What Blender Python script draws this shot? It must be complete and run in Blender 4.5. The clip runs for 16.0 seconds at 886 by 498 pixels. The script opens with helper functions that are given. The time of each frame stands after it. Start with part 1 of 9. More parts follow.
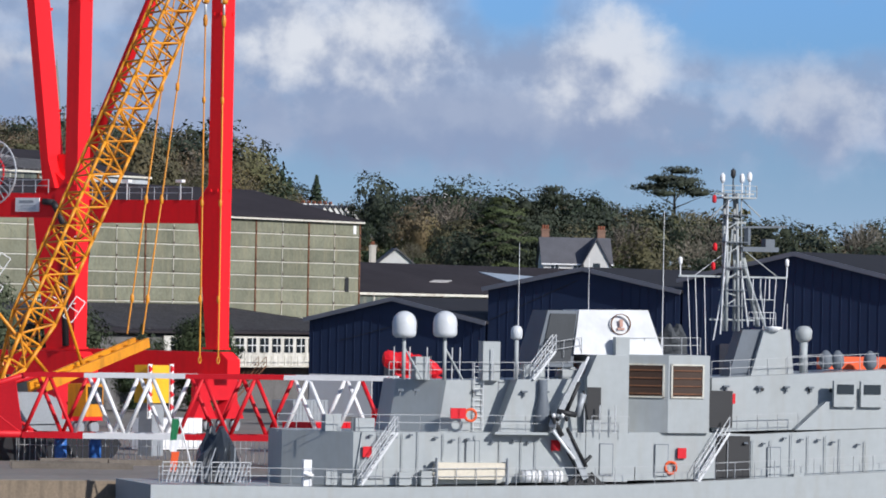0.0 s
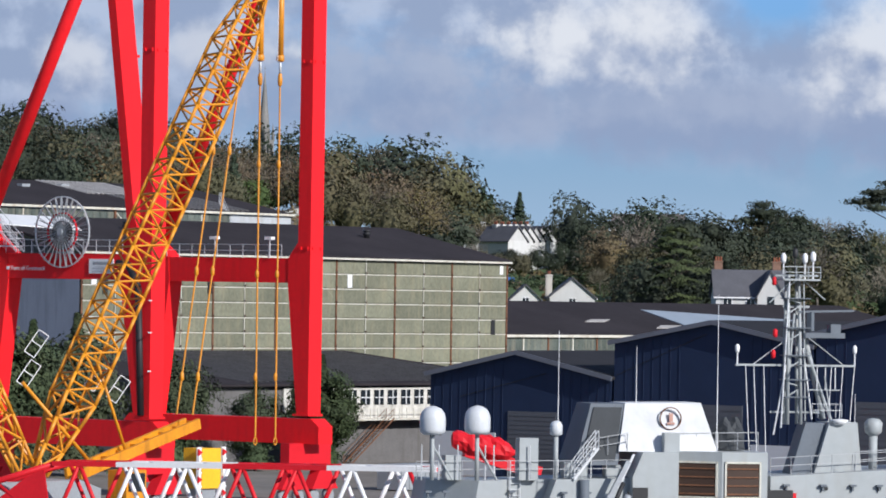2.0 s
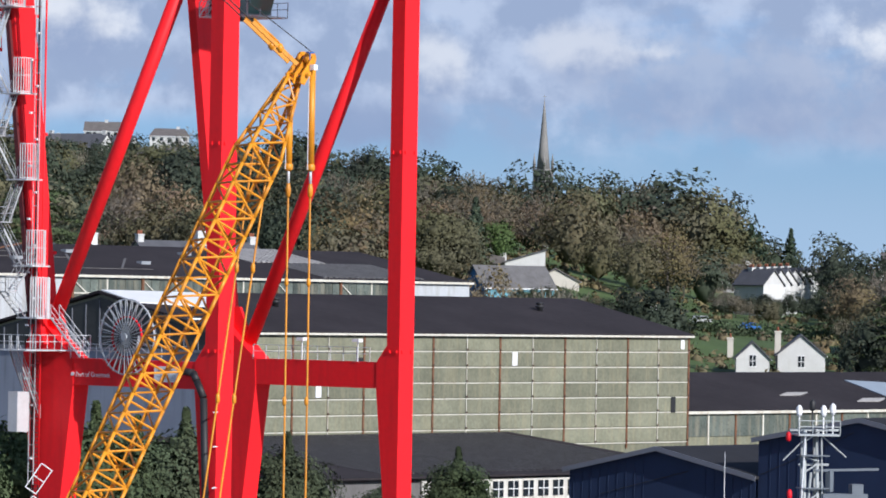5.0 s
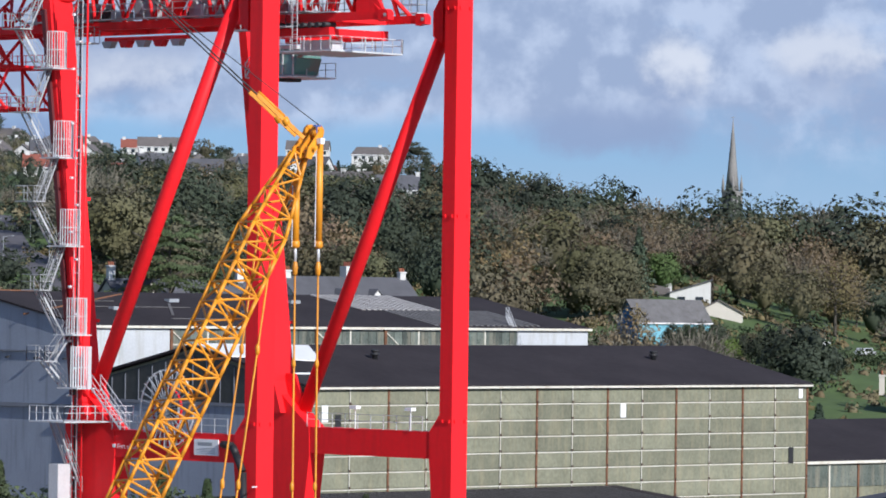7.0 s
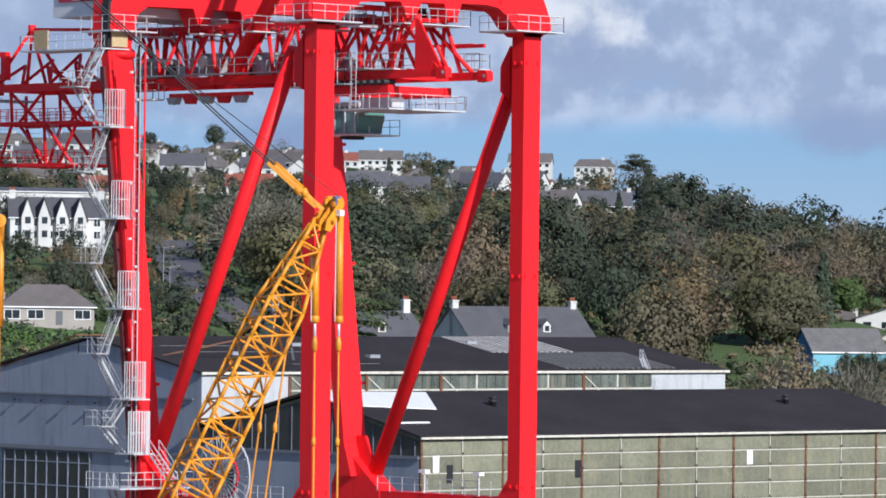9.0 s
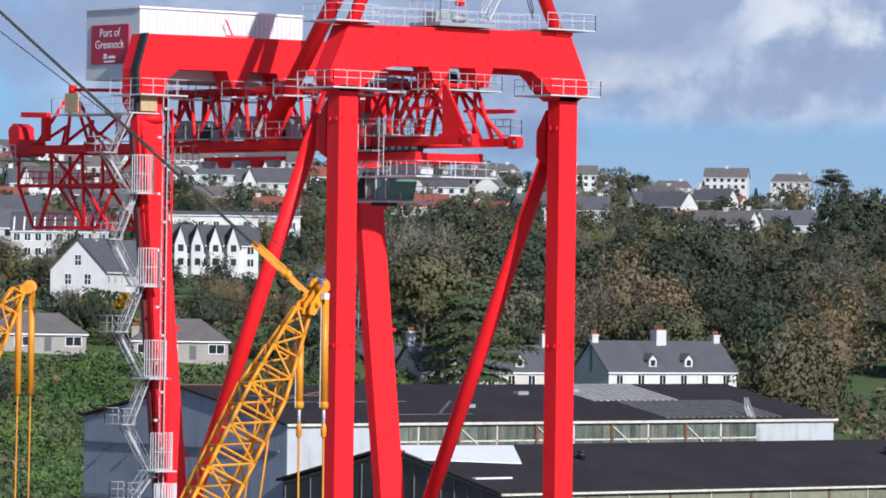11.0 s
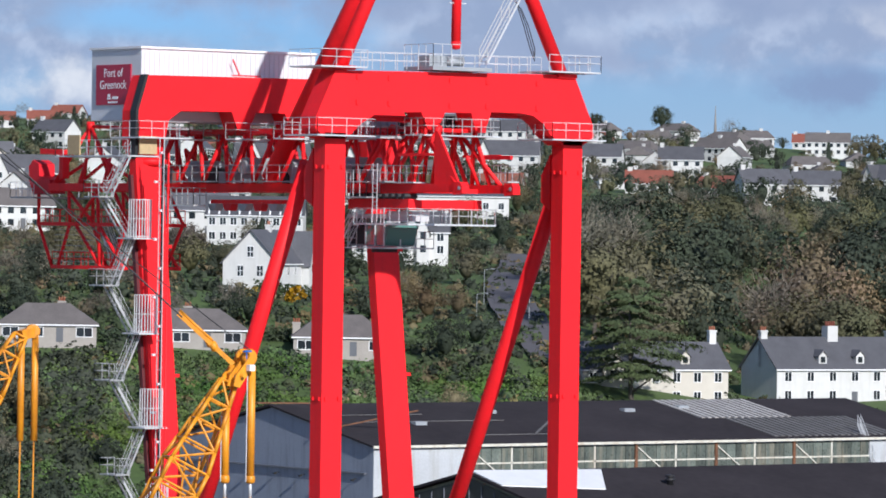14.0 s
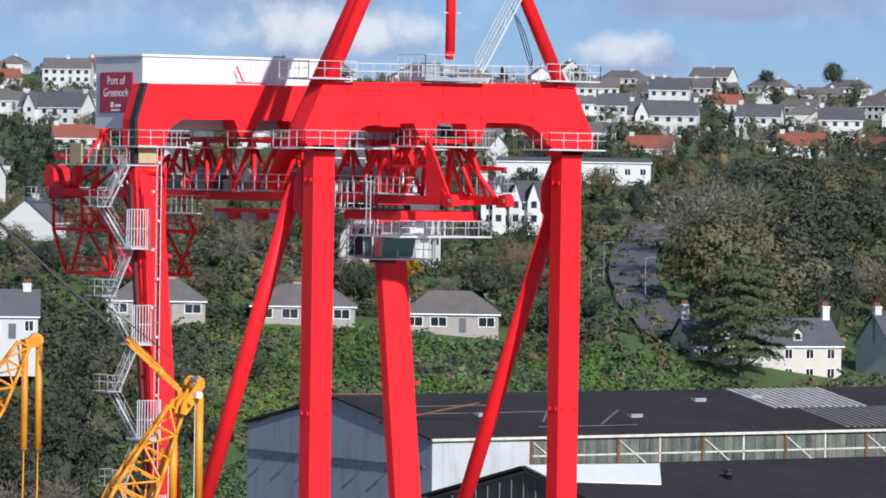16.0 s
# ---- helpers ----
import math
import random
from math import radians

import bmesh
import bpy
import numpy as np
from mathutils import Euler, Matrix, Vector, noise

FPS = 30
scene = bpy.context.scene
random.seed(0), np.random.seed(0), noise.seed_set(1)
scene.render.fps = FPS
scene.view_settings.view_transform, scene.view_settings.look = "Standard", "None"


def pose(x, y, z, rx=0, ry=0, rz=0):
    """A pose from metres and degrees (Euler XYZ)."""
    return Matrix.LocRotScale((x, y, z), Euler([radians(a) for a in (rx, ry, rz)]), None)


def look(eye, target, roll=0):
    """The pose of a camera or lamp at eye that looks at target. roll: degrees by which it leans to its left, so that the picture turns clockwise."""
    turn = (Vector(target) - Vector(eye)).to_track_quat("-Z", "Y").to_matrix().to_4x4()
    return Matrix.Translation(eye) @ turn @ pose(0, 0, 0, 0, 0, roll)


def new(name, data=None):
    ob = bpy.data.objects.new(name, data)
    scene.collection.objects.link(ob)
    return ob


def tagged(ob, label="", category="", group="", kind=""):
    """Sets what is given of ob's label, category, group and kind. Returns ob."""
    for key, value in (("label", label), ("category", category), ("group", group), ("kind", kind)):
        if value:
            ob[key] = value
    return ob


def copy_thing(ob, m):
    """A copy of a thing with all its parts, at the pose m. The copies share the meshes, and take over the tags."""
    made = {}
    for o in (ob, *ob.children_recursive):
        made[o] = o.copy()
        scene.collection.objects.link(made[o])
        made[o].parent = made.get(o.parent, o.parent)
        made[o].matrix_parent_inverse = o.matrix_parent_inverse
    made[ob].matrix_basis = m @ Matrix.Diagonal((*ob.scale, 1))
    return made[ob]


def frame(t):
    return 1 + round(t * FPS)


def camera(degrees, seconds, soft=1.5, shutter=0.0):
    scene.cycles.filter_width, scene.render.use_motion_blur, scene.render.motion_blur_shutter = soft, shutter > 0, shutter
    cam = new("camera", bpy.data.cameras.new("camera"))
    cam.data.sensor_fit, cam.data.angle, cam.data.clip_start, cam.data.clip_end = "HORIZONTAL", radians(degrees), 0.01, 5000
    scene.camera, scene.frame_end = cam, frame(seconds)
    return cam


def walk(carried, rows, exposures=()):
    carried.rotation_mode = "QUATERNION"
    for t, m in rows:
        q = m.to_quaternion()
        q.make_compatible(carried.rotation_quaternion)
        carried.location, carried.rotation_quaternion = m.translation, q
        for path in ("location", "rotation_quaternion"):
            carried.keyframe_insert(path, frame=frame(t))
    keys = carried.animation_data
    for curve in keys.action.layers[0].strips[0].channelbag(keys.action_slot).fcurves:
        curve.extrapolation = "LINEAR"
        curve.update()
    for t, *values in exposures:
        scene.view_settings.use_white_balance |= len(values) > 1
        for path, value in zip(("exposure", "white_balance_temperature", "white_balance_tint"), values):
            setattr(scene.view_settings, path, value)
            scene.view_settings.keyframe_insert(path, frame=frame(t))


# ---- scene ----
cam = camera(10.50, 16.0, soft=1.8)
PATH = [
    (0, (-316.38, -244.27, 6.73), (-149.543, -134.001, 9.159), 1.07),
    (0.5, (-309.55, -243.64, 8.23), (-144.604, -130.561, 10.492), 0.97),
    (1, (-302.81, -243.18, 9.68), (-139.540, -127.693, 11.862), 0.98),
    (1.5, (-296.29, -242.82, 11.20), (-134.357, -125.456, 13.223), 0.84),
    (2, (-290.02, -242.58, 12.64), (-129.499, -123.296, 14.626), 0.90),
    (2.5, (-283.95, -242.34, 14.04), (-124.845, -121.178, 15.943), 0.93),
    (3, (-278.05, -242.11, 15.48), (-120.378, -119.081, 17.377), 0.91),
    (3.5, (-272.29, -241.93, 16.92), (-116.198, -116.906, 18.773), 1.00),
    (4, (-266.68, -241.81, 18.38), (-112.217, -114.782, 20.156), 1.02),
    (6.5, (-243.70, -245.11, 24.63), (-97.594, -108.541, 26.543), 0.91),
    (7, (-239.37, -245.95, 25.84), (-95.014, -107.541, 27.710), 0.83),
    (7.5, (-235.13, -246.83, 27.04), (-92.735, -106.397, 28.834), 0.88),
    (8, (-231.01, -247.81, 28.32), (-90.576, -105.420, 29.993), 0.84),
    (8.5, (-227.04, -248.87, 29.39), (-88.562, -104.577, 31.078), 0.75),
    (9, (-223.16, -249.95, 30.48), (-86.577, -103.866, 32.231), 0.67),
    (9.5, (-219.18, -251.01, 31.68), (-84.451, -103.211, 33.391), 0.65),
    (10, (-215.25, -251.99, 32.92), (-82.391, -102.502, 34.613), 0.65),
    (12.5, (-196.08, -257.26, 39.24), (-71.863, -100.512, 40.281), 0.91),
    (13, (-192.53, -258.54, 40.40), (-69.983, -100.484, 40.904), 0.87),
    (13.5, (-189.03, -259.85, 41.56), (-68.150, -100.509, 41.494), 0.90),
    (14, (-185.52, -261.19, 42.73), (-66.383, -100.543, 42.076), 0.86),
    (14.5, (-182.03, -262.58, 43.85), (-64.650, -100.652, 42.669), 0.81),
    (15, (-178.56, -264.05, 45.00), (-62.967, -100.844, 43.213), 0.83),
    (15.5, (-175.16, -265.56, 46.23), (-61.344, -101.120, 43.792), 0.84),
    (16, (-171.84, -267.12, 47.48), (-59.860, -101.436, 44.383), 0.83),
]
walk(cam, [(t, look(eye, target, roll)) for t, eye, target, roll in PATH],
     exposures=[(0, -0.02, 6200, 10), (2.5, 0.06, 6200, 10), (6.5, 0.21, 6100, 10), (9, 0.19, 6100, 10), (13, 0.13, 6100, 10), (16, 0.16, 6100, 10)])

# ---------------------------------------------------------------- world, sun
SUN_DIR = Vector((-0.14, -0.87, 0.46)).normalized()      # towards the sun
world = bpy.data.worlds.new("sky")
scene.world = world
world.use_nodes = True
wn, wl = world.node_tree.nodes, world.node_tree.links
wn.clear()


def wnode(kind, **kw):
    nd = wn.new(kind)
    for k, v in kw.items():
        if k == "operation": nd.operation = v
        elif k == "blend_type": nd.blend_type = v
        elif k == "data_type": nd.data_type = v
    return nd


sky = wn.new("ShaderNodeTexSky")
sky.sky_type, sky.sun_disc = "NISHITA", False
sky.sun_elevation = math.asin(SUN_DIR.z)
sky.sun_rotation = math.atan2(SUN_DIR.x, SUN_DIR.y)
sky.air_density, sky.dust_density, sky.ozone_density = 1.0, 1.2, 2.0
tc = wn.new("ShaderNodeTexCoord")
sep = wn.new("ShaderNodeSeparateXYZ")
wl.new(tc.outputs["Generated"], sep.inputs[0])


def wmath(op, a, b_=None, c=None):
    """A math node of the sky; a, b_ and c are sockets or numbers."""
    nd = wnode("ShaderNodeMath", operation=op)
    for k, v in enumerate((a, b_, c)):
        if v is None: continue
        if isinstance(v, (int, float)): nd.inputs[k].default_value = v
        else: wl.new(v, nd.inputs[k])
    return nd.outputs[0]


def wramp(v, a, b_, lo=0.0, hi=1.0):
    nd = wn.new("ShaderNodeMapRange"); nd.interpolation_type = "SMOOTHSTEP"
    for k, q in enumerate((a, b_, lo, hi)): nd.inputs[k + 1].default_value = q
    wl.new(v, nd.inputs[0])
    return nd.outputs[0]


def wmix(f, a, b_, blend="MIX"):
    nd = wnode("ShaderNodeMix", data_type="RGBA", blend_type=blend)
    for k, v in ((0, f), (6, a), (7, b_)):
        if isinstance(v, tuple): nd.inputs[k].default_value = (*v, 1)
        elif isinstance(v, (int, float)): nd.inputs[k].default_value = v
        else: wl.new(v, nd.inputs[k])
    return nd.outputs[2]


def wnoise(vec, scale, detail, rough=0.5):
    nd = wn.new("ShaderNodeTexNoise")
    nd.inputs["Scale"].default_value, nd.inputs["Detail"].default_value, nd.inputs["Roughness"].default_value = scale, detail, rough
    wl.new(vec, nd.inputs["Vector"])
    return nd.outputs["Fac"]


# bearing and elevation in degrees, and a cloud layer stretched along the horizon
azim = wmath("MULTIPLY", wmath("ARCTAN2", sep.outputs["X"], sep.outputs["Y"]), 57.2958)
elev = wmath("MULTIPLY", wmath("ARCSINE", sep.outputs["Z"]), 57.2958)
cmb = wn.new("ShaderNodeCombineXYZ")
wl.new(azim, cmb.inputs[0]); wl.new(wmath("MULTIPLY", elev, 2.0), cmb.inputs[1])
ang = wn.new("ShaderNodeCombineXYZ")
wl.new(azim, ang.inputs[0]); wl.new(elev, ang.inputs[1])
layer = wnoise(cmb.outputs[0], 0.22, 8, 0.55)
fluff = wnoise(ang.outputs[0], 1.1, 7, 0.58)
low = wn.new("ShaderNodeVectorMath"); low.operation = "ADD"; low.inputs[1].default_value = (0.1, -0.35, 0)
wl.new(ang.outputs[0], low.inputs[0])
fluff2 = wnoise(low.outputs[0], 1.1, 4, 0.5)
# the layer thins out towards the horizon, where a pale blue strip shows
strip = wramp(wmath("MULTIPLY_ADD", fluff, 1.3, elev), 1.9, 2.9)
cover = wmath("MULTIPLY", wramp(layer, 0.33, 0.52), strip)
shade = wramp(wmath("SUBTRACT", fluff, fluff2), -0.10, 0.16)
cloud = wmix(shade, (3.4, 4.2, 5.9), (5.1, 5.9, 7.5))


def puff(az, el, wa, we, soft=0.5, rag=1.3):
    """How far a direction lies inside one ragged cloud, and how high up in it."""
    v = wn.new("ShaderNodeVectorMath"); v.operation = "SUBTRACT"; v.inputs[1].default_value = (az, el, 0)
    wl.new(ang.outputs[0], v.inputs[0])
    m = wn.new("ShaderNodeVectorMath"); m.operation = "MULTIPLY"; m.inputs[1].default_value = (1 / wa, 1 / we, 0)
    wl.new(v.outputs[0], m.inputs[0])
    d = wn.new("ShaderNodeVectorMath"); d.operation = "LENGTH"
    wl.new(m.outputs[0], d.inputs[0])
    y = wn.new("ShaderNodeSeparateXYZ"); wl.new(m.outputs[0], y.inputs[0])
    inside = wramp(wmath("MULTIPLY_ADD", fluff, -rag * 2, wmath("ADD", d.outputs["Value"], rag)), 1.0 - soft, 1.0 + soft, 1.0, 0.0)
    return inside, y.outputs["Y"]


# clear gaps
for az, el, wa, we in ((60.8, 3.5, 2.6, 0.55), (57.3, 3.6, 0.7, 0.5), (54.6, 1.2, 2.2, 0.5), (47.7, 1.5, 2.0, 0.35), (46.3, 1.7, 2.2, 0.3), (42.3, 1.65, 2.2, 0.32), (37.6, 1.55, 1.9, 0.3), (33.0, 2.5, 0.9, 0.25)):
    f, _ = puff(az, el, wa, we, 0.6, 0.8)
    cover = wmath("MULTIPLY", cover, wmath("SUBTRACT", 1.0, f))
deep = wramp(sep.outputs["Z"], 0.08, 0.35)
clear = wmix(1.0, sky.outputs[0], wmix(deep, (0.56, 0.92, 1.70), (0.60, 0.72, 0.92)), "MULTIPLY")
air = wmix(wramp(elev, 0.4, 2.6, 0.75, 0.0), clear, (4.5, 6.1, 8.1))
# clearer, deeper sky overhead
base = wmix(wmath("MULTIPLY", cover, wramp(sep.outputs["Z"], 0.12, 0.40, 1.0, 0.15)), air, cloud)
# single clouds: bearing, elevation, half width, half height, brightness of the lit top
for az, el, wa, we, top in ((56.4, 2.15, 2.9, 0.42, 0.15), (55.2, 2.95, 1.25, 0.62, 1.0), (58.4, 2.75, 0.72, 0.72, 0.95), (60.8, 2.35, 0.75, 0.5, 0.55), (52.3, 2.5, 1.6, 0.55, 0.2), (51.3, 2.85, 0.5, 0.12, 0.8), (49.0, 2.65, 0.5, 0.4, 0.7),
                            (50.9, 2.85, 0.7, 0.3, 0.6), (48.2, 1.95, 1.0, 0.22, -0.15), (44.6, 3.1, 0.7, 0.45, 0.85), (41.2, 1.82, 0.62, 0.22, -0.35), (42.1, 2.6, 0.9, 0.3, 0.75), (32.8, 1.62, 1.2, 0.3, 0.9), (37.4, 2.1, 1.5, 0.2, 0.05), (36.2, 1.45, 0.6, 0.22, 0.8), (35.3, 3.0, 2.7, 0.42, 0.0), (40.6, 3.05, 2.4, 0.42, 0.05)):
    f, up_ = puff(az, el, wa, we, 0.5 if top > 0 else 0.7, 1.3 if top > 0 else 1.8)
    g = wmath("MULTIPLY", wramp(wmath("MULTIPLY_ADD", wmath("SUBTRACT", fluff, fluff2), 4.0, up_), -1.0, 0.7), max(top, 0.0))
    base = wmix(wmath("MULTIPLY", f, 0.9), base, wmix(g, (3.2 + 1.6 * min(top, 0), 3.95 + 1.4 * min(top, 0), 5.7 + 1.0 * min(top, 0)), (8.6, 8.7, 9.0)))
bg = wn.new("ShaderNodeBackground"); bg.inputs[1].default_value = 0.09
wl.new(base, bg.inputs[0])
wo = wn.new("ShaderNodeOutputWorld"); wl.new(bg.outputs[0], wo.inputs[0])

sl = bpy.data.lights.new("sun", "SUN")
sl.energy, sl.angle, sl.color = 4.6, radians(0.6), (1.0, 0.95, 0.89)
sun = new("sun", sl)
sun.rotation_mode = "QUATERNION"
sun.rotation_quaternion = SUN_DIR.to_track_quat("Z", "Y")
sun.location = (0, -100, 200)

# ---------------------------------------------------------------- materials
MATS = {}


def mat(name, col, rough=0.6, metal=0.0, var=0.12, scale=0.6, fine=6.0, bump=0.0, rand=0.0, dirt=None, dirt_amt=0.0, spec=0.5):
    """Painted, weathered or natural surface: colour varied at two scales, with optional streaky dirt and bump."""
    m = bpy.data.materials.new(name)
    m.use_nodes = True
    nt = m.node_tree
    N, L = nt.nodes, nt.links
    b = N["Principled BSDF"]
    b.inputs["Roughness"].default_value, b.inputs["Metallic"].default_value = rough, metal
    b.inputs["Specular IOR Level"].default_value = spec
    geo = N.new("ShaderNodeNewGeometry")
    n1 = N.new("ShaderNodeTexNoise"); n1.inputs["Scale"].default_value = scale; n1.inputs["Detail"].default_value = 5
    n2 = N.new("ShaderNodeTexNoise"); n2.inputs["Scale"].default_value = fine; n2.inputs["Detail"].default_value = 4
    L.new(geo.outputs["Position"], n1.inputs["Vector"]); L.new(geo.outputs["Position"], n2.inputs["Vector"])
    add = N.new("ShaderNodeMath"); add.operation = "ADD"
    L.new(n1.outputs["Fac"], add.inputs[0]); L.new(n2.outputs["Fac"], add.inputs[1])
    rng = N.new("ShaderNodeMapRange")
    rng.inputs[1].default_value, rng.inputs[2].default_value = 0.6, 1.4
    rng.inputs[3].default_value, rng.inputs[4].default_value = 1 - var, 1 + var
    L.new(add.outputs[0], rng.inputs[0])
    hsv = N.new("ShaderNodeHueSaturation")
    hsv.inputs["Color"].default_value = (*col, 1)
    L.new(rng.outputs[0], hsv.inputs["Value"])
    out = hsv.outputs["Color"]
    if rand:
        oi = N.new("ShaderNodeObjectInfo")
        r2 = N.new("ShaderNodeMapRange"); r2.inputs[3].default_value, r2.inputs[4].default_value = 1 - rand, 1 + rand
        L.new(oi.outputs["Random"], r2.inputs[0])
        h2 = N.new("ShaderNodeHueSaturation"); L.new(out, h2.inputs["Color"]); L.new(r2.outputs[0], h2.inputs["Value"])
        out = h2.outputs["Color"]
    if dirt is not None:
        mp = N.new("ShaderNodeMapping"); mp.inputs["Scale"].default_value = (1.0, 1.0, 0.12)
        L.new(geo.outputs["Position"], mp.inputs[0])
        n3 = N.new("ShaderNodeTexNoise"); n3.inputs["Scale"].default_value = 1.6; n3.inputs["Detail"].default_value = 6
        L.new(mp.outputs[0], n3.inputs["Vector"])
        r3 = N.new("ShaderNodeMapRange"); r3.inputs[1].default_value, r3.inputs[2].default_value = 0.5, 0.75
        r3.inputs[4].default_value = dirt_amt
        L.new(n3.outputs["Fac"], r3.inputs[0])
        mx = N.new("ShaderNodeMix"); mx.data_type = "RGBA"; mx.inputs[7].default_value = (*dirt, 1)
        L.new(r3.outputs[0], mx.inputs[0]); L.new(out, mx.inputs[6])
        out = mx.outputs[2]
    L.new(out, b.inputs["Base Color"])
    rr = N.new("ShaderNodeMapRange")
    rr.inputs[3].default_value, rr.inputs[4].default_value = max(0.05, rough - 0.1), min(1, rough + 0.1)
    L.new(n2.outputs["Fac"], rr.inputs[0]); L.new(rr.outputs[0], b.inputs["Roughness"])
    if bump:
        bp = N.new("ShaderNodeBump"); bp.inputs["Strength"].default_value = bump; bp.inputs["Distance"].default_value = 0.05
        L.new(n2.outputs["Fac"], bp.inputs["Height"]); L.new(bp.outputs[0], b.inputs["Normal"])
    MATS[name] = m
    return m


RED = mat("crane_red_paint", (0.84, 0.015, 0.021), 0.5, spec=0.22, var=0.07, scale=0.25, fine=2.5, dirt=(0.40, 0.02, 0.02), dirt_amt=0.25)
REDR = mat("red_steel", (0.64, 0.014, 0.024), 0.5, var=0.1, spec=0.25)
YEL = mat("crane_yellow_paint", (0.72, 0.28, 0.012), 0.45, var=0.18, scale=0.7, fine=5, dirt=(0.25, 0.09, 0.02), dirt_amt=0.5)
GALV = mat("galvanised_steel", (0.62, 0.63, 0.64), 0.45, 0.25, var=0.12)
GALVD = mat("grey_steel", (0.34, 0.36, 0.38), 0.5, 0.2, var=0.15)
GALVM = mat("dull_galvanised_steel", (0.40, 0.41, 0.42), 0.55, 0.2, var=0.15)
# rubber and black parts; also the painted dark of the ship's recesses
BLACK = mat("black_rubber_and_shade", (0.018, 0.018, 0.02), 0.6, var=0.2)
WHITE = mat("white_cladding", (0.64, 0.65, 0.67), 0.45, var=0.05, dirt=(0.55, 0.54, 0.52), dirt_amt=0.25)
WHITEP = mat("white_paint", (0.80, 0.80, 0.80), 0.5, var=0.08)
SIGNRED = mat("sign_red", (0.42, 0.012, 0.05), 0.4, var=0.05)
TEXT = mat("white_lettering", (0.85, 0.85, 0.85), 0.5, var=0.03)
PLY = mat("plywood", (0.48, 0.36, 0.20), 0.8, var=0.15)
BLUE = mat("blue_paint", (0.03, 0.13, 0.42), 0.5, var=0.12)


def glass(name, col, rough=0.05):
    m = bpy.data.materials.new(name)
    m.use_nodes = True
    b = m.node_tree.nodes["Principled BSDF"]
    b.inputs["Base Color"].default_value = (*col, 1)
    b.inputs["Roughness"].default_value = rough
    b.inputs["Metallic"].default_value = 0.0
    b.inputs["Specular IOR Level"].default_value = 0.8
    return m


CABGLASS = glass("tinted_cab_glass", (0.10, 0.24, 0.22))
WINDOW = glass("window_glass", (0.02, 0.025, 0.03))

# ---------------------------------------------------------------- mesh helpers


def quad_box(bm, c):
    """A box from its eight corners: four below, four above, in the same turn."""
    v = [bm.verts.new(p) for p in c]
    for f in ((3, 2, 1, 0), (4, 5, 6, 7), (0, 1, 5, 4), (1, 2, 6, 5), (2, 3, 7, 6), (3, 0, 4, 7)):
        bm.faces.new([v[i] for i in f])


def bx(bm, x0, y0, z0, x1, y1, z1):
    quad_box(bm, [(x0, y0, z0), (x1, y0, z0), (x1, y1, z0), (x0, y1, z0), (x0, y0, z1), (x1, y0, z1), (x1, y1, z1), (x0, y1, z1)])


def bar(bm, p, q, w, h=None, up=(0, 0, 1)):
    """A square bar from p to q, w wide and h deep."""
    p, q = Vector(p), Vector(q)
    h = w if h is None else h
    d = (q - p).normalized()
    u = Vector(up)
    if abs(d.dot(u)) > 0.97:
        u = Vector((0, 1, 0))
    s = d.cross(u).normalized()
    t = s.cross(d)
    a, b = s * (w / 2), t * (h / 2)
    quad_box(bm, [p - a - b, p + a - b, p + a + b, p - a + b, q - a - b, q + a - b, q + a + b, q - a + b])


def tube(bm, p, q, r, n=8, r2=None):
    p, q = Vector(p), Vector(q)
    r2 = r if r2 is None else r2
    d = (q - p).normalized()
    u = Vector((0, 0, 1)) if abs(d.z) < 0.95 else Vector((1, 0, 0))
    s = d.cross(u).normalized()
    t = d.cross(s)
    A, B = [], []
    for i in range(n):
        a = 2 * math.pi * i / n
        o = s * math.cos(a) + t * math.sin(a)
        A.append(bm.verts.new(p + o * r)); B.append(bm.verts.new(q + o * r2))
    for i in range(n):
        f = bm.faces.new((A[i], B[i], B[(i + 1) % n], A[(i + 1) % n]))
        f.smooth = n > 6
    bm.faces.new(A); bm.faces.new(B[::-1])


def prism(bm, poly, axis, d0, d1):
    """A flat polygon drawn out along an axis; poly is (y,z) for x, (x,z) for y, (x,y) for z."""
    def at(p, d):
        return {"x": (d, p[0], p[1]), "y": (p[0], d, p[1]), "z": (p[0], p[1], d)}[axis]
    A = [bm.verts.new(at(p, d0)) for p in poly]
    B = [bm.verts.new(at(p, d1)) for p in poly]
    n = len(poly)
    for i in range(n):
        bm.faces.new((A[i], A[(i + 1) % n], B[(i + 1) % n], B[i]))
    bm.faces.new(A[::-1]); bm.faces.new(B)


def revolve(bm, prof, c, n=14, axis="z"):
    """A turned shape: prof is (radius, height) up the axis from c."""
    rings = []
    for r, h in prof:
        ring = []
        for i in range(n):
            a = 2 * math.pi * i / n
            ring.append(bm.verts.new((c[0] + r * math.cos(a), c[1] + r * math.sin(a), c[2] + h)))
        rings.append(ring)
    for A, B in zip(rings, rings[1:]):
        for i in range(n):
            f = bm.faces.new((A[i], A[(i + 1) % n], B[(i + 1) % n], B[i])); f.smooth = True
    bm.faces.new(rings[0][::-1]); bm.faces.new(rings[-1])


def finish(bm, name, material):
    bmesh.ops.recalc_face_normals(bm, faces=bm.faces)
    me = bpy.data.meshes.new(name)
    bm.to_mesh(me)
    bm.free()
    me.materials.append(material)
    return me


def thing(name, at, label, category, group="", kind=""):
    ob = new(name)
    ob.location = at
    ob.empty_display_size = 0.2
    return tagged(ob, label, category, group, kind)


def part(name, bm, material, parent, label=""):
    """One mesh under a thing or a part, built in world coordinates."""
    ob = new(name, finish(bm, name, material))
    ob.parent = parent
    if parent.parent is None:
        ob.matrix_parent_inverse = parent.matrix_basis.inverted()
    return tagged(ob, label) if label else ob


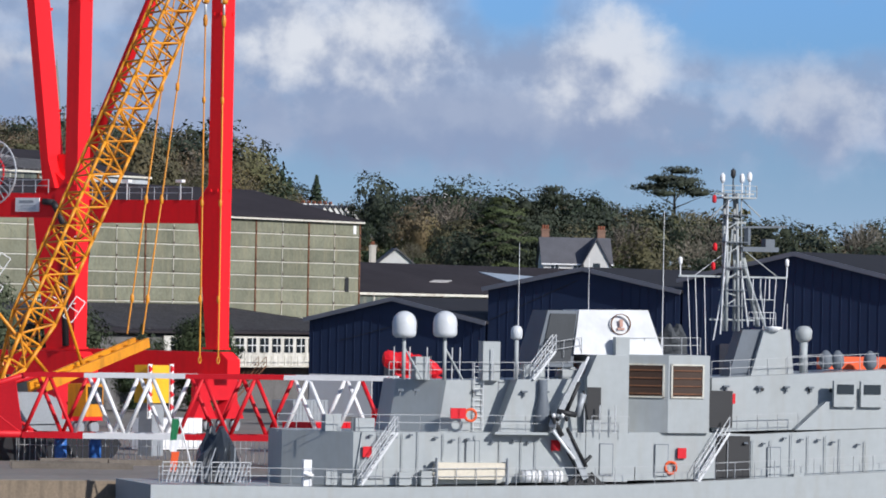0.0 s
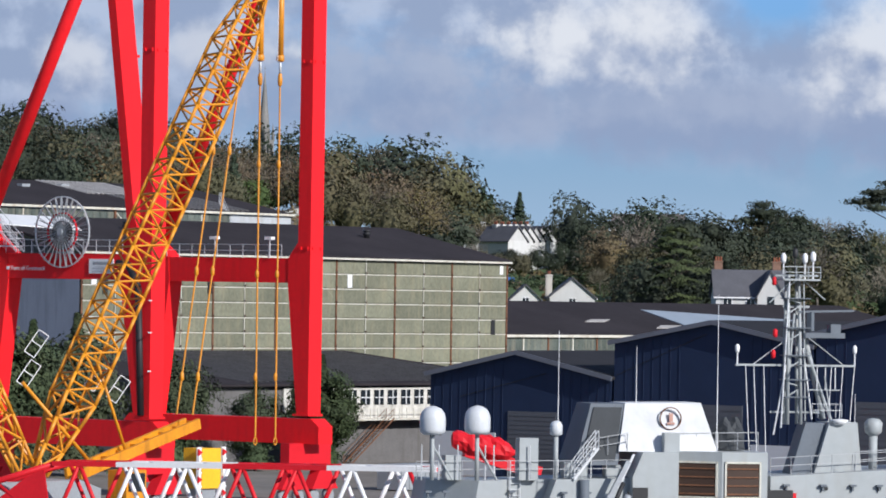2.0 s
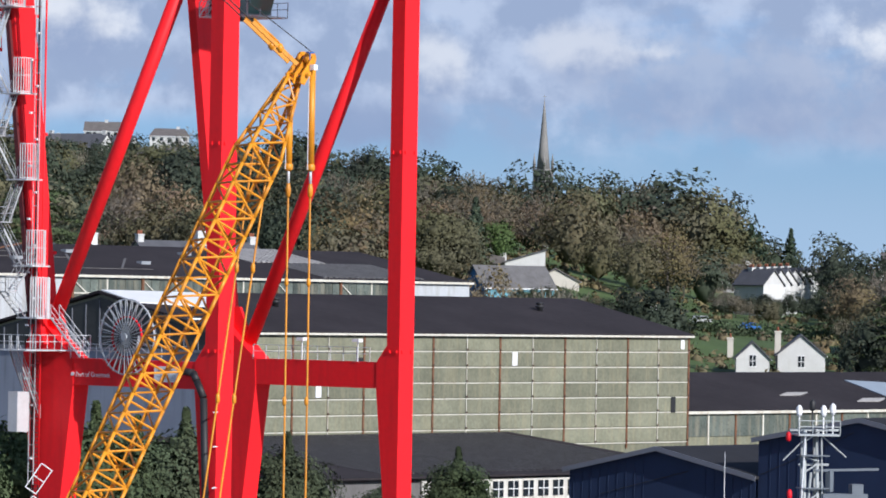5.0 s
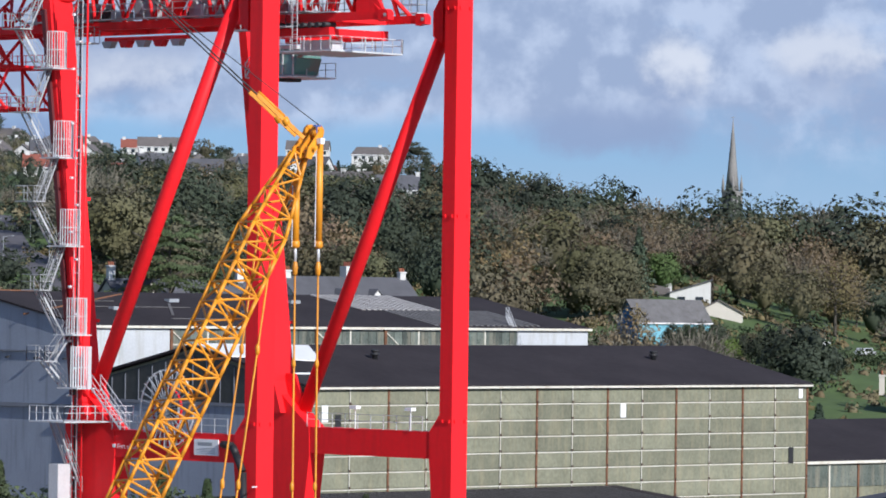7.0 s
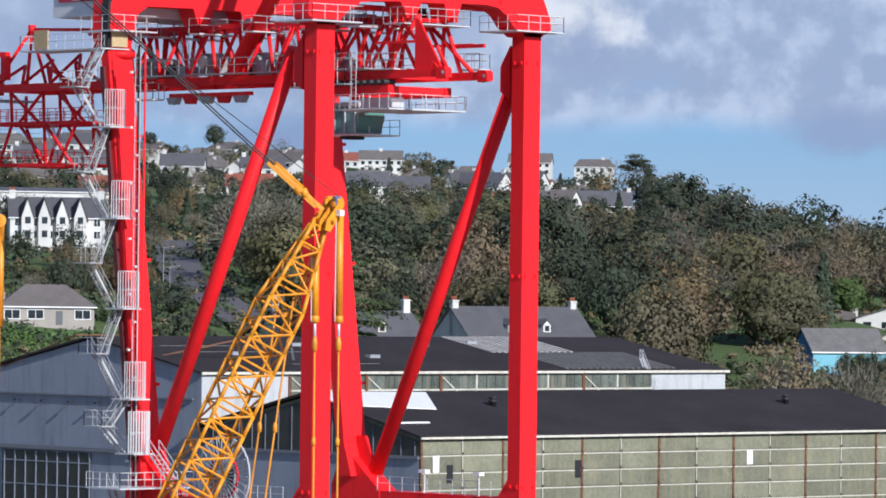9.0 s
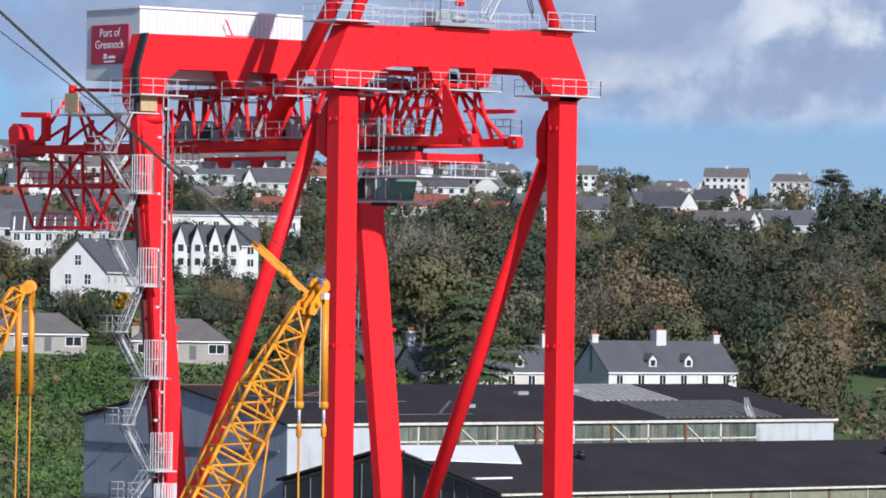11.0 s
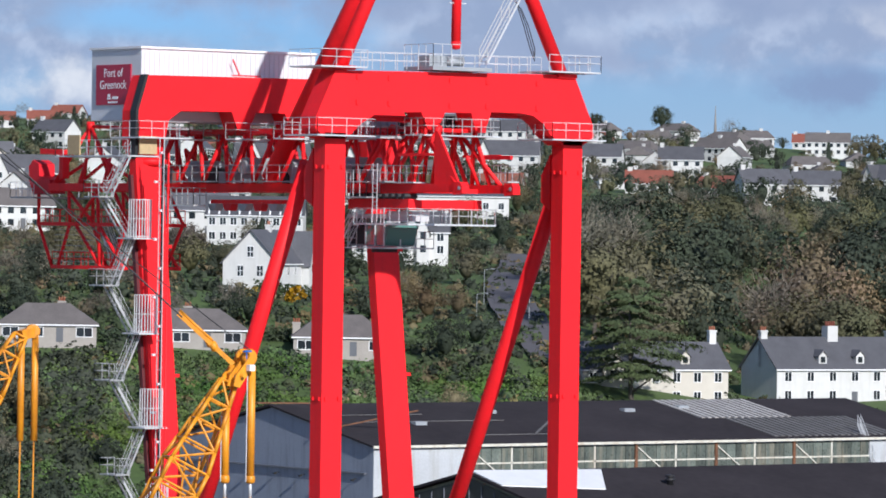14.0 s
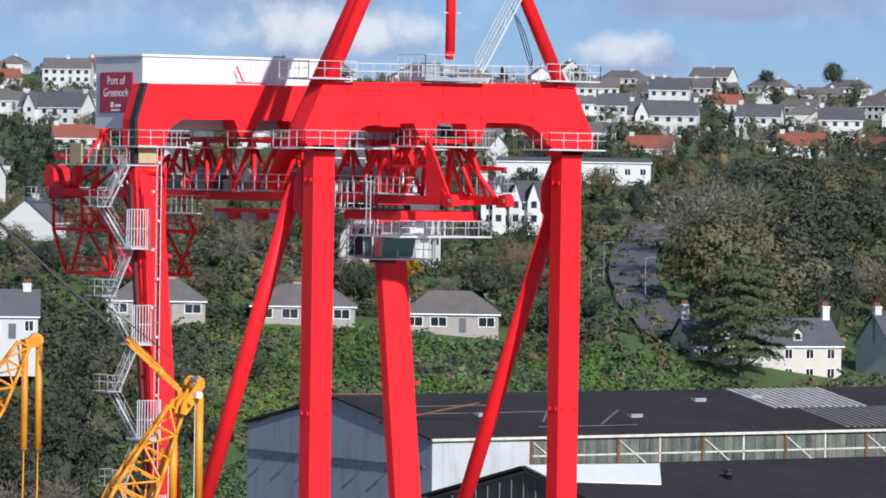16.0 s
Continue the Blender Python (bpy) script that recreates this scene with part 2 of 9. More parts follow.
def solid(name, bm, material, label, category, group="", kind=""):
    ob = new(name, finish(bm, name, material))
    return tagged(ob, label, category, group, kind)


def rails(bm, pts, h=1.1, gap=1.5, r=0.03, closed=False):
    """Posts with a top, a middle and a toe rail along a line of points."""
    pts = [Vector(p) for p in pts]
    segs = list(zip(pts, pts[1:] + pts[:1])) if closed else list(zip(pts, pts[1:]))
    for p, q in segs:
        n = max(1, round((q - p).length / gap))
        for i in range(n + 1):
            b = p.lerp(q, i / n)
            bar(bm, b, b + Vector((0, 0, h)), 1.5 * r)
        for k in (h, h * 0.55):
            bar(bm, p + Vector((0, 0, k)), q + Vector((0, 0, k)), 1.5 * r)


def deck(bm, poly, z, t=0.14):
    prism(bm, poly, "z", z - t, z)


def stair(bm, p, q, w, side, n=None, r=0.035):
    """A flight with two strings, treads and two handrails."""
    p, q, side = Vector(p), Vector(q), Vector(side).normalized()
    n = n or max(4, int(abs(q.z - p.z) / 0.27))
    for s in (-w / 2, w / 2):
        bar(bm, p + side * s, q + side * s, 0.04, 0.14)
        for k in (0.5, 1.0):
            bar(bm, p + side * s + Vector((0, 0, k)), q + side * s + Vector((0, 0, k)), 1.3 * r)
        for k in (0.0, 0.5, 1.0):
            b = p.lerp(q, k) + side * s
            bar(bm, b, b + Vector((0, 0, 1.0)), 1.3 * r)
    for i in range(n):
        c = p.lerp(q, (i + 0.5) / n)
        bar(bm, c - side * w / 2, c + side * w / 2, 0.10, 0.03)


def lettering(text, size, m, material, parent, name="lettering", align="CENTER"):
    cu = bpy.data.curves.new(name, "FONT")
    cu.body, cu.size, cu.align_x, cu.align_y, cu.extrude = text, size, align, "CENTER", 0.005
    cu.materials.append(material)
    ob = new(name, cu)
    ob.parent = parent
    if parent.parent is None:
        ob.matrix_parent_inverse = parent.matrix_basis.inverted()
    ob.matrix_basis = m
    return ob


B = bmesh.new
GROUND = -4.3

# ---------------------------------------------------------------- the red gantry crane
W = 20.0            # from leg to leg along the quay
crane = thing("gantry_crane", (9, 10, GROUND), "tall red ship-to-shore gantry crane standing on the quay", "crane")


def far_y(z):
    """Near face of the landward legs, which lean inland."""
    return 18.0 + 0.134 * (z - 16.4)


for x1 in (0.0, W):
    x0 = x1 - 1.66
    # seaward leg
    b = B(); prism(b, [(0, 2.9), (1.2, 2.9), (2.3, 13.6), (2.3, 15.6), (1.27, 16.9), (1.27, 49.3), (0, 49.3)], "x", x0, x1)
    leg = part("leg", b, RED, crane)
    for z in (16.3, 31.5, 46.9):
        for y in (0.3, 1.0):
            b = B(); bx(b, x0 - 0.10, y - 0.09, z, x0 - 0.002, y + 0.09, z + 0.25); part("lug", b, RED, leg)
        for x in (x0 + 0.3, x1 - 0.3):
            b = B(); bx(b, x - 0.09, -0.10, z, x + 0.09, -0.002, z + 0.25); part("lug", b, RED, leg)
    b = B(); bx(b, x0 - 0.12, -0.12, 2.75, x1 + 0.12, 1.5, 2.93); part("flange", b, RED, leg)
    # landward leg: tapered foot, knee, leaning shaft
    b = B(); prism(b, [(16.4, 2.4), (18.6, 2.4), (20.3, 14.0), (20.3, 15.9), (19.9, 16.9), (far_y(18.2), 18.2), (15.0, 15.6), (14.9, 13.6)], "x", x0, x1)
    foot = part("lower_leg", b, RED, crane)
    b = B(); prism(b, [(far_y(16.6) - 0.5, 16.6), (far_y(16.6) + 0.85, 16.6), (far_y(50.6) + 0.85, 50.6), (far_y(50.6), 50.6), (far_y(19.0), 19.0)], "x", x0 - 0.55, x1)
    leg = part("leg", b, RED, crane)
    for z in (23.5, 32.5, 41.5):
        b = B(); bx(b, x1 - 0.1, far_y(z) + 0.1, z - 0.12, x1 + 0.45, far_y(z) + 0.75, z + 0.12); part("bracket", b, RED, leg)
    # beams between the legs
    b = B(); prism(b, [(1.5, 13.6), (15.4, 13.6), (15.4, 15.6), (1.5, 15.6)], "x", x0 + 0.05, x1 - 0.05); pb = part("portal_beam", b, RED, crane)
    b = B(); prism(b, [(-1.2, 0.5), (19.6, 0.5), (19.6, 1.9), (18.9, 2.55), (-0.4, 2.55), (-1.2, 1.9)], "x", x0 - 0.08, x1 + 0.08); part("sill_beam", b, RED, crane)
    # round brace
    b = B(); tube(b, (x0 + (0.83 if x0 < 5 else 1.12), 18.95 if x0 < 5 else 16.95, 16.2), (x0 + (0.83 if x0 < 5 else 1.12), 3.2 if x0 < 5 else 1.4, 47.3), 0.54, 16); part("brace", b, RED, crane)
    b = B(); prism(b, [(17.9, 15.6), (16.0, 15.6), (16.6, 18.0), (17.4, 19.6), (18.3, 19.6)], "x", x0 + 0.7, x0 + 0.95); part("gusset", b, RED, crane)
    b = B(); prism(b, [(1.7, 44.4), (2.7, 45.0), (2.7, 46.8), (1.7, 48.3)], "x", x0 + 0.2, x1 - 0.2); part("gusset", b, RED, crane)
    # wheel bogies
    for y in (0.8, 17.6):
        for sx in (-2.0, 2.0):
            b = B(); prism(b, [(x0 + 0.83 + sx - 1.7, -3.2), (x0 + 0.83 + sx + 1.7, -3.2), (x0 + 0.83 + sx + 0.6, -1.5), (x0 + 0.83 + sx - 0.6, -1.5)], "y", y - 0.5, y + 0.5)
            bg_ = part("bogie", b, REDR, crane)
            for wx in (-1.0, 1.0):
                b = B(); tube(b, (x0 + 0.83 + sx + wx, y - 0.22, -3.75), (x0 + 0.83 + sx + wx, y + 0.22, -3.75), 0.55, 14); part("wheel", b, GALVD, bg_)
        b = B(); bx(b, x0 - 1.9, y - 0.45, -1.6, x1 + 1.9, y + 0.45, 0.55); part("equaliser", b, REDR, crane)

# near portal frame top, with haunches and girder hangers
outer = [(-1.66, 48.9), (-2.5, 49.6), (-2.4, 50.4), (-0.9, 53.45), (19.2, 53.75), (20.9, 50.3), (21.0, 49.5), (20.0, 48.9)]
inner = [(18.3, 48.9), (17.2, 49.6), (16.6, 50.3), (15.7, 50.85), (14.6, 51.0), (12.1, 51.0), (11.6, 49.7), (10.8, 49.7), (10.4, 50.9), (8.2, 50.9), (7.6, 49.7), (6.8, 49.7), (6.2, 50.85), (3.6, 50.75), (2.4, 50.6), (1.3, 50.0), (0.5, 49.3), (0.0, 48.9)]
b = B(); prism(b, outer + inner, "y", 0.0, 1.75); tb = part("top_beam", b, RED, crane)
for x in (0.9, 3.5, 8.6, 11.7, 16.0):
    for z in (51.35, 53.05):
        b = B(); bx(b, x - 0.12, -0.08, z - 0.17, x + 0.12, -0.002, z + 0.17); part("lug", b, RED, tb)
# landward frame top
outer = [(-1.66, 47.8), (-2.2, 48.6), (-2.2, 51.0), (-1.4, 53.5), (20.2, 53.7), (21.2, 51.0), (21.2, 48.6), (20.0, 47.8)]
inner = [(18.3, 47.8), (18.0, 50.2), (17.2, 51.1), (12.6, 51.1), (12.0, 49.9), (11.0, 49.9), (10.5, 51.1), (8.0, 51.1), (7.4, 49.9), (6.4, 49.9), (5.9, 51.1), (1.6, 51.05), (0.6, 50.4), (0.0, 47.8)]
b = B(); prism(b, outer + inner, "y", 22.3, 24.0); ftb = part("top_beam", b, RED, crane)
b = B(); prism(b, [(-2.25, 47.6), (-2.25, 51.0), (-1.45, 53.55), (-1.2, 53.55), (-2.0, 51.0), (-2.0, 47.6)], "y", 22.2, 22.9); part("cable_tray", b, BLACK, ftb)
# red ring under the landward corner
b = B(); revolve(b, [(0.9, -0.2), (1.25, 0.0), (1.25, 0.3), (0.9, 0.4)], (-0.6, 22.9, 47.3), 18); part("collar", b, RED, crane)

# platforms at the frame corners
def platform(name, poly, z, railed, mat_=GALV):
    b = B(); deck(b, poly, z, 0.1); p = part(name, b, mat_, crane)
    b = B(); rails(b, [(x, y, z) for x, y in railed], 1.1, 1.1, 0.026); part("railing", b, GALV, p)
    return p


platform("platform", [(-3.0, -1.0), (1.7, -1.0), (1.7, 2.9), (-3.0, 2.9)], 49.15, [(-3.0, 2.9), (-3.0, -1.0), (1.7, -1.0), (1.7, 2.9)])
platform("platform", [(16.6, -1.0), (21.3, -1.0), (21.3, 2.9), (16.6, 2.9)], 49.3, [(16.6, 2.9), (16.6, -1.0), (21.3, -1.0), (21.3, 2.9)])
platform("platform", [(-2.6, 21.2), (1.6, 21.2), (1.6, 24.9), (-2.6, 24.9)], 49.15, [(-2.6, 24.9), (-2.6, 21.2), (1.6, 21.2), (1.6, 24.9)])
platform("platform", [(-3.0, 22.0), (-0.4, 22.0), (-0.4, 31.5), (-3.0, 31.5)], 47.85, [(-3.0, 22.0), (-3.0, 31.5), (-0.4, 31.5)])
platform("platform", [(-2.6, -0.7), (1.2, -0.7), (1.2, 2.9), (-2.6, 2.9)], 53.72, [(-2.6, 2.9), (-2.6, -0.7), (1.2, -0.7)])
platform("platform", [(16.4, -0.8), (20.9, -0.8), (20.9, 2.8), (16.4, 2.8)], 53.95, [(16.4, -0.8), (20.9, -0.8), (20.9, 2.8)])
b = B(); rails(b, [(1.2, 0.1, 53.6), (16.4, 0.1, 53.72)], 1.15, 0.95, 0.024); part("railing", b, GALV, tb)
b = B(); rails(b, [(1.2, 1.65, 53.6), (16.4, 1.65, 53.72)], 1.15, 1.4, 0.024); part("railing", b, GALV, tb)
# winch deck on the top beam
b = B(); deck(b, [(6.6, -0.7), (11.6, -0.7), (11.6, 2.6), (6.6, 2.6)], 53.95, 0.25); wd = part("platform", b, GALVD, crane)
b = B(); rails(b, [(6.6, 2.6, 53.95), (6.6, -0.7, 53.95), (8.9, -0.7, 53.95)], 1.5, 0.8, 0.024); part("railing", b, GALV, wd)
b = B(); bx(b, 7.0, 0.2, 53.95, 8.4, 1.6, 54.7); tube(b, (8.8, 0.9, 54.4), (10.2, 0.9, 54.4), 0.35, 12); part("winch", b, GALVD, wd)
# plywood boxes by the landward corner
b = B(); bx(b, -2.05, 21.95, 47.95, -0.6, 22.07, 49.2); part("panel", b, PLY, crane, "plywood panel tied to the railing")
b = B(); bx(b, -3.06, 28.2, 47.9, -2.95, 29.8, 49.3); part("panel", b, PLY, crane, "plywood panel tied to the railing")

# mast frame above the top beam
AP = (9.15, 1.0, 72.3)
for p in ((-0.2, 0.6, 53.5), (18.5, 0.6, 53.8)):
    b = B(); tube(b, p, AP, 0.47, 16); part("mast_leg", b, RED, crane)
    b = B(); bx(b, p[0] - 0.8, -0.2, 53.5, p[0] + 0.8, 1.5, 53.78); part("base_plate", b, RED, crane)
b = B(); tube(b, (6.2, 17.9, 46.4), AP, 0.58, 16); part("back_stay", b, RED, crane)
b = B(); tube(b, (9.3, 0.4, 55.6), (9.6, 0.7, 66.0), 0.33, 12); revolve(b, [(0.05, -0.45), (0.3, -0.38), (0.35, -0.1), (0.33, 0.1)], (9.3, 0.4, 55.6), 12); part("hanging_link", b, RED, crane)
b = B(); bar(b, (8.7, 0.4, 58.3), (10.1, 0.4, 58.3), 0.06); part("cross_pin", b, GALV, crane)
b = B(); stair(b, (11.5, 0.2, 54.3), (15.4, 0.6, 60.2), 0.9, (0, 1, 0)); part("stair", b, GALV, crane)
for k in range(3):
    b = B()
    pts = [(14.2 + 0.25 * k, 0.3, 58.8 - 0.3 * k), (14.9 + 0.2 * k, 0.2, 57.0), (15.5 + 0.2 * k, 0.2, 55.4), (15.9, 0.2, 54.6 + 0.2 * k)]
    for p, q in zip(pts, pts[1:]): tube(b, p, q, 0.035, 5)
    part("cable", b, BLACK, crane)

# trolley girder: lattice of two bottom chords, two top chords and tube diagonals
YB = 47.2
for x, YA in ((6.4, -4.2), (11.9, -2.6)):
    b = B(); bar(b, (x, YA, 45.75), (x, YB, 45.75), 0.42, 0.58); part("bottom_chord", b, RED, crane)
for x in (7.2, 11.1):
    b = B(); bar(b, (x, -0.5, 49.75), (x, 36.0, 49.75), 0.35, 0.35); part("top_chord", b, REDR, crane)
NB = 11
for side, xb, xt in ((0, 6.4, 7.2), (1, 11.9, 11.1)):
    for i in range(NB):
        ya, yb = 1.0 + i * 3.2, 1.0 + (i + 1) * 3.2
        b = B()
        tube(b, (xb, ya, 46.0), (xt, (ya + yb) / 2, 49.7), 0.15, 8)
        tube(b, (xt, (ya + yb) / 2, 49.7), (xb, yb, 46.0), 0.15, 8)
        if i % 3 == 1: tube(b, (xb, ya, 46.0), (xt, ya - 1.2, 49.7), 0.11, 8)
        part("lattice_bay", b, RED, crane)
for i in range(8):
    y = 1.0 + i * 6.4
    b = B(); bar(b, (6.4, y, 45.6), (11.9, y, 45.6), 0.25, 0.3); part("cross_beam", b, RED, crane)
    if y < 36:
        b = B(); bar(b, (7.2, y, 49.7), (11.1, y, 49.7), 0.25); part("cross_beam", b, RED, crane)
        b = B(); tube(b, (6.4, y, 45.8), (11.9, y + 3.2, 45.8), 0.12, 6); part("wind_brace", b, RED, crane)
        b = B(); tube(b, (7.2, y + 1.6, 49.6), (11.1, y + 4.8, 49.6), 0.10, 6); part("wind_brace", b, REDR, crane)
# hangers and gusset plates at the seaward end
b = B(); prism(b, [(-1.4, 45.45), (-4.3, 45.45), (-4.2, 45.95), (-1.7, 49.6), (-1.35, 49.6)], "x", 6.32, 6.48); part("gusset", b, RED, crane)
b = B(); prism(b, [(6.6, 45.45), (2.2, 45.45), (2.2, 46.1), (5.4, 46.5)], "x", 11.82, 11.98); part("gusset", b, RED, crane)
for x, pts in ((6.4, (((-3.9, 46.0), (1.6, 50.3)), ((1.9, 46.0), (-1.2, 49.9)), ((1.2, 46.0), (0.2, 50.2)), ((3.6, 46.0), (0.6, 50.3)), ((5.0, 46.0), (3.8, 50.0)), ((7.4, 46.0), (4.2, 50.0)))),
               (11.9, (((-1.4, 46.0), (4.0, 50.6)), ((-0.2, 46.0), (1.4, 50.6)), ((1.8, 46.0), (1.0, 50.6)), ((2.4, 46.0), (4.4, 50.4)), ((4.6, 46.0), (3.0, 50.4)), ((6.4, 46.0), (4.8, 50.2))))):
    for (ya, za), (yb, zb) in pts:
        b = B(); tube(b, (x, ya, za), (x + (0.5 if x < 9 else -0.5), yb, zb), 0.155, 10); part("hanger", b, RED, crane)
    b = B(); bar(b, (x, -1.4, 48.0), (x, 2.8, 48.0), 0.18); part("hanger_tie", b, RED, crane)
for x, y in ((6.4, -4.3), (11.9, -2.7)):
    b = B(); prism(b, [(y - 0.5, 45.4), (y + 0.5, 45.3), (y + 0.5, 46.15), (y - 0.3, 46.15), (y - 0.5, 45.9)], "x", x - 0.3, x + 0.3); part("end_block", b, RED, crane)
    b = B(); tube(b, (x - 0.34, y - 0.2, 45.75), (x + 0.34, y - 0.2, 45.75), 0.14, 10); part("hinge_pin", b, GALVD, crane)
b = B(); bar(b, (11.9, -2.6, 47.9), (11.9, 0.6, 47.9), 0.22, 0.26); part("boom_hinge", b, REDR, crane)
b = B(); tube(b, (11.4, 1.9, 50.9), (17.9, 1.9, 50.9), 0.26, 10); part("tie_pipe", b, REDR, crane)
b = B(); tube(b, (1.2, 1.9, 50.4), (6.6, 1.9, 50.4), 0.22, 10); part("tie_pipe", b, REDR, crane)
# hoist platforms with railings hung in the frame
for xa, ya, xb, yb, z in ((6.0, -0.6, 12.4, 1.6, 49.35), (5.6, 3.0, 7.2, 5.6, 49.3), (5.9, 0.4, 6.9, 4.2, 46.15), (12.2, -1.8, 13.2, 0.6, 46.3)):
    b = B(); deck(b, [(xa, ya), (xb, ya), (xb, yb), (xa, yb)], z, 0.08); wk = part("hoist_platform", b, GALV, crane)
    b = B(); rails(b, [(xa, yb, z), (xa, ya, z), (xb, ya, z), (xb, yb, z)], 1.1, 0.8, 0.028); part("railing", b, GALVM, wk)
for x, y, z in ((9.0, 2.6, 50.4), (8.2, 7.0, 50.0), (10.0, 11.0, 50.2), (9.2, 19.0, 50.0)):
    b = B(); tube(b, (x - 0.9, y, z), (x + 0.9, y, z), 0.42, 12); part("rope_drum", b, GALVD, crane)
    b = B(); bx(b, x + 0.95, y - 0.4, z - 0.5, x + 1.7, y + 0.4, z + 0.3); part("motor", b, BLACK, crane)
for k in range(6):
    b = B(); tube(b, (7.6 + 0.5 * k, 3.0, 50.4), (7.6 + 0.5 * k, 3.6, 54.0), 0.04, 5); part("rope", b, BLACK, crane)
# gear under the girder further inland
b = B(); deck(b, [(5.2, 26.0), (6.3, 26.0), (6.3, 30.4), (5.2, 30.4)], 44.5, 0.1); wk = part("hung_platform", b, GALV, crane)
b = B(); rails(b, [(6.3, 26.0, 44.5), (5.2, 26.0, 44.5), (5.2, 30.4, 44.5), (6.3, 30.4, 44.5)], 1.2, 0.7, 0.03); part("railing", b, GALVM, wk)
b = B(); bar(b, (6.6, 16.5, 44.75), (6.6, 25.5, 44.75), 0.5, 0.28); part("festoon_rail", b, RED, crane)
for k in range(5):
    b = B(); prism(b, [(17.0 + 1.9 * k, 44.6), (18.2 + 1.9 * k, 44.6), (17.9 + 1.9 * k, 44.1), (17.3 + 1.9 * k, 44.1)], "x", 6.3, 6.9); part("festoon_carrier", b, REDR if k % 2 else GALVD, crane)
# walkways beside the girder
for x, sgn in ((5.6, -1), (12.7, 1)):
    b = B(); deck(b, [(x - 0.45, 2.6), (x + 0.45, 2.6), (x + 0.45, 34), (x - 0.45, 34)], 46.2, 0.08); wk = part("walkway", b, GALVD, crane)
    b = B(); rails(b, [(x + sgn * 0.45, 2.6, 46.2), (x + sgn * 0.45, 34, 46.2)], 1.1, 1.6, 0.03); part("railing", b, GALVM, wk)
for y in (3.0, 8.0, 14.5, 20.5, 26.5):
    b = B(); deck(b, [(5.0, y), (12.9, y), (12.9, y + 1.2), (5.0, y + 1.2)], 49.2, 0.1); wk = part("walkway", b, GALV, crane)
    b = B(); rails(b, [(5.0, y + 1.2, 49.2), (5.0, y, 49.2), (12.9, y, 49.2)], 1.1, 1.3, 0.03); part("railing", b, GALVM, wk)
for y, z in ((10.0, 46.4), (16.0, 46.3), (22.0, 46.4), (29.0, 46.2)):
    b = B(); bx(b, 8.0, y, z, 10.2, y + 2.0, z + 1.5); tube(b, (7.4, y + 1, z + 0.8), (11.0, y + 1, z + 0.8), 0.5, 12); part("hoist_gear", b, GALVD, crane)
for y in (12.5, 25.0):
    b = B(); stair(b, (8.4, y, 46.2), (8.4, y + 2.2, 49.2), 0.6, (1, 0, 0), r=0.025); part("stair", b, GALVD, crane)
for i in range(10):
    y = 6.0 + 3.0 * i
    b = B(); tube(b, (9.1, y, 46.0), (9.1, y + 1.4, 49.6), 0.13, 8); part("inner_strut", b, REDR, crane)
    b = B(); bx(b, 7.0 + (i % 3), y + 0.3, 45.9, 8.2 + (i % 3), y + 1.5, 46.9 + 0.3 * (i % 2)); part("gear_box", b, (GALVD, BLACK, REDR)[i % 3], crane)

# trolley with the driver's cab
trolley = part("trolley", (lambda b: (bx(b, 5.9, 0.9, 44.3, 6.6, 7.9, 45.0), bx(b, 11.7, 1.2, 44.3, 12.3, 11.4, 45.0), bx(b, 6.6, 1.3, 44.35, 11.7, 1.9, 44.95), bx(b, 6.6, 6.4, 44.35, 11.7, 7.2, 44.95), b)[-1])(B()), RED, crane)
b = B(); deck(b, [(5.3, 0.1), (12.7, 0.1), (12.7, 6.4), (5.3, 6.4)], 43.35, 0.12); tp = part("trolley_deck", b, GALV, trolley)
b = B(); rails(b, [(5.3, 6.4, 43.35), (5.3, 0.1, 43.35), (12.7, 0.1, 43.35), (12.7, 6.4, 43.35)], 1.0, 1.0, 0.026)
for x in (5.4, 9.0, 12.8):
    for y in (0.3, 3.0, 6.2): bar(b, (x, y, 43.3), (x, y, 44.4), 0.08)
part("railing", b, GALV, trolley)
for y, z, dy in ((4.4, 45.15, 3.1), (7.8, 45.0, 2.6)):
    b = B(); deck(b, [(4.9, y), (6.0, y), (6.0, y + dy), (4.9, y + dy)], z, 0.1); cg = part("cage", b, GALVD, trolley)
    b = B(); rails(b, [(4.9, y + dy, z), (4.9, y, z), (6.0, y, z)], 1.8, 0.7, 0.028); part("railing", b, GALV, cg)
b = B(); bar(b, (5.0, 3.3, 43.4), (5.0, 3.3, 47.4), 0.05); bar(b, (5.0, 3.8, 43.4), (5.0, 3.8, 47.4), 0.05)
for k in range(13): bar(b, (5.0, 3.3, 43.6 + 0.3 * k), (5.0, 3.8, 43.6 + 0.3 * k), 0.04)
part("ladder", b, GALV, trolley)
b = B(); bx(b, 7.2, 2.2, 43.5, 8.6, 5.2, 44.2); part("electric_cabinet", b, GALV, trolley)
for k in range(9):
    y = 1.3 + k * 0.75
    b = B(); tube(b, (5.7, y, 45.2), (6.8, y, 45.2), 0.2, 10); part("sheave", b, BLACK, trolley)
cabp = part("cab", (lambda b: (prism(b, [(7.3, 41.75), (11.4, 41.75), (11.4, 44.0), (7.3, 44.0), (6.9, 43.0)], "x", 8.6, 11.0), b)[-1])(B()), GALVD, trolley, "grey steel driver's cab")
b = B(); prism(b, [(7.25, 41.85), (9.5, 41.85), (9.5, 43.7), (7.25, 43.7), (6.86, 43.0)], "x", 8.55, 11.06); part("window", b, CABGLASS, cabp, "teal tinted glazing")
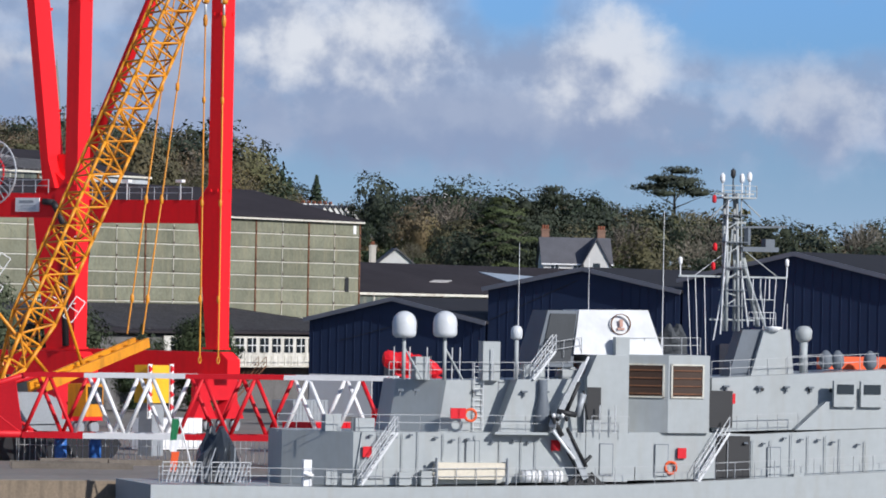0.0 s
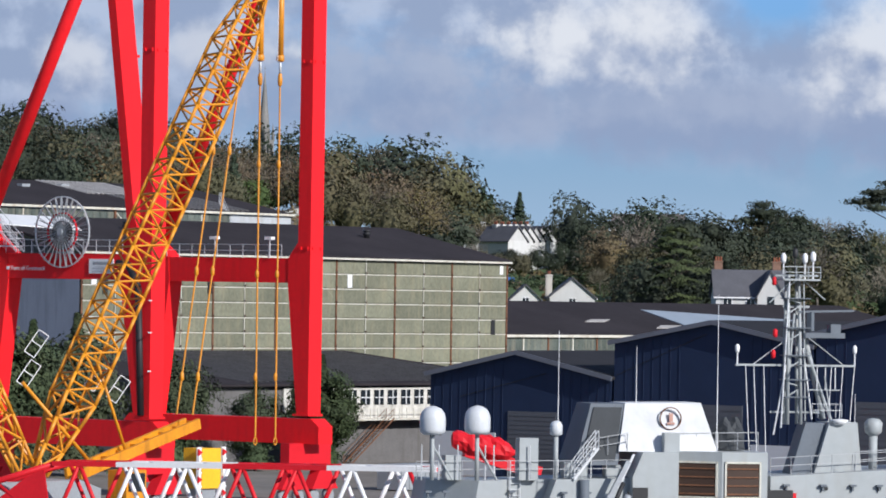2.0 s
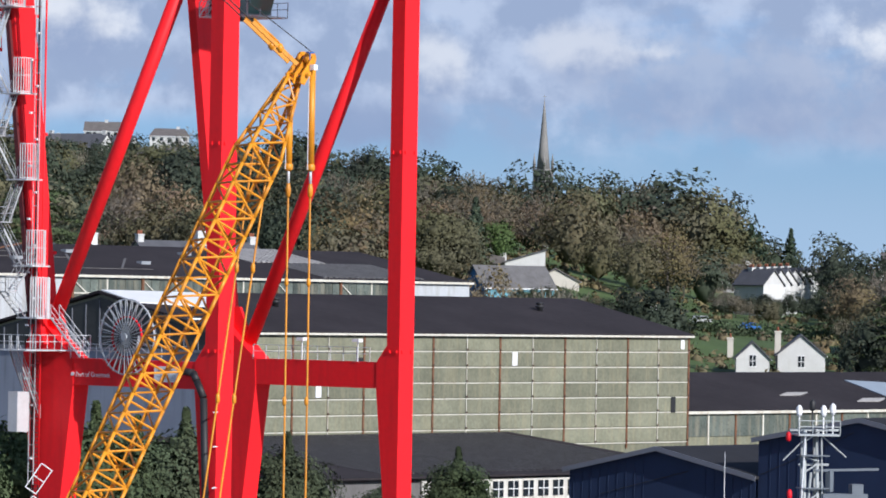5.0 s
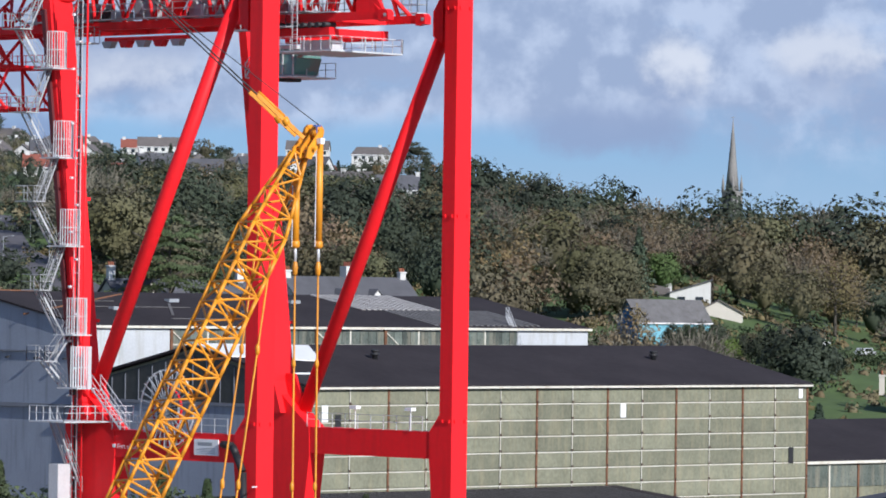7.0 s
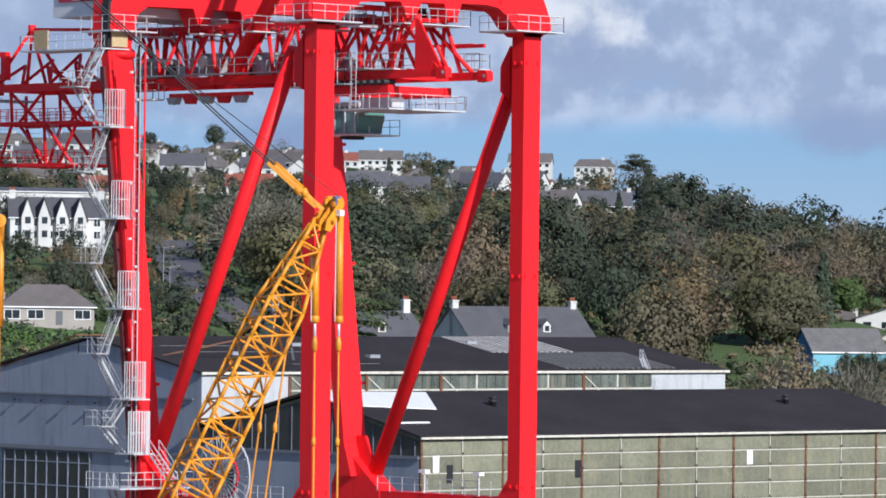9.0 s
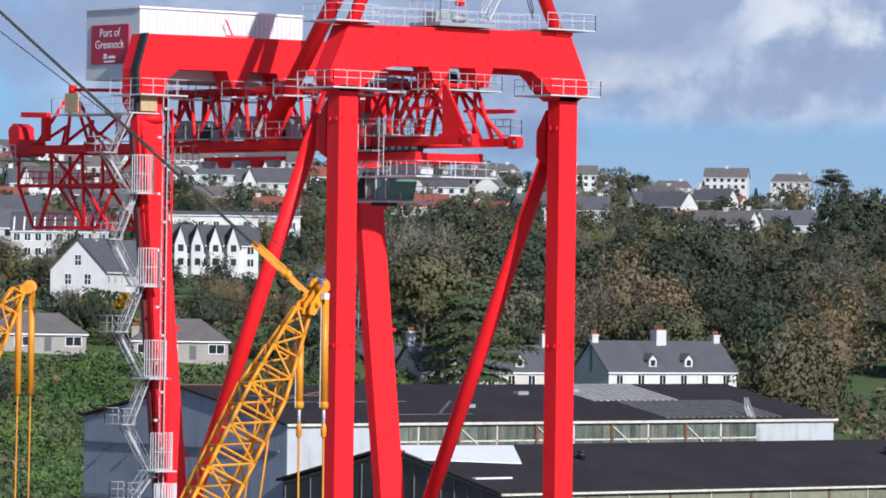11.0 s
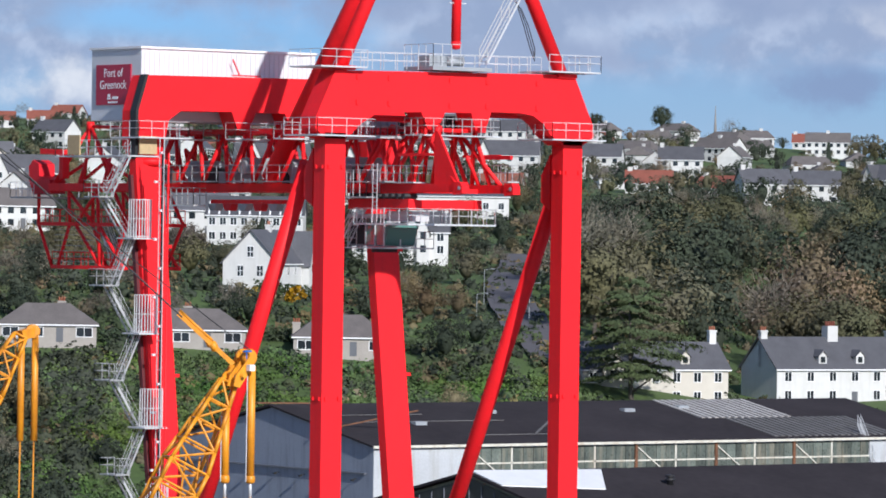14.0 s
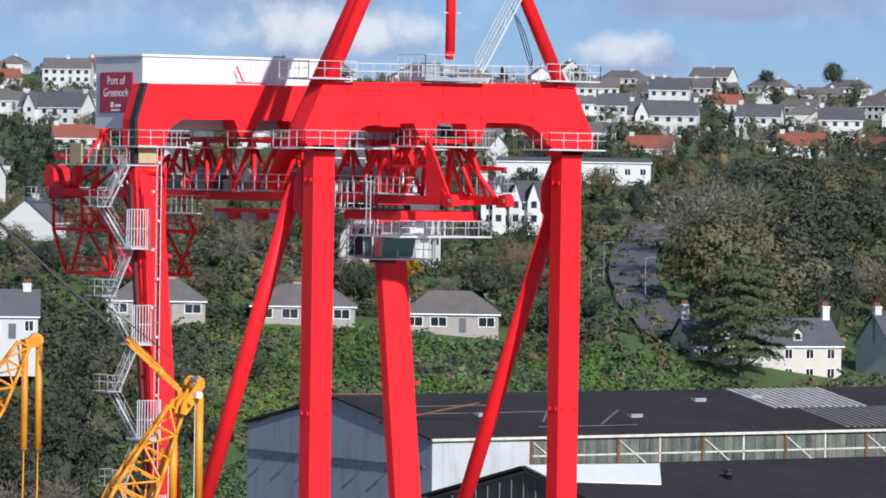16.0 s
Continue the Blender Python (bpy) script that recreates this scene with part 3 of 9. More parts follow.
for x, y in ((8.52, 7.3), (8.52, 8.4), (8.52, 9.5), (9.8, 7.2), (11.09, 7.3), (11.09, 8.4)):
    b = B(); bar(b, (x, y - 0.05, 41.8), (x, y - 0.05, 43.75), 0.09); part("window_post", b, GALV, cabp)
b = B(); bx(b, 8.4, 6.75, 43.7, 11.2, 11.5, 43.95); part("cab_roof", b, GALV, cabp)
b = B(); bx(b, 8.5, 9.6, 41.9, 8.62, 11.2, 43.8); part("door", b, BLACK, cabp)
b = B(); deck(b, [(8.0, 6.5), (12.2, 6.5), (12.2, 11.8), (8.0, 11.8)], 41.7, 0.1); rails(b, [(12.2, 6.5, 41.7), (12.2, 11.8, 41.7)], 1.1, 1.0, 0.03); rails(b, [(8.0, 9.8, 41.7), (8.0, 11.8, 41.7)], 1.1, 1.0, 0.03); part("cab_platform", b, GALV, cabp)
b = B(); stair(b, (8.2, 11.6, 41.7), (7.6, 8.6, 44.4), 0.7, (1, 0, 0)); part("stair", b, GALV, cabp)
b = B(); bx(b, 9.0, 8.3, 41.35, 10.4, 9.4, 41.6); part("floodlight", b, BLACK, cabp)

# tail end of the girder: rope anchor frame and the hanging maintenance cage
apex = (7.6, 43.6, 50.3)
for x, y in ((6.4, 46.7), (6.4, 42.6), (11.6, 46.7), (6.4, 38.0)):
    b = B(); tube(b, (x, y, 46.0), apex, 0.14, 8); part("tail_strut", b, RED, crane)
b = B(); revolve(b, [(0.3, -0.3), (0.3, 0.35)], apex, 10); part("anchor_head", b, RED, crane)
b = B(); tube(b, apex, (8.6, 33.0, 50.0), 0.13, 8); part("tail_tie", b, RED, crane)
for i in range(4):
    y = 33 + i * 3.4
    for x in (6.4, 11.9):
        p = (9.1 + (x - 9.1) * 0.4, y + 1.7, 48.6 - i * 0.35)
        b = B(); tube(b, (x, y, 46), p, 0.13, 8); part("lattice_rod", b, RED, crane)
        b = B(); tube(b, p, (x, y + 3.4, 46), 0.13, 8); part("lattice_rod", b, RED, crane)
b = B(); prism(b, [(47.0, 45.3), (49.3, 45.2), (49.9, 46.2), (50.0, 47.3), (49.4, 47.8), (48.6, 47.5), (48.5, 46.6), (47.0, 46.3)], "x", 6.2, 7.6); part("sheave_block", b, REDR, crane)
b = B(); deck(b, [(5.2, 47.6), (12.2, 47.6), (12.2, 51.0), (5.2, 51.0)], 45.0, 0.1); tpf = part("platform", b, GALVD, crane)
b = B(); rails(b, [(5.2, 47.6, 45.0), (5.2, 51.0, 45.0), (12.2, 51.0, 45.0)], 1.1, 0.9, 0.028); part("railing", b, GALV, tpf)
b = B(); bar(b, (6.4, 48.4, 48.45), (6.4, 45.0, 48.35), 0.4, 0.4); part("davit_arm", b, RED, crane)
b = B(); bar(b, (6.4, 45.3, 48.3), (6.4, 45.3, 46.4), 0.55, 0.55); part("davit_post", b, RED, crane)
for z, ya, yb in ((43.0, 36.1, 48.8), (39.8, 36.7, 46.8)):
    b = B(); bar(b, (6.4, ya, z), (6.4, yb, z), 0.24, 0.26); cg = part("cage_beam", b, RED, crane)
    b = B(); bar(b, (11.2, ya, z), (11.2, yb, z), 0.24, 0.26); part("cage_beam", b, RED, crane)
    for k in range(7):
        y = ya + (yb - ya) * k / 6
        b = B(); bar(b, (6.4, y, z), (11.2, y, z), 0.16); part("floor_bearer", b, RED, cg)
    b = B(); rails(b, [(6.4, ya, z), (6.4, yb, z), (11.2, yb, z), (11.2, ya, z)], 1.1, 1.0, 0.035); part("railing", b, RED, cg)
for x in (6.4, 11.2):
    for ya, za, yb, zb in ((48.8, 45.4, 48.8, 43.0), (48.8, 43.0, 46.8, 39.8), (44.6, 45.5, 44.4, 43.0), (44.4, 43.0, 46.0, 39.8), (43.6, 43.0, 40.0, 39.8), (40.6, 45.5, 40.2, 39.8), (38.4, 45.5, 36.3, 43.0), (40.4, 43.0, 36.9, 39.8), (36.4, 43.0, 38.6, 39.8), (44.6, 45.4, 41.0, 43.0), (40.6, 45.4, 43.6, 43.0)):
        b = B(); tube(b, (x, ya, za), (x, yb, zb), 0.13, 8); part("cage_rod", b, RED, crane)
b = B(); stair(b, (6.9, 38.6, 39.9), (6.9, 40.6, 43.0), 0.7, (1, 0, 0), r=0.025); part("stair", b, GALV, crane)
for k in range(7):
    b = B(); bar(b, (6.35, 40.8, 40.2 + 0.4 * k), (6.35, 46.4, 40.2 + 0.4 * k), 0.03); part("mesh_wire", b, GALVD, crane)

# machinery house with its sign
b = B(); bx(b, -0.35, 24.5, 50.4, 14.6, 31.0, 55.45); mh = part("machinery_house", b, WHITE, crane, "white ribbed sheet cladding")
for k in range(36):
    x = -0.1 + k * 0.41
    b = B(); bx(b, x, 24.44, 52.0, x + 0.12, 24.498, 55.3); part("rib", b, WHITE, mh)
b = B(); bx(b, -0.5, 24.35, 55.45, 14.75, 31.1, 55.6); part("roof", b, WHITEP, mh)
b = B(); bx(b, -0.45, 25.75, 51.5, -0.352, 30.25, 54.35); sg = part("sign", b, SIGNRED, mh, "dark red sign panel")
sm = Matrix.Translation((-0.46, 28.0, 53.75)) @ Euler((radians(90), 0, radians(-90))).to_matrix().to_4x4()
lettering("Port of", 0.86, sm, TEXT, sg)
lettering("Greenock", 0.86, Matrix.Translation((0, 0, -0.85)) @ sm, TEXT, sg)
b = B()
for (y, z, w, h) in ((28.5, 52.15, 0.34, 0.22), (28.5, 51.95, 0.5, 0.12), (27.7, 52.0, 0.75, 0.2), (28.0, 51.68, 1.3, 0.14)):
    bx(b, -0.47, y - w / 2, z - h / 2, -0.452, y + w / 2, z + h / 2)
part("logo", b, TEXT, sg, "plain white emblem")
b = B(); bar(b, (7.0, 23.9, 53.75), (9.4, 23.9, 53.75), 0.09); bar(b, (7.6, 23.9, 53.8), (7.0, 23.9, 54.9), 0.08); part("davit_arm", b, REDR, crane)

# stair tower and lift cages up the landward left leg
tower = part("stair_tower", (lambda b: (bar(b, (-2.5, 18.13, 6.0), (-2.5, 18.13, 49.0), 0.05, 0.06), bar(b, (-2.5, 18.68, 6.0), (-2.5, 18.68, 49.0), 0.05, 0.06), b)[-1])(B()), GALV, crane)
for k in range(42):
    z = 7.0 + k
    b = B(); bar(b, (-2.5, 18.13, z), (-2.5, 18.68, z), 0.05); part("rung", b, REDR if k % 2 else GALV, tower)
    if k % 2:
        b = B(); bx(b, -2.64, 17.9 + 0.35 * (k % 4), z - 0.08, -2.4, 18.1 + 0.35 * (k % 4), z + 0.08); part("bracket", b, WHITEP, tower)
b = B(); tube(b, (-2.45, 18.4, 5.0), (-2.45, 18.4, 48.0), 0.07, 8); part("cable_chain", b, BLACK, tower)
b = B(); tube(b, (-2.4, 17.7, 6.0), (-2.4, 17.7, 48.0), 0.07, 8); part("riser_pipe", b, RED, tower)
# dark maroon strip that paints the shade along the leg's left side
b = B(); prism(b, [(far_y(18) + 0.4, 18.0), (far_y(18) + 0.8, 18.0), (far_y(46.5) + 0.8, 46.5), (far_y(46.5) + 0.4, 46.5)], "x", -2.45, -2.22); part("cable_tray", b, mat("maroon_leg_shade", (0.10, 0.012, 0.016), 0.6), tower)


def lift_cage(z, h, solid_=False):
    y = far_y(z) - 0.6
    b = B(); deck(b, [(-3.7, y - 0.85), (-1.85, y - 0.85), (-1.85, y + 0.58), (-2.24, y + 0.58), (-2.24, y + 1.3), (-3.7, y + 1.3)], z, 0.1)
    c = part("landing", b, GALV, tower)
    for k in range(13):
        a = math.pi * (0.05 + 0.9 * k / 12)
        b = B(); px_, py_ = -2.75 - 0.9 * math.cos(a), y - 0.8 * math.sin(a)
        bar(b, (px_, py_, z), (px_, py_, z + h), 0.12 if solid_ else 0.06, 0.03); part("cage_bar", b, GALV, c)
    for zz in (z + 0.1, z + h * 0.5, z + h):
        b = B()
        pr = None
        for k in range(9):
            a = math.pi * (0.05 + 0.9 * k / 8)
            q = Vector((-2.75 - 0.9 * math.cos(a), y - 0.8 * math.sin(a), zz))
            if pr is not None: bar(b, pr, q, 0.05)
            pr = q
        part("cage_hoop", b, GALV, c)


for z in (42.1, 35.5, 29.0, 22.5):
    lift_cage(z, 2.65)
lift_cage(18.6, 3.0, True)
zz = [16.2, 18.6, 22.5, 29.0, 35.5, 42.1, 47.8]
for z0, z1 in zip(zz[1:], zz[2:]):
    zm = (z0 + z1) / 2
    ya, yb, ym = far_y(z0) + 0.9, far_y(z1) + 0.9, far_y(zm) + 1.2
    b = B(); stair(b, (-2.9, ya, z0), (-4.5, ym, zm), 0.7, (0, 1, 0), r=0.02); part("stair", b, GALVM, tower)
    b = B(); stair(b, (-4.5, ym - 1.0, zm), (-2.9, yb - 1.0, z1), 0.7, (0, 1, 0), r=0.02); part("stair", b, GALVM, tower)
    b = B(); deck(b, [(-5.6, ym - 1.5), (-4.4, ym - 1.5), (-4.4, ym + 0.5), (-5.6, ym + 0.5)], zm, 0.08); ld = part("landing", b, GALVM, tower)
    b = B(); rails(b, [(-4.4, ym + 0.5, zm), (-5.6, ym + 0.5, zm), (-5.6, ym - 1.5, zm), (-4.4, ym - 1.5, zm)], 1.1, 1.0, 0.026); part("railing", b, GALVM, ld)
b = B(); deck(b, [(-6.0, 15.6), (0.8, 15.6), (0.8, 19.4), (-6.0, 19.4)], 16.2, 0.1); dk = part("platform", b, GALV, crane)
b = B(); rails(b, [(0.8, 15.6, 16.2), (-6.0, 15.6, 16.2), (-6.0, 19.4, 16.2)], 1.1, 0.8, 0.03); part("railing", b, GALV, dk)
b = B(); stair(b, (-2.4, 16.2, 18.6), (-2.4, 13.0, 15.7), 0.9, (1, 0, 0)); part("stair", b, GALV, crane)
b = B(); stair(b, (-4.6, 18.4, 16.2), (-2.0, 18.4, 11.0), 0.8, (0, 1, 0)); part("stair", b, GALVD, crane)
b = B()
for k in range(42): bar(b, (-2.3, 18.3, 3.0 + 0.3 * k), (-1.8, 18.3, 3.0 + 0.3 * k), 0.05)
bar(b, (-2.3, 18.3, 2.5), (-2.3, 18.3, 16), 0.07); bar(b, (-1.8, 18.3, 2.5), (-1.8, 18.3, 16), 0.07)
part("ladder", b, BLACK, crane)
b = B(); bx(b, -4.2, 18.2, 10.0, -3.0, 19.2, 13.0); part("control_cabinet", b, GALV, crane)

# cable reel on the portal beam, railing, lettering and notice
reel = part("cable_reel", (lambda b: (tube(b, (-2.35, 9.0, 17.3), (-1.3, 9.0, 17.3), 0.28, 12), bar(b, (-1.0, 9.0, 15.6), (-1.0, 9.0, 17.4), 0.4), b)[-1])(B()), GALVD, crane, "large spoked cable reel")
for side in (-2.2, -1.75):
    for k in range(28):
        a = 2 * math.pi * (k + (0.5 if side > -2 else 0)) / 28
        b = B(); bar(b, (side, 9.0, 17.3), (side, 9.0 + 2.8 * math.cos(a), 17.3 + 2.8 * math.sin(a)), 0.045, 0.09, (1, 0, 0)); part("spoke", b, GALVD, reel)
for rr_, wd_, mm_ in ((2.8, 0.1, GALV), (1.5, 0.16, REDR), (0.85, 0.4, BLACK), (0.6, 0.4, BLACK)):
    b = B()
    for k in range(40):
        a0, a1 = 2 * math.pi * k / 40, 2 * math.pi * (k + 1) / 40
        bar(b, (-1.97, 9.0 + rr_ * math.cos(a0), 17.3 + rr_ * math.sin(a0)), (-1.97, 9.0 + rr_ * math.cos(a1), 17.3 + rr_ * math.sin(a1)), 0.09, wd_, (1, 0, 0))
    part("rim", b, mm_, reel)
for xx in (-1.75, 18.25):
    b = B(); rails(b, [(xx + 0.1, 3.0, 15.6), (xx + 0.1, 15.2, 15.6)], 1.1, 1.3, 0.03); part("railing", b, GALV, crane)
for y in (4.2, 10.0):
    b = B(); bar(b, (18.3, y, 15.6), (18.3, y, 17.2), 0.07); bx(b, 18.0, y - 0.35, 17.1, 18.5, y + 0.35, 17.35); part("floodlight", b, WHITEP, crane)
tm = Matrix.Translation((-1.68, 12.8, 14.4)) @ Euler((radians(90), 0, radians(-90))).to_matrix().to_4x4()
lettering("Port of Greenock", 0.5, tm, TEXT, crane)
b = B(); bx(b, -1.68, 14.8, 14.3, -1.64, 15.1, 14.55); part("logo", b, TEXT, crane)
b = B(); bx(b, -1.70, 3.9, 14.05, -1.62, 6.4, 15.2); nb = part("notice_board", b, WHITEP, crane, "white notice board")
b = B(); bx(b, -1.715, 4.5, 14.75, -1.701, 6.0, 14.98)
for k in range(4): bx(b, -1.715, 4.2, 14.18 + 0.12 * k, -1.701, 6.1 - 0.3 * (k % 2), 14.22 + 0.12 * k)
part("print_bar", b, GALVD, nb)
pts = [(-1.75, 3.4, 14.9), (-1.8, 2.3, 14.8), (-1.8, 1.9, 14.2), (-1.8, 1.2, 13.0), (-1.78, 0.75, 3.0)]
b = B()
for p, q in zip(pts, pts[1:]): tube(b, p, q, 0.28, 10)
part("cable_duct", b, BLACK, crane)
for z in (6.5, 9.5, 12.0):
    b = B(); bar(b, (-1.7, -0.1, z), (-2.6, -0.6, z), 0.08, 0.08); part("wall_lamp", b, WHITEP, crane)

# ---------------------------------------------------------------- ground, quay, water
ASPHALT = mat("quay_concrete", (0.20, 0.18, 0.16), 0.9, var=0.3, scale=0.15, fine=1.5, bump=0.3)
GRASS = mat("hill_grass", (0.065, 0.105, 0.026), 0.95, var=0.35, scale=0.05, fine=0.8, bump=0.5)
WALLC = mat("quay_wall_concrete", (0.22, 0.17, 0.12), 0.9, var=0.3, scale=0.3, dirt=(0.06, 0.05, 0.04), dirt_amt=0.7)
WATER = glass("harbour_water", (0.012, 0.025, 0.028), 0.12)
SO, SA, SN = Vector((-60.3, -88.4, 0)), Vector((0.766, -0.643, 0)), Vector((0.643, 0.766, 0))


def sp(s, n, z):
    """A place beside the ship: along it, across it (away from the water side), up."""
    return SO + SA * s + SN * n + Vector((0, 0, z))


CX, CY = -240.0, -250.0
RS = (540, 600, 660, 710, 760, 850, 1000, 1200, 1400, 1730, 2200, 4800)
TH = (30, 37, 41, 44, 48, 52, 60)
HT = ((-4, 4, 16, 26, 33, 36, 44, 54, 62, 82, 88, 60), (-4, 4, 16, 26, 33, 36, 44, 54, 62, 81, 86, 60), (-4, 2, 13, 23, 29, 35, 44, 53, 60, 77, 80, 60),
      (-4, 0, 9, 17, 21, 28, 42, 50, 56, 70, 72, 50), (-4, 0, 8, 15, 19, 26, 33, 37, 40, 44, 44, 40), (-4, 3, 8, 10, 13, 16, 22, 24, 25, 25, 25, 25), (-4, 0, 3, 5, 7, 9, 13, 16, 18, 18, 18, 18))


def lerp_idx(v, a):
    if v <= a[0]: return 0, 0.0
    for i in range(len(a) - 1):
        if v < a[i + 1]:
            return i, (v - a[i]) / (a[i + 1] - a[i])
    return len(a) - 2, 1.0


def land(x, y):
    """Height of the hill at a place."""
    r, th = math.hypot(x - CX, y - CY), math.degrees(math.atan2(x - CX, y - CY))
    i, f = lerp_idx(r, RS)
    j, g = lerp_idx(th, TH)
    g = g * g * (3 - 2 * g)
    h = (HT[j][i] * (1 - f) + HT[j][i + 1] * f) * (1 - g) + (HT[j + 1][i] * (1 - f) + HT[j + 1][i + 1] * f) * g
    if r < 540: return GROUND - 0.06
    k = min(1.0, (r - 540) / 80)
    return GROUND - 0.06 + (h - GROUND) * k + k * 1.6 * noise.noise((x / 45, y / 45, 0.3))


b = B()
ths = [-20 + 1.25 * i for i in range(108)]
rs = [330, 440, 540] + [560 + 18 * i for i in range(36)] + [1220 + 45 * i for i in range(22)] + [2300, 2800, 3500, 4800]
grid = []
for t_ in ths:
    row = []
    for r_ in rs:
        x, y = CX + r_ * math.sin(radians(t_)), CY + r_ * math.cos(radians(t_))
        row.append(b.verts.new((x, y, land(x, y))))
    grid.append(row)
for A_, B_ in zip(grid, grid[1:]):
    for i in range(len(rs) - 1):
        f_ = b.faces.new((A_[i], B_[i], B_[i + 1], A_[i + 1])); f_.smooth = True
solid("ground", b, GRASS, "grassy hillside rising behind the shipyard", "ground", kind="structure")
b = B()
e0, e1 = sp(-260, 7.2, 0), sp(300, 7.2, 0)
poly = [(e0.x, e0.y), (e1.x, e1.y), (e1.x + 420, e1.y + 300), (420, 330), (150, 330), (-150, 330), (e0.x - 100, e0.y + 380)]
prism(b, poly, "z", -9.0, GROUND)
quay = solid("quay", b, ASPHALT, "worn concrete quay apron of the shipyard", "quay", kind="structure")
b = B(); quad_box(b, [sp(-260, 6.9, -9), sp(300, 6.9, -9), sp(300, 7.19, -9), sp(-260, 7.19, -9), sp(-260, 6.9, GROUND - 0.05), sp(300, 6.9, GROUND - 0.05), sp(300, 7.19, GROUND - 0.05), sp(-260, 7.19, GROUND - 0.05)])
solid("quay_wall", b, WALLC, "stained concrete quay wall above the water", "quay wall", kind="structure")
b = B(); bx(b, -2500, -2500, -8.2, 2500, 600, -7.6)
solid("water", b, WATER, "dark harbour water along the quay", "water", kind="structure")

# ---------------------------------------------------------------- sheds
CLADG = mat("green_grey_cladding", (0.188, 0.190, 0.136), 0.75, spec=0.25, var=0.30, scale=0.35, fine=3.0, rand=0.16, dirt=(0.30, 0.27, 0.17), dirt_amt=0.55)
GLASSG = mat("dirty_green_glazing", (0.105, 0.122, 0.105), 0.3, var=0.4, scale=0.8, fine=4.0, rand=0.35, dirt=(0.34, 0.30, 0.22), dirt_amt=0.55)
BATTEN = mat("pale_batten", (0.62, 0.60, 0.52), 0.7, var=0.2, dirt=(0.30, 0.16, 0.06), dirt_amt=0.5)
RUST = mat("rusty_steel_column", (0.16, 0.07, 0.035), 0.8, var=0.5, scale=1.0, fine=5)
RUSTD = mat("dark_rusted_steel", (0.07, 0.035, 0.028), 0.85, var=0.4, fine=5)
FELT = mat("dark_roof_felt", (0.036, 0.031, 0.034), 0.9, spec=0.12, var=0.35, scale=0.12, fine=1.2, bump=0.15)
PALECORR = mat("pale_corrugated_sheet", (0.42, 0.40, 0.385), 0.8, spec=0.2, var=0.2, dirt=(0.18, 0.15, 0.13), dirt_amt=0.5)
WORNSHEET = mat("worn_white_sheet", (0.47, 0.49, 0.51), 0.6, var=0.12, scale=0.3, dirt=(0.28, 0.26, 0.22), dirt_amt=0.5)
CORR = mat("grey_corrugated_sheet", (0.15, 0.145, 0.145), 0.8, spec=0.2, var=0.25, dirt=(0.10, 0.09, 0.08), dirt_amt=0.5)
GREYBLUE = mat("blue_grey_sheet", (0.25, 0.28, 0.34), 0.6, var=0.12, scale=0.3, dirt=(0.09, 0.10, 0.11), dirt_amt=0.4)
NAVY = mat("navy_blue_cladding", (0.022, 0.036, 0.080), 0.6, spec=0.2, var=0.12, scale=0.4)
NAVYTRIM = mat("grey_flashing", (0.16, 0.17, 0.20), 0.5, var=0.1)
DARKGL = mat("sooty_glazing", (0.035, 0.035, 0.035), 0.35, var=0.4, scale=0.6, fine=3)
SHUTTER = mat("grey_shutter", (0.11, 0.115, 0.13), 0.5, var=0.1)


def shared_box(name, sx, sy, sz, material):
    b = B(); bx(b, 0, 0, 0, sx, sy, sz)
    return finish(b, name, material)


def piece(name, me, at, parent):
    ob = new(name, me)
    ob.parent = parent
    if parent.parent is None:
        ob.matrix_parent_inverse = parent.matrix_basis.inverted()
    ob.matrix_basis = Matrix.Translation(at)
    return ob


def gable_roof(b, x0, x1, y0, ym, y1, ze, zr, t=0.25, over=0.5):
    """Two slopes with the ridge along x."""
    for ya, yb, za, zb in ((y0 - over, ym, ze - over * (zr - ze) / (ym - y0), zr), (y1 + over, ym, ze - over * (zr - ze) / (y1 - ym), zr)):
        quad_box(b, [(x0 - over, ya, za), (x1 + over, ya, za), (x1 + over, yb, zb), (x0 - over, yb, zb), (x0 - over, ya, za + t), (x1 + over, ya, za + t), (x1 + over, yb, zb + t), (x0 - over, yb, zb + t)])


# the long green-clad hall
X0, X1, Y0, Y1 = 84.6, 159.0, 82.0, 114.4
hall = thing("assembly_hall", (122, 98, GROUND), "long steel hall with weathered green-grey sheeting and dark roof", "shed")
b = B(); prism(b, [(Y0, GROUND), (Y1, GROUND), (Y1, 16.6), (98.2, 20.2), (Y0, 16.6)], "x", X0, X1); part("wall", b, CLADG, hall)
b = B(); gable_roof(b, X0, X1, Y0, 98.2, Y1, 16.75, 20.35); hr = part("roof", b, FELT, hall)
b = B(); bx(b, X0 - 0.4, Y0 - 0.62, 16.55, X1 + 0.4, Y0 - 0.5, 16.75); part("gutter", b, BATTEN, hall)
rows = [5.2, 6.83, 8.45, 10.07, 11.7, 13.32, 14.95, 16.5]
nb = 14; bw = (X1 - X0) / nb
pm = shared_box("panel", bw - 0.22, 0.07, 1.42, CLADG)
for i in range(nb):
    for k in range(len(rows) - 1):
        piece("panel", pm, (X0 + i * bw + 0.11, Y0 - 0.09, rows[k] + 0.12), hall)
bm_ = shared_box("batten", X1 - X0, 0.05, 0.10, BATTEN)
for z in rows[:-1]:
    piece("batten", bm_, (X0, Y0 - 0.14, z - 0.06), hall)
cm1, cm2 = shared_box("column", 0.24, 0.10, 12.3, RUST), shared_box("column", 0.09, 0.06, 11.4, BATTEN)
cm3 = shared_box("cleat", 0.16, 0.08, 0.22, RUSTD)
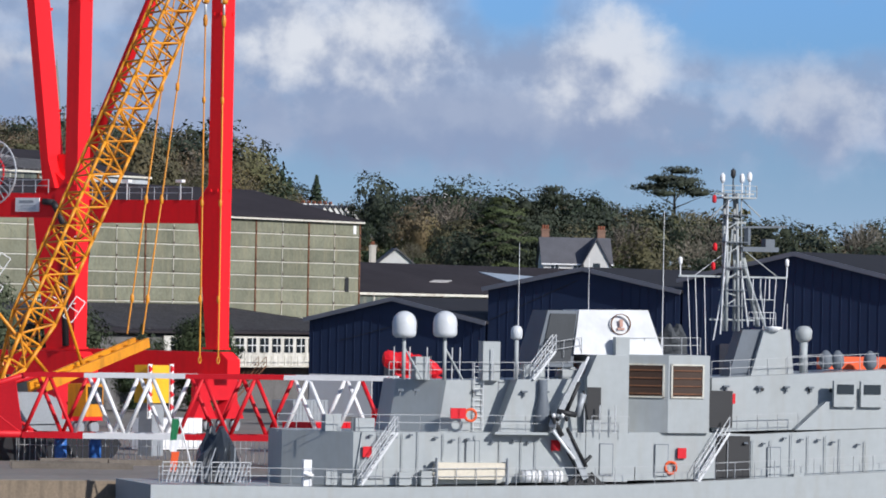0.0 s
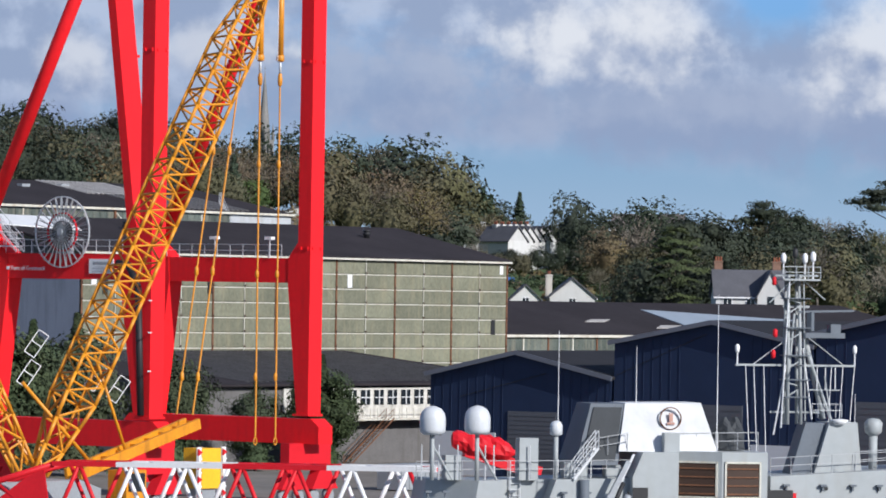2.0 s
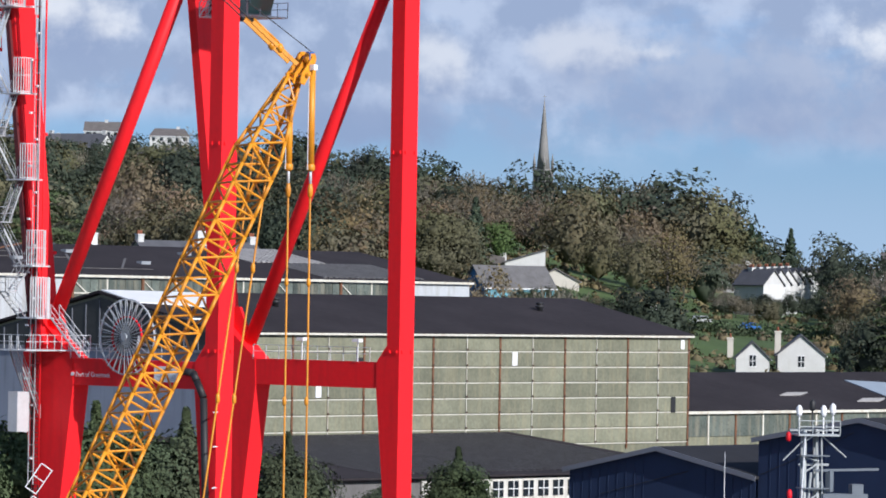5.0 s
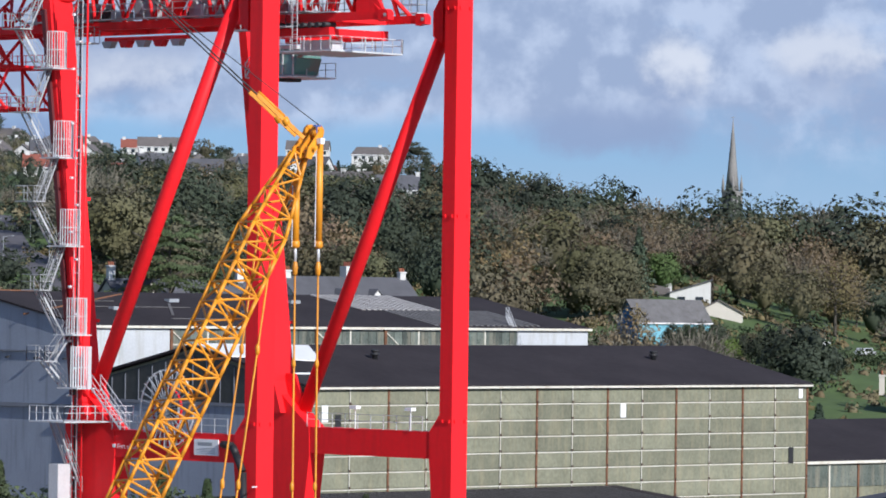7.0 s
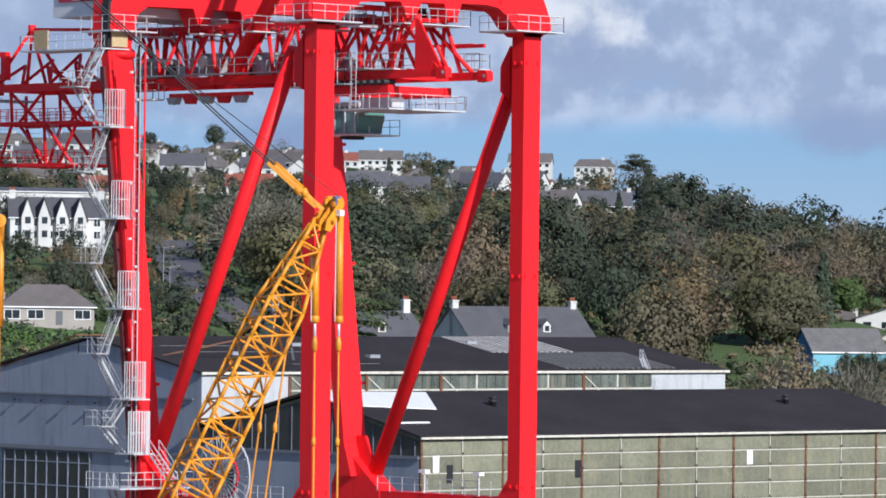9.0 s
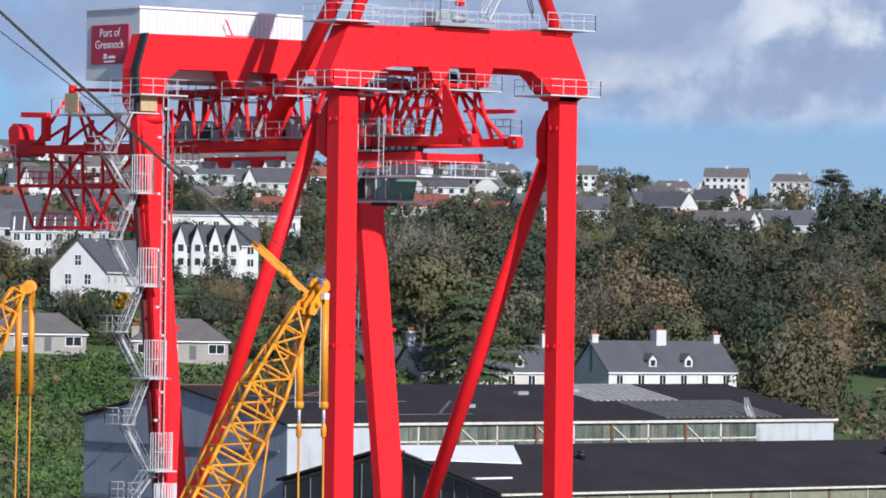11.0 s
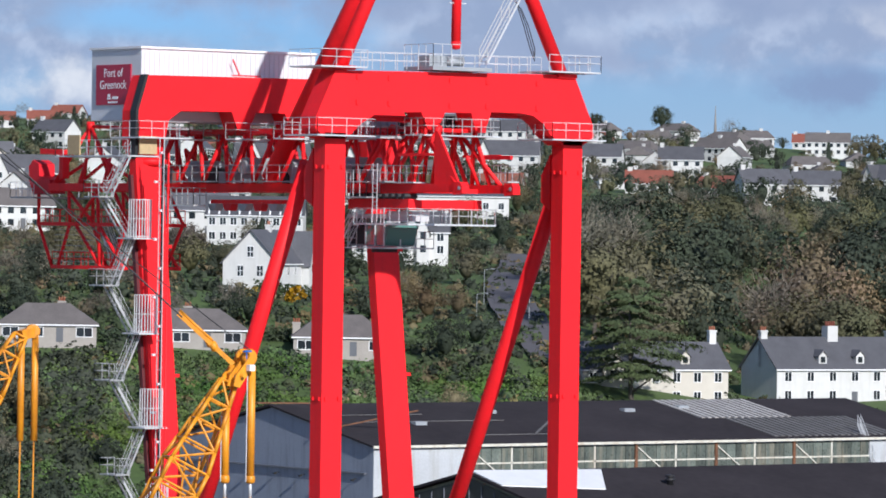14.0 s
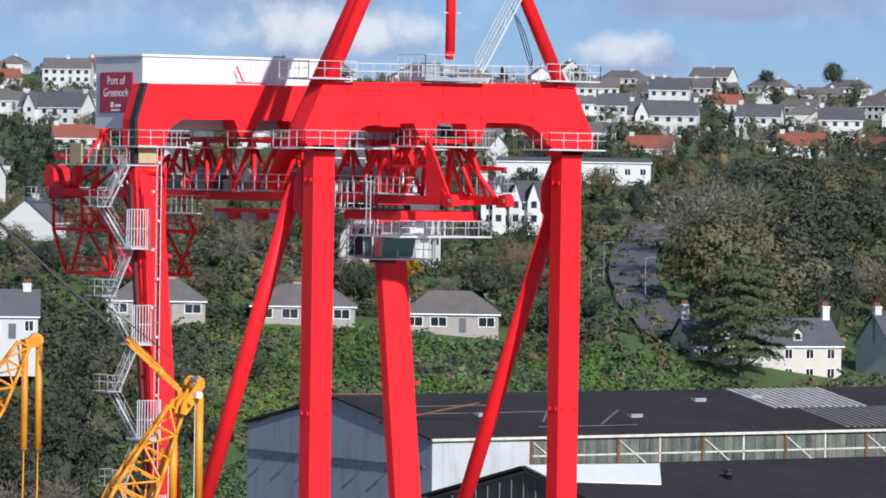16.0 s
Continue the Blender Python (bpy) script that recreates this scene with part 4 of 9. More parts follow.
for i in range(nb + 1):
    x = X0 + i * bw
    heavy = i in (0, 2, 4, 6, 8, 10, 12, 14)
    piece("column", cm1 if heavy else cm2, (x - (0.12 if heavy else 0.045), Y0 - (0.20 if heavy else 0.16), 4.6 if heavy else 5.2), hall)
    for z in rows[:-1]:
        piece("cleat", cm3, (x - 0.08, Y0 - 0.26, z + 0.1), hall)
for x, z, w, h in ((129.1, 13.5, 0.8, 1.4), (157.6, 15.3, 0.6, 1.0), (98.7, 10.3, 0.8, 1.5), (86.1, 13.4, 0.8, 1.6)):
    b = B(); bx(b, x, Y0 - 0.16, z, x + w, Y0 - 0.10, z + h); part("patch", b, WHITEP, hall)
for x, z in ((156.0, 8.4), (104.9, 12.6), (87.9, 12.4)):
    b = B(); bx(b, x, Y0 - 0.16, z, x + 0.8, Y0 - 0.11, z + 1.7); part("opening", b, BLACK, hall)
for i in range(0, nb, 2):        # faint wind braces behind the top rows
    for s in (0, 1):
        b = B(); xa = X0 + (i + s) * bw; bar(b, (xa + (0 if s else bw), Y0 - 0.05, 16.3), (xa + (bw if s else 0), Y0 - 0.05, 12.0), 0.10, 0.09); part("wind_brace", b, CLADG, hall)
for x, y in ((145.6, 92.0), (103.8, 92.3)):
    z = 16.75 + (y - Y0) * 3.6 / 16.2 + 0.2
    b = B(); revolve(b, [(0.36, 0), (0.3, 0.35), (0.5, 0.42), (0.5, 0.58), (0.3, 0.62), (0.3, 0.72), (0.48, 0.8), (0.4, 0.95), (0.05, 1.0)], (x, y, z), 12); part("roof_vent", b, BLACK, hall)
b = B(); quad_box(b, [(X0 - 0.2, 93.0, 19.45), (95.0, 91.0, 19.02), (99.5, 97.4, 20.45), (X0 - 0.2, 98.0, 20.6), (X0 - 0.2, 93.0, 19.55), (95.0, 91.0, 19.12), (99.5, 97.4, 20.55), (X0 - 0.2, 98.0, 20.7)]); part("roof_sheet", b, WHITEP, hall, "clean white roof sheeting")
b = B(); bx(b, 85.0, 86.0, 17.9, 89.5, 87.3, 18.05); part("roof_light", b, WHITEP, hall)
# its gable end: sooty glazing above, grey sheeting below
b = B(); prism(b, [(Y0 + 0.2, 14.8), (Y1 - 0.2, 14.8), (Y1 - 0.2, 16.4), (98.2, 19.9), (Y0 + 0.2, 16.4)], "x", X0 - 0.12, X0 - 0.02); part("glazing", b, DARKGL, hall)
b = B(); bx(b, X0 - 0.10, Y0 + 0.1, GROUND, X0 - 0.02, Y1 - 0.1, 14.8); part("sheeting", b, GREYBLUE, hall)
for k in range(17):
    y = Y0 + 0.6 + k * 1.95
    b = B(); bar(b, (X0 - 0.16, y, 14.8), (X0 - 0.16, y, 16.2 + 3.4 * (1 - abs(y - 98.2) / 16.2)), 0.08); part("mullion", b, NAVYTRIM, hall)
b = B(); bx(b, X0 - 0.35, Y0, 14.65, X0 - 0.1, Y1, 14.95); part("ledge", b, NAVYTRIM, hall)

# the upper hall behind it
X0, X1, Y0, Y1 = 85.4, 160.4, 114.9, 148.4
hall2 = thing("plate_shop", (122, 132, GROUND), "older steel hall with glazed clerestory bays and a dark patched roof", "shed")
b = B(); prism(b, [(Y0, GROUND), (Y1, GROUND), (Y1, 22.0), (132.2, 25.2), (Y0, 22.0)], "x", X0, X1); part("wall", b, GREYBLUE, hall2)
b = B(); gable_roof(b, X0, X1, Y0, 132.2, Y1, 22.1, 25.35, 0.2, 0.4); part("roof", b, FELT, hall2)
for xa, xb in ((X0, 96.9), (148.9, X1)):
    b = B(); bx(b, xa, Y0 - 0.12, 8.0, xb, Y0 - 0.02, 21.95); part("sheeting", b, WORNSHEET, hall2)
b = B(); bx(b, X0 - 0.3, Y0 - 0.55, 21.95, X1 + 0.3, Y0 - 0.40, 22.2); part("gutter", b, BATTEN, hall2)
cols = [96.9 + 10.4 * i for i in range(6)]
for i in range(5):
    for s in range(2):
        for k, (za, zb) in enumerate(((18.3, 20.2), (20.35, 21.85))):
            for j in range(4):
                xa = cols[i] + 0.2 + s * 5.2 + j * 1.25
                b = B(); bx(b, xa, Y0 - 0.12, za, xa + 1.18, Y0 - 0.04, zb); part("pane", b, GLASSG, hall2)
    b = B(); bx(b, cols[i] - 0.16, Y0 - 0.3, 16.0, cols[i] + 0.16, Y0 - 0.02, 22.0); part("column", b, RUST, hall2)
    b = B(); bar(b, (cols[i] + 0.2, Y0 - 0.2, 21.6), (cols[i] + 5.0, Y0 - 0.2, 18.2), 0.12); part("wind_brace", b, BATTEN, hall2)
    b = B(); bx(b, cols[i] + 5.05, Y0 - 0.2, 17.0, cols[i] + 5.25, Y0 - 0.1, 21.9); part("mullion", b, BATTEN, hall2)
b = B(); bx(b, cols[0], Y0 - 0.2, 20.2, cols[5], Y0 - 0.13, 20.36); part("transom", b, BATTEN, hall2)
b = B(); stair(b, (149.2, Y0 - 0.5, 19.5), (148.4, Y0 + 1.0, 23.5), 0.4, (1, 0, 0)); part("roof_ladder", b, GALV, hall2)
for (xa, xb, ya, yb, m_) in ((133.6, 146.4, 123.7, 131.8, PALECORR), (136.4, 153.8, 115.3, 123.5, CORR)):
    za, zb = 22.1 + (ya - Y0) * 0.188 + 0.22, 22.1 + (yb - Y0) * 0.188 + 0.22
    for k in range(int((xb - xa) / 0.9)):
        x = xa + k * 0.9
        b = B(); quad_box(b, [(x, ya, za), (x + 0.5, ya, za), (x + 0.5, yb, zb), (x, yb, zb), (x, ya, za + 0.1), (x + 0.5, ya, za + 0.1), (x + 0.5, yb, zb + 0.1), (x, yb, zb + 0.1)]); part("corrugated_sheet", b, m_, hall2)
for x, y in ((113.5, 121.0), (126.0, 127.0), (96.0, 122.5), (108.0, 127.0), (134, 128)):
    z = 22.3 + (y - Y0) * 0.188
    b = B(); bx(b, x, y, z, x + 1.4, y + 0.8, z + 0.35); part("roof_hatch", b, GALVD, hall2)
for (xa, ya, xb, yb) in ((90, 124, 108, 124), (90, 127, 100, 127), (108, 118.5, 114, 124), (102, 120, 107, 126), (100, 118, 112, 118)):
    b = B(); bar(b, (xa, ya, 22.34 + (ya - Y0) * 0.188), (xb, yb, 22.34 + (yb - Y0) * 0.188), 0.25, 0.06); part("roof_seam", b, CORR, hall2)
b = B(); bx(b, X0 - 0.4, Y0 + 1.0, 13.8, X0 - 0.05, Y1, 14.2); part("ledge", b, NAVYTRIM, hall2)
b = B(); bx(b, X0 - 0.3, Y0 + 1.0, 19.4, X0 - 0.05, Y1 + 0.2, 19.55); part("ledge", b, NAVYTRIM, hall2)
b = B(); bx(b, X0 - 0.15, 132.0, GROUND, X0 - 0.03, 146.5, 13.6); dr = part("hangar_door", b, DARKGL, hall2)
for k in range(9):
    b = B(); bx(b, X0 - 0.22, 132.0 + k * 1.75, GROUND, X0 - 0.15, 132.15 + k * 1.75, 13.6); part("mullion", b, GREYBLUE, dr)
for k in range(6):
    b = B(); bx(b, X0 - 0.21, 132.0, 0.5 + 2.4 * k, X0 - 0.15, 146.5, 0.62 + 2.4 * k); part("transom", b, GREYBLUE, dr)
for k in range(7):
    y = 117.5 + k * 4.4
    b = B(); bar(b, (X0 - 0.05, y, 18.9), (X0 - 0.5, y, 18.9), 0.08); bx(b, X0 - 0.7, y - 0.15, 18.68, X0 - 0.4, y + 0.15, 18.86); part("wall_lamp", b, BLACK, hall2)
for (pa, pb) in (((85.3, 146.5, 22.2), (85.3, 134.5, 25.6)), ((85.3, 134.5, 25.6), (93.0, 131.0, 25.6)), ((85.0, 124.0, 23.2), (93.0, 118.0, 25.4)), ((85.0, 124.0, 23.2), (96.0, 126.0, 24.6))):
    b = B(); bar(b, pa, pb, 0.14); part("roof_stay", b, RUST, hall2)

# the lower hall to the right and its neighbours
X0, X1 = 161.0, 262.0
hall3 = thing("store_hall", (211, 100, GROUND), "low long hall with a dark roof and dirty glazed side", "shed")
b = B(); prism(b, [(84.6, GROUND), (118, GROUND), (118, 8.2), (101, 12.0), (84.6, 8.2)], "x", X0, X1); part("wall", b, CLADG, hall3)
b = B(); gable_roof(b, X0, X1, 84.6, 101.3, 118, 8.3, 12.1, 0.2, 0.3); part("roof", b, FELT, hall3)
b = B(); bx(b, X0, 84.1, 8.1, X1, 84.25, 8.4); part("gutter", b, BATTEN, hall3)
for k in range(18):
    b = B(); bx(b, X0 + k * 5.0, 84.45, 3.0, X0 + 0.25 + k * 5.0, 84.58, 8.1); part("column", b, BATTEN if k % 2 else RUST, hall3)
    b = B(); bx(b, X0 + k * 5.0 + 0.3, 84.50, 5.6, X0 + 4.9 + k * 5.0, 84.58, 7.9); part("pane", b, GLASSG, hall3)
METALROOF = mat("pale_metal_roof", (0.33, 0.38, 0.43), 0.45, var=0.1)
for xa, xb, ya, yb, m_ in ((187.0, 191.0, 90.4, 91.6, PALECORR), (198.0, 202.5, 87.4, 88.8, PALECORR)):
    za, zb = 8.55 + (ya - 84.6) * 0.2275, 8.55 + (yb - 84.6) * 0.2275
    b = B(); quad_box(b, [(xa, ya, za), (xb, ya, za), (xb + 3, yb, zb), (xa + 3, yb, zb), (xa, ya, za + 0.08), (xb, ya, za + 0.08), (xb + 3, yb, zb + 0.08), (xa + 3, yb, zb + 0.08)]); part("roof_patch", b, m_, hall3)
b = B(); quad_box(b, [(205.6, 84.8, 8.56), (261, 84.8, 8.56), (261, 88.0, 9.29), (208.7, 97.1, 11.36), (205.6, 84.8, 8.66), (261, 84.8, 8.66), (261, 88.0, 9.39), (208.7, 97.1, 11.46)]); part("roof_sheet", b, METALROOF, hall3, "pale metal sheeting over part of the roof")
hall4 = thing("pale_roofed_store", (277, 132, GROUND), "store with a pale blue-grey metal roof behind the halls", "shed")
b = B(); prism(b, [(120, GROUND), (148, GROUND), (148, 8.4), (134, 11.0), (120, 8.4)], "x", 264, 318); part("wall", b, GREYBLUE, hall4)
b = B(); gable_roof(b, 264, 318, 120, 134, 148, 8.5, 11.1, 0.2, 0.3); part("roof", b, METALROOF, hall4)

# lean-to in front of the green hall: dark ribbed roof, white weatherboard wall with windows
lean = thing("lean_to_workshop", (96, 66, GROUND), "low workshop with a ribbed dark roof and peeling white wall", "building")
b = B(); prism(b, [(55, GROUND), (81.3, GROUND), (81.3, 6.2), (55, 3.5)], "x", 68, 128); part("wall", b, CORR, lean)
b = B(); quad_box(b, [(67.5, 54.2, 3.55), (128.4, 54.2, 3.55), (128.4, 81.6, 6.4), (67.5, 81.6, 6.4), (67.5, 54.2, 3.75), (128.4, 54.2, 3.75), (128.4, 81.6, 6.6), (67.5, 81.6, 6.6)]); part("roof", b, FELT, lean)
for k in range(44):
    x = 80 + k * 1.05
    b = B(); bar(b, (x, 56, 4.0), (x, 80.5, 6.55), 0.14, 0.1); part("roof_rib", b, CORR, lean)
PEEL = mat("peeling_white_boards", (0.62, 0.60, 0.55), 0.8, var=0.2, scale=0.8, fine=4, dirt=(0.22, 0.20, 0.16), dirt_amt=0.7)
b = B(); bx(b, 84, 54.7, 0.2, 122, 54.9, 3.3); part("weatherboard", b, PEEL, lean)
for k in range(16):
    x = 85.2 + k * 2.25
    b = B(); bx(b, x, 54.6, 1.6, x + 1.5, 54.72, 3.1); w_ = part("window", b, WINDOW, lean)
    b = B(); bx(b, x + 0.7, 54.55, 1.6, x + 0.8, 54.6, 3.1); bx(b, x, 54.55, 2.3, x + 1.5, 54.6, 2.38); part("window_bar", b, WHITEP, w_)
b = B(); rails(b, [(84, 53.2, 0.2), (112, 53.2, 0.2)], 1.1, 1.2, 0.04); deck(b, [(84, 53.2), (112, 53.2), (112, 54.8), (84, 54.8)], 0.2, 0.15); part("gallery", b, BATTEN, lean)
b = B(); stair(b, (100, 53.6, 0.2), (93, 53.6, GROUND), 1.0, (0, 1, 0)); part("stair", b, RUST, lean)

# navy blue sheds with gables towards the ship
def navy(name, ya, yb, ym, ze, zr, door, xa=80.0, xb=160.0):
    t = thing(name, ((xa + xb) / 2, (ya + yb) / 2, GROUND), "navy blue clad workshop with a low gable and grey roller door", "shed", "navy workshops")
    b = B(); prism(b, [(ya, GROUND), (yb, GROUND), (yb, ze), (ym, zr), (ya, ze)], "x", xa, xb); part("wall", b, NAVY, t)
    b = B()
    for y0, y1, z0, z1 in ((ya - 0.4, ym, ze - 0.05, zr + 0.05), (yb + 0.4, ym, ze - 0.05, zr + 0.05)):
        quad_box(b, [(xa - 0.5, y0, z0), (xb, y0, z0), (xb, y1, z1), (xa - 0.5, y1, z1), (xa - 0.5, y0, z0 + 0.25), (xb, y0, z0 + 0.25), (xb, y1, z1 + 0.25), (xa - 0.5, y1, z1 + 0.25)])
    part("roof", b, mat("dark_sheet_roof", (0.03, 0.03, 0.034), 0.8, spec=0.15, var=0.2) if "dark_sheet_roof" not in MATS else MATS["dark_sheet_roof"], t)
    for y0, y1 in ((ya - 0.4, ym), (yb + 0.4, ym)):
        b = B(); bar(b, (xa - 0.56, y0, ze + 0.0), (xa - 0.56, y1, zr + 0.1), 0.10, 0.42); part("verge", b, NAVYTRIM, t)
    if door:
        y0, y1, z1 = door
        b = B(); bx(b, xa - 0.08, y0, GROUND, xa - 0.01, y1, z1); d = part("roller_door", b, SHUTTER, t)
        for k in range(14):
            z = GROUND + 0.2 + k * (z1 - GROUND - 0.2) / 14
            b = B(); bx(b, xa - 0.11, y0, z, xa - 0.08, y1, z + 0.05); part("slat", b, SHUTTER, d)
    for k in range(int((yb - ya) / 1.0)):
        y = ya + 0.5 + k * 1.0
        z = min(ze, 99) + (zr - ze) * (1 - abs(y - ym) / max(ym - ya, yb - ym)) - 0.3
        if door and door[0] - 0.1 < y < door[1] + 0.1: continue
        b = B(); bx(b, xa - 0.04, y - 0.03, GROUND, xa - 0.005, y + 0.03, z); part("seam", b, NAVY, t)
    return t


n1 = navy("workshop", 12.6, 33.6, 23.3, 5.25, 7.4, (18.8, 24.4, 1.95))
n2 = navy("workshop", -9.5, 12.3, 1.2, 8.6, 10.6, (-2.0, 4.4, 3.1))
n3 = navy("workshop", -34.5, -9.8, -22.1, 9.7, 12.3, (-20.0, -14.0, 3.8))
b = B(); bx(b, 79.85, 25.8, GROUND, 79.97, 33.4, -0.15); part("low_panel", b, WHITE, n1)
b = B(); bx(b, 79.85, -8.8, GROUND, 79.97, -3.0, -0.4); part("low_panel", b, WHITE, n2)
for t_, ya, za, yb, zb in ((n1, 30.0, 3.2, 20.0, 5.6), (n2, 12.0, 5.6, 2.0, 9.6)):
    b = B(); tube(b, (79.9, ya, za), (79.9, yb, zb), 0.03, 5); part("cable", b, BLACK, t_)

# ---------------------------------------------------------------- yellow crawler crane
def frame_axes(p, q, up):
    d = (q - p).normalized()
    s = d.cross(Vector(up)).normalized()
    return d, s, s.cross(d)


def lattice(parent, p, q, w0, w1, h0, h1, bays, material, up=(0, 1, 0), rc=0.09, rd=0.05, names=("chord", "lacing"), colour=None):
    """A four-chord lattice boom; colour(i) may give each bay its own paint."""
    p, q = Vector(p), Vector(q)
    d, s, t = frame_axes(p, q, up)
    pts = []
    for i in range(bays + 1):
        f = i / bays
        w, h = (w0 + (w1 - w0) * f) / 2, (h0 + (h1 - h0) * f) / 2
        c = p.lerp(q, f)
        pts.append([c - s * w - t * h, c + s * w - t * h, c + s * w + t * h, c - s * w + t * h])
    for i in range(bays):
        m = colour(i) if colour else material
        A, C = pts[i], pts[i + 1]
        for k in range(4):
            b = B(); tube(b, A[k], C[k], rc, 8); part(names[0], b, m, parent)
        for k in range(4):
            j = (k + 1) % 4
            b = B(); tube(b, *((A[k], C[j]) if i % 2 else (A[j], C[k])), rd, 6); part(names[1], b, m, parent)
            b = B(); tube(b, C[k], C[j], rd, 6); part("batten_rod", b, m, parent)


yc = thing("crawler_crane", (-52, -33, GROUND), "yellow crawler crane with a raised lattice boom on the quay", "crane")
F0, HD = Vector((-50.8, -31.95, 0.6)), Vector((-33.9, -36.7, 34.2))
F1 = F0.lerp(HD, 0.147)
F2 = F0.lerp(HD, 0.86)
lattice(yc, F0, F1, 1.0, 2.3, 0.5, 2.3, 3, YEL, (0.4, 1, 0), 0.14, 0.085)
lattice(yc, F1, F2, 2.3, 2.3, 2.3, 2.3, 20, YEL, (0.4, 1, 0), 0.125, 0.075)
lattice(yc, F2, HD, 2.3, 0.9, 2.3, 0.35, 4, YEL, (0.4, 1, 0), 0.12, 0.07)
for y in (-37.5, -36.9, -36.2):
    b = B(); prism(b, [(-34.1, 34.0), (-33.7, 33.9), (-32.85, 35.0), (-32.65, 35.6), (-33.0, 35.75), (-33.4, 35.2), (-33.95, 34.6)], "y", y - 0.05, y + 0.05); part("head_plate", b, YEL, yc)
for x, y, z, r_ in ((-32.85, -37.2, 35.6, 0.46), (-32.85, -36.55, 35.6, 0.46), (-33.6, -36.9, 34.5, 0.3)):
    b = B(); tube(b, (x, y - 0.12, z), (x, y + 0.12, z), r_, 18); sh_ = part("sheave", b, YEL, yc)
    b = B(); tube(b, (x, y - 0.16, z), (x, y + 0.16, z), 0.12, 10); part("hub", b, GALVD, sh_)
b = B(); tube(b, (-33.6, -37.9, 34.6), (-33.6, -35.9, 34.6), 0.13, 10); part("cross_pin", b, YEL, yc)
b = B(); bx(b, -33.3, -37.95, 34.85, -32.95, -37.6, 35.2); part("anemometer", b, WHITEP, yc)
b = B(); bx(b, -33.5, -37.7, 35.9, -33.0, -37.5, 36.0); tube(b, (-33.3, -37.6, 35.5), (-33.3, -37.6, 36.0), 0.04, 6); part("warning_light", b, BLUE, yc)
for x, y, zt, zb in ((-32.72, -37.3, 35.1, 28.8), (-33.9, -36.5, 32.6, 28.8)):
    b = B(); tube(b, (x, y, zt), (x, y, zb), 0.22, 14); revolve(b, [(0.16, -0.3), (0.27, -0.2), (0.27, 0.1), (0.22, 0.15)], (x, y, zb), 14); part("hoist_cylinder", b, YEL, yc, "thick yellow hoist cylinder")
    b = B(); tube(b, (x - 0.3, y, zt - 0.3), (x - 0.3, y, zb - 0.2), 0.03, 6); part("rod", b, GALV, yc)
    b = B(); tube(b, (x, y, zb), (x, y, zb - 1.2), 0.09, 8); part("rod", b, GALV, yc)
    b = B(); revolve(b, [(0.06, -0.9), (0.15, -0.75), (0.18, -0.35), (0.12, -0.05), (0.06, 0.05)], (x, y, zb - 1.1), 10); part("hook_block", b, YEL, yc)
    b = B(); tube(b, (x, y, zb - 1.9), (x + 0.1, y, 2.8), 0.065, 6); part("hoist_rope", b, YEL, yc)
    for z in (21.5, 14.0, 7.0):
        b = B(); revolve(b, [(0.04, -0.3), (0.13, -0.15), (0.13, 0.15), (0.04, 0.3)], (x, y, z), 8); part("rope_joint", b, YEL, yc)
    b = B()
    for k in range(10):
        a0, a1 = 2 * math.pi * k / 10, 2 * math.pi * (k + 1) / 10
        tube(b, (x + 0.1 + 0.16 * math.cos(a0), y, 2.6 + 0.25 * math.sin(a0)), (x + 0.1 + 0.16 * math.cos(a1), y, 2.6 + 0.25 * math.sin(a1)), 0.045, 5)
    part("eye", b, YEL, yc)
# slack pendants from the boom to the heel beam
for y in (-34.9, -33.5):
    b = B(); tube(b, (-35.6, y - 1.6, 30.0), (-38.6, y, 4.4), 0.065, 6); part("pendant", b, YEL, yc)
    for k in (0.3, 0.62, 0.9):
        c = Vector((-35.6, y - 1.6, 30.0)).lerp(Vector((-38.6, y, 4.4)), k)
        b = B(); revolve(b, [(0.04, -0.35), (0.14, -0.2), (0.14, 0.2), (0.04, 0.35)], c, 8); part("rope_joint", b, YEL, yc)
for y in (-34.8, -33.6):
    b = B(); bar(b, (-50.0, y, 0.6), (-37.4, y + 0.3, 3.8), 0.25, 0.7); part("heel_beam", b, YEL, yc)
b = B()
for k in range(9):
    c = Vector((-49.5, -34.8, 0.9)).lerp(Vector((-37.4, -34.4, 3.9)), k / 8)
    bar(b, c, c + Vector((0, 1.2, 0)), 0.15)
part("heel_cross", b, YEL, yc)
b = B(); tube(b, (-44.6, -34.2, 1.9), (-46.8, -33.2, 8.4), 0.11, 8); part("strut", b, YEL, yc)
b = B(); tube(b, (-47.4, -33.6, 1.2), (-52.2, -31.6, 6.6), 0.13, 8); part("strut", b, YEL, yc)
# back mast leaning the other way
lattice(yc, (-51.4, -31.2, 0.8), (-59.5, -29.6, 14.5), 1.2, 2.0, 0.8, 2.0, 8, YEL, (0.4, 1, 0), 0.13, 0.08)
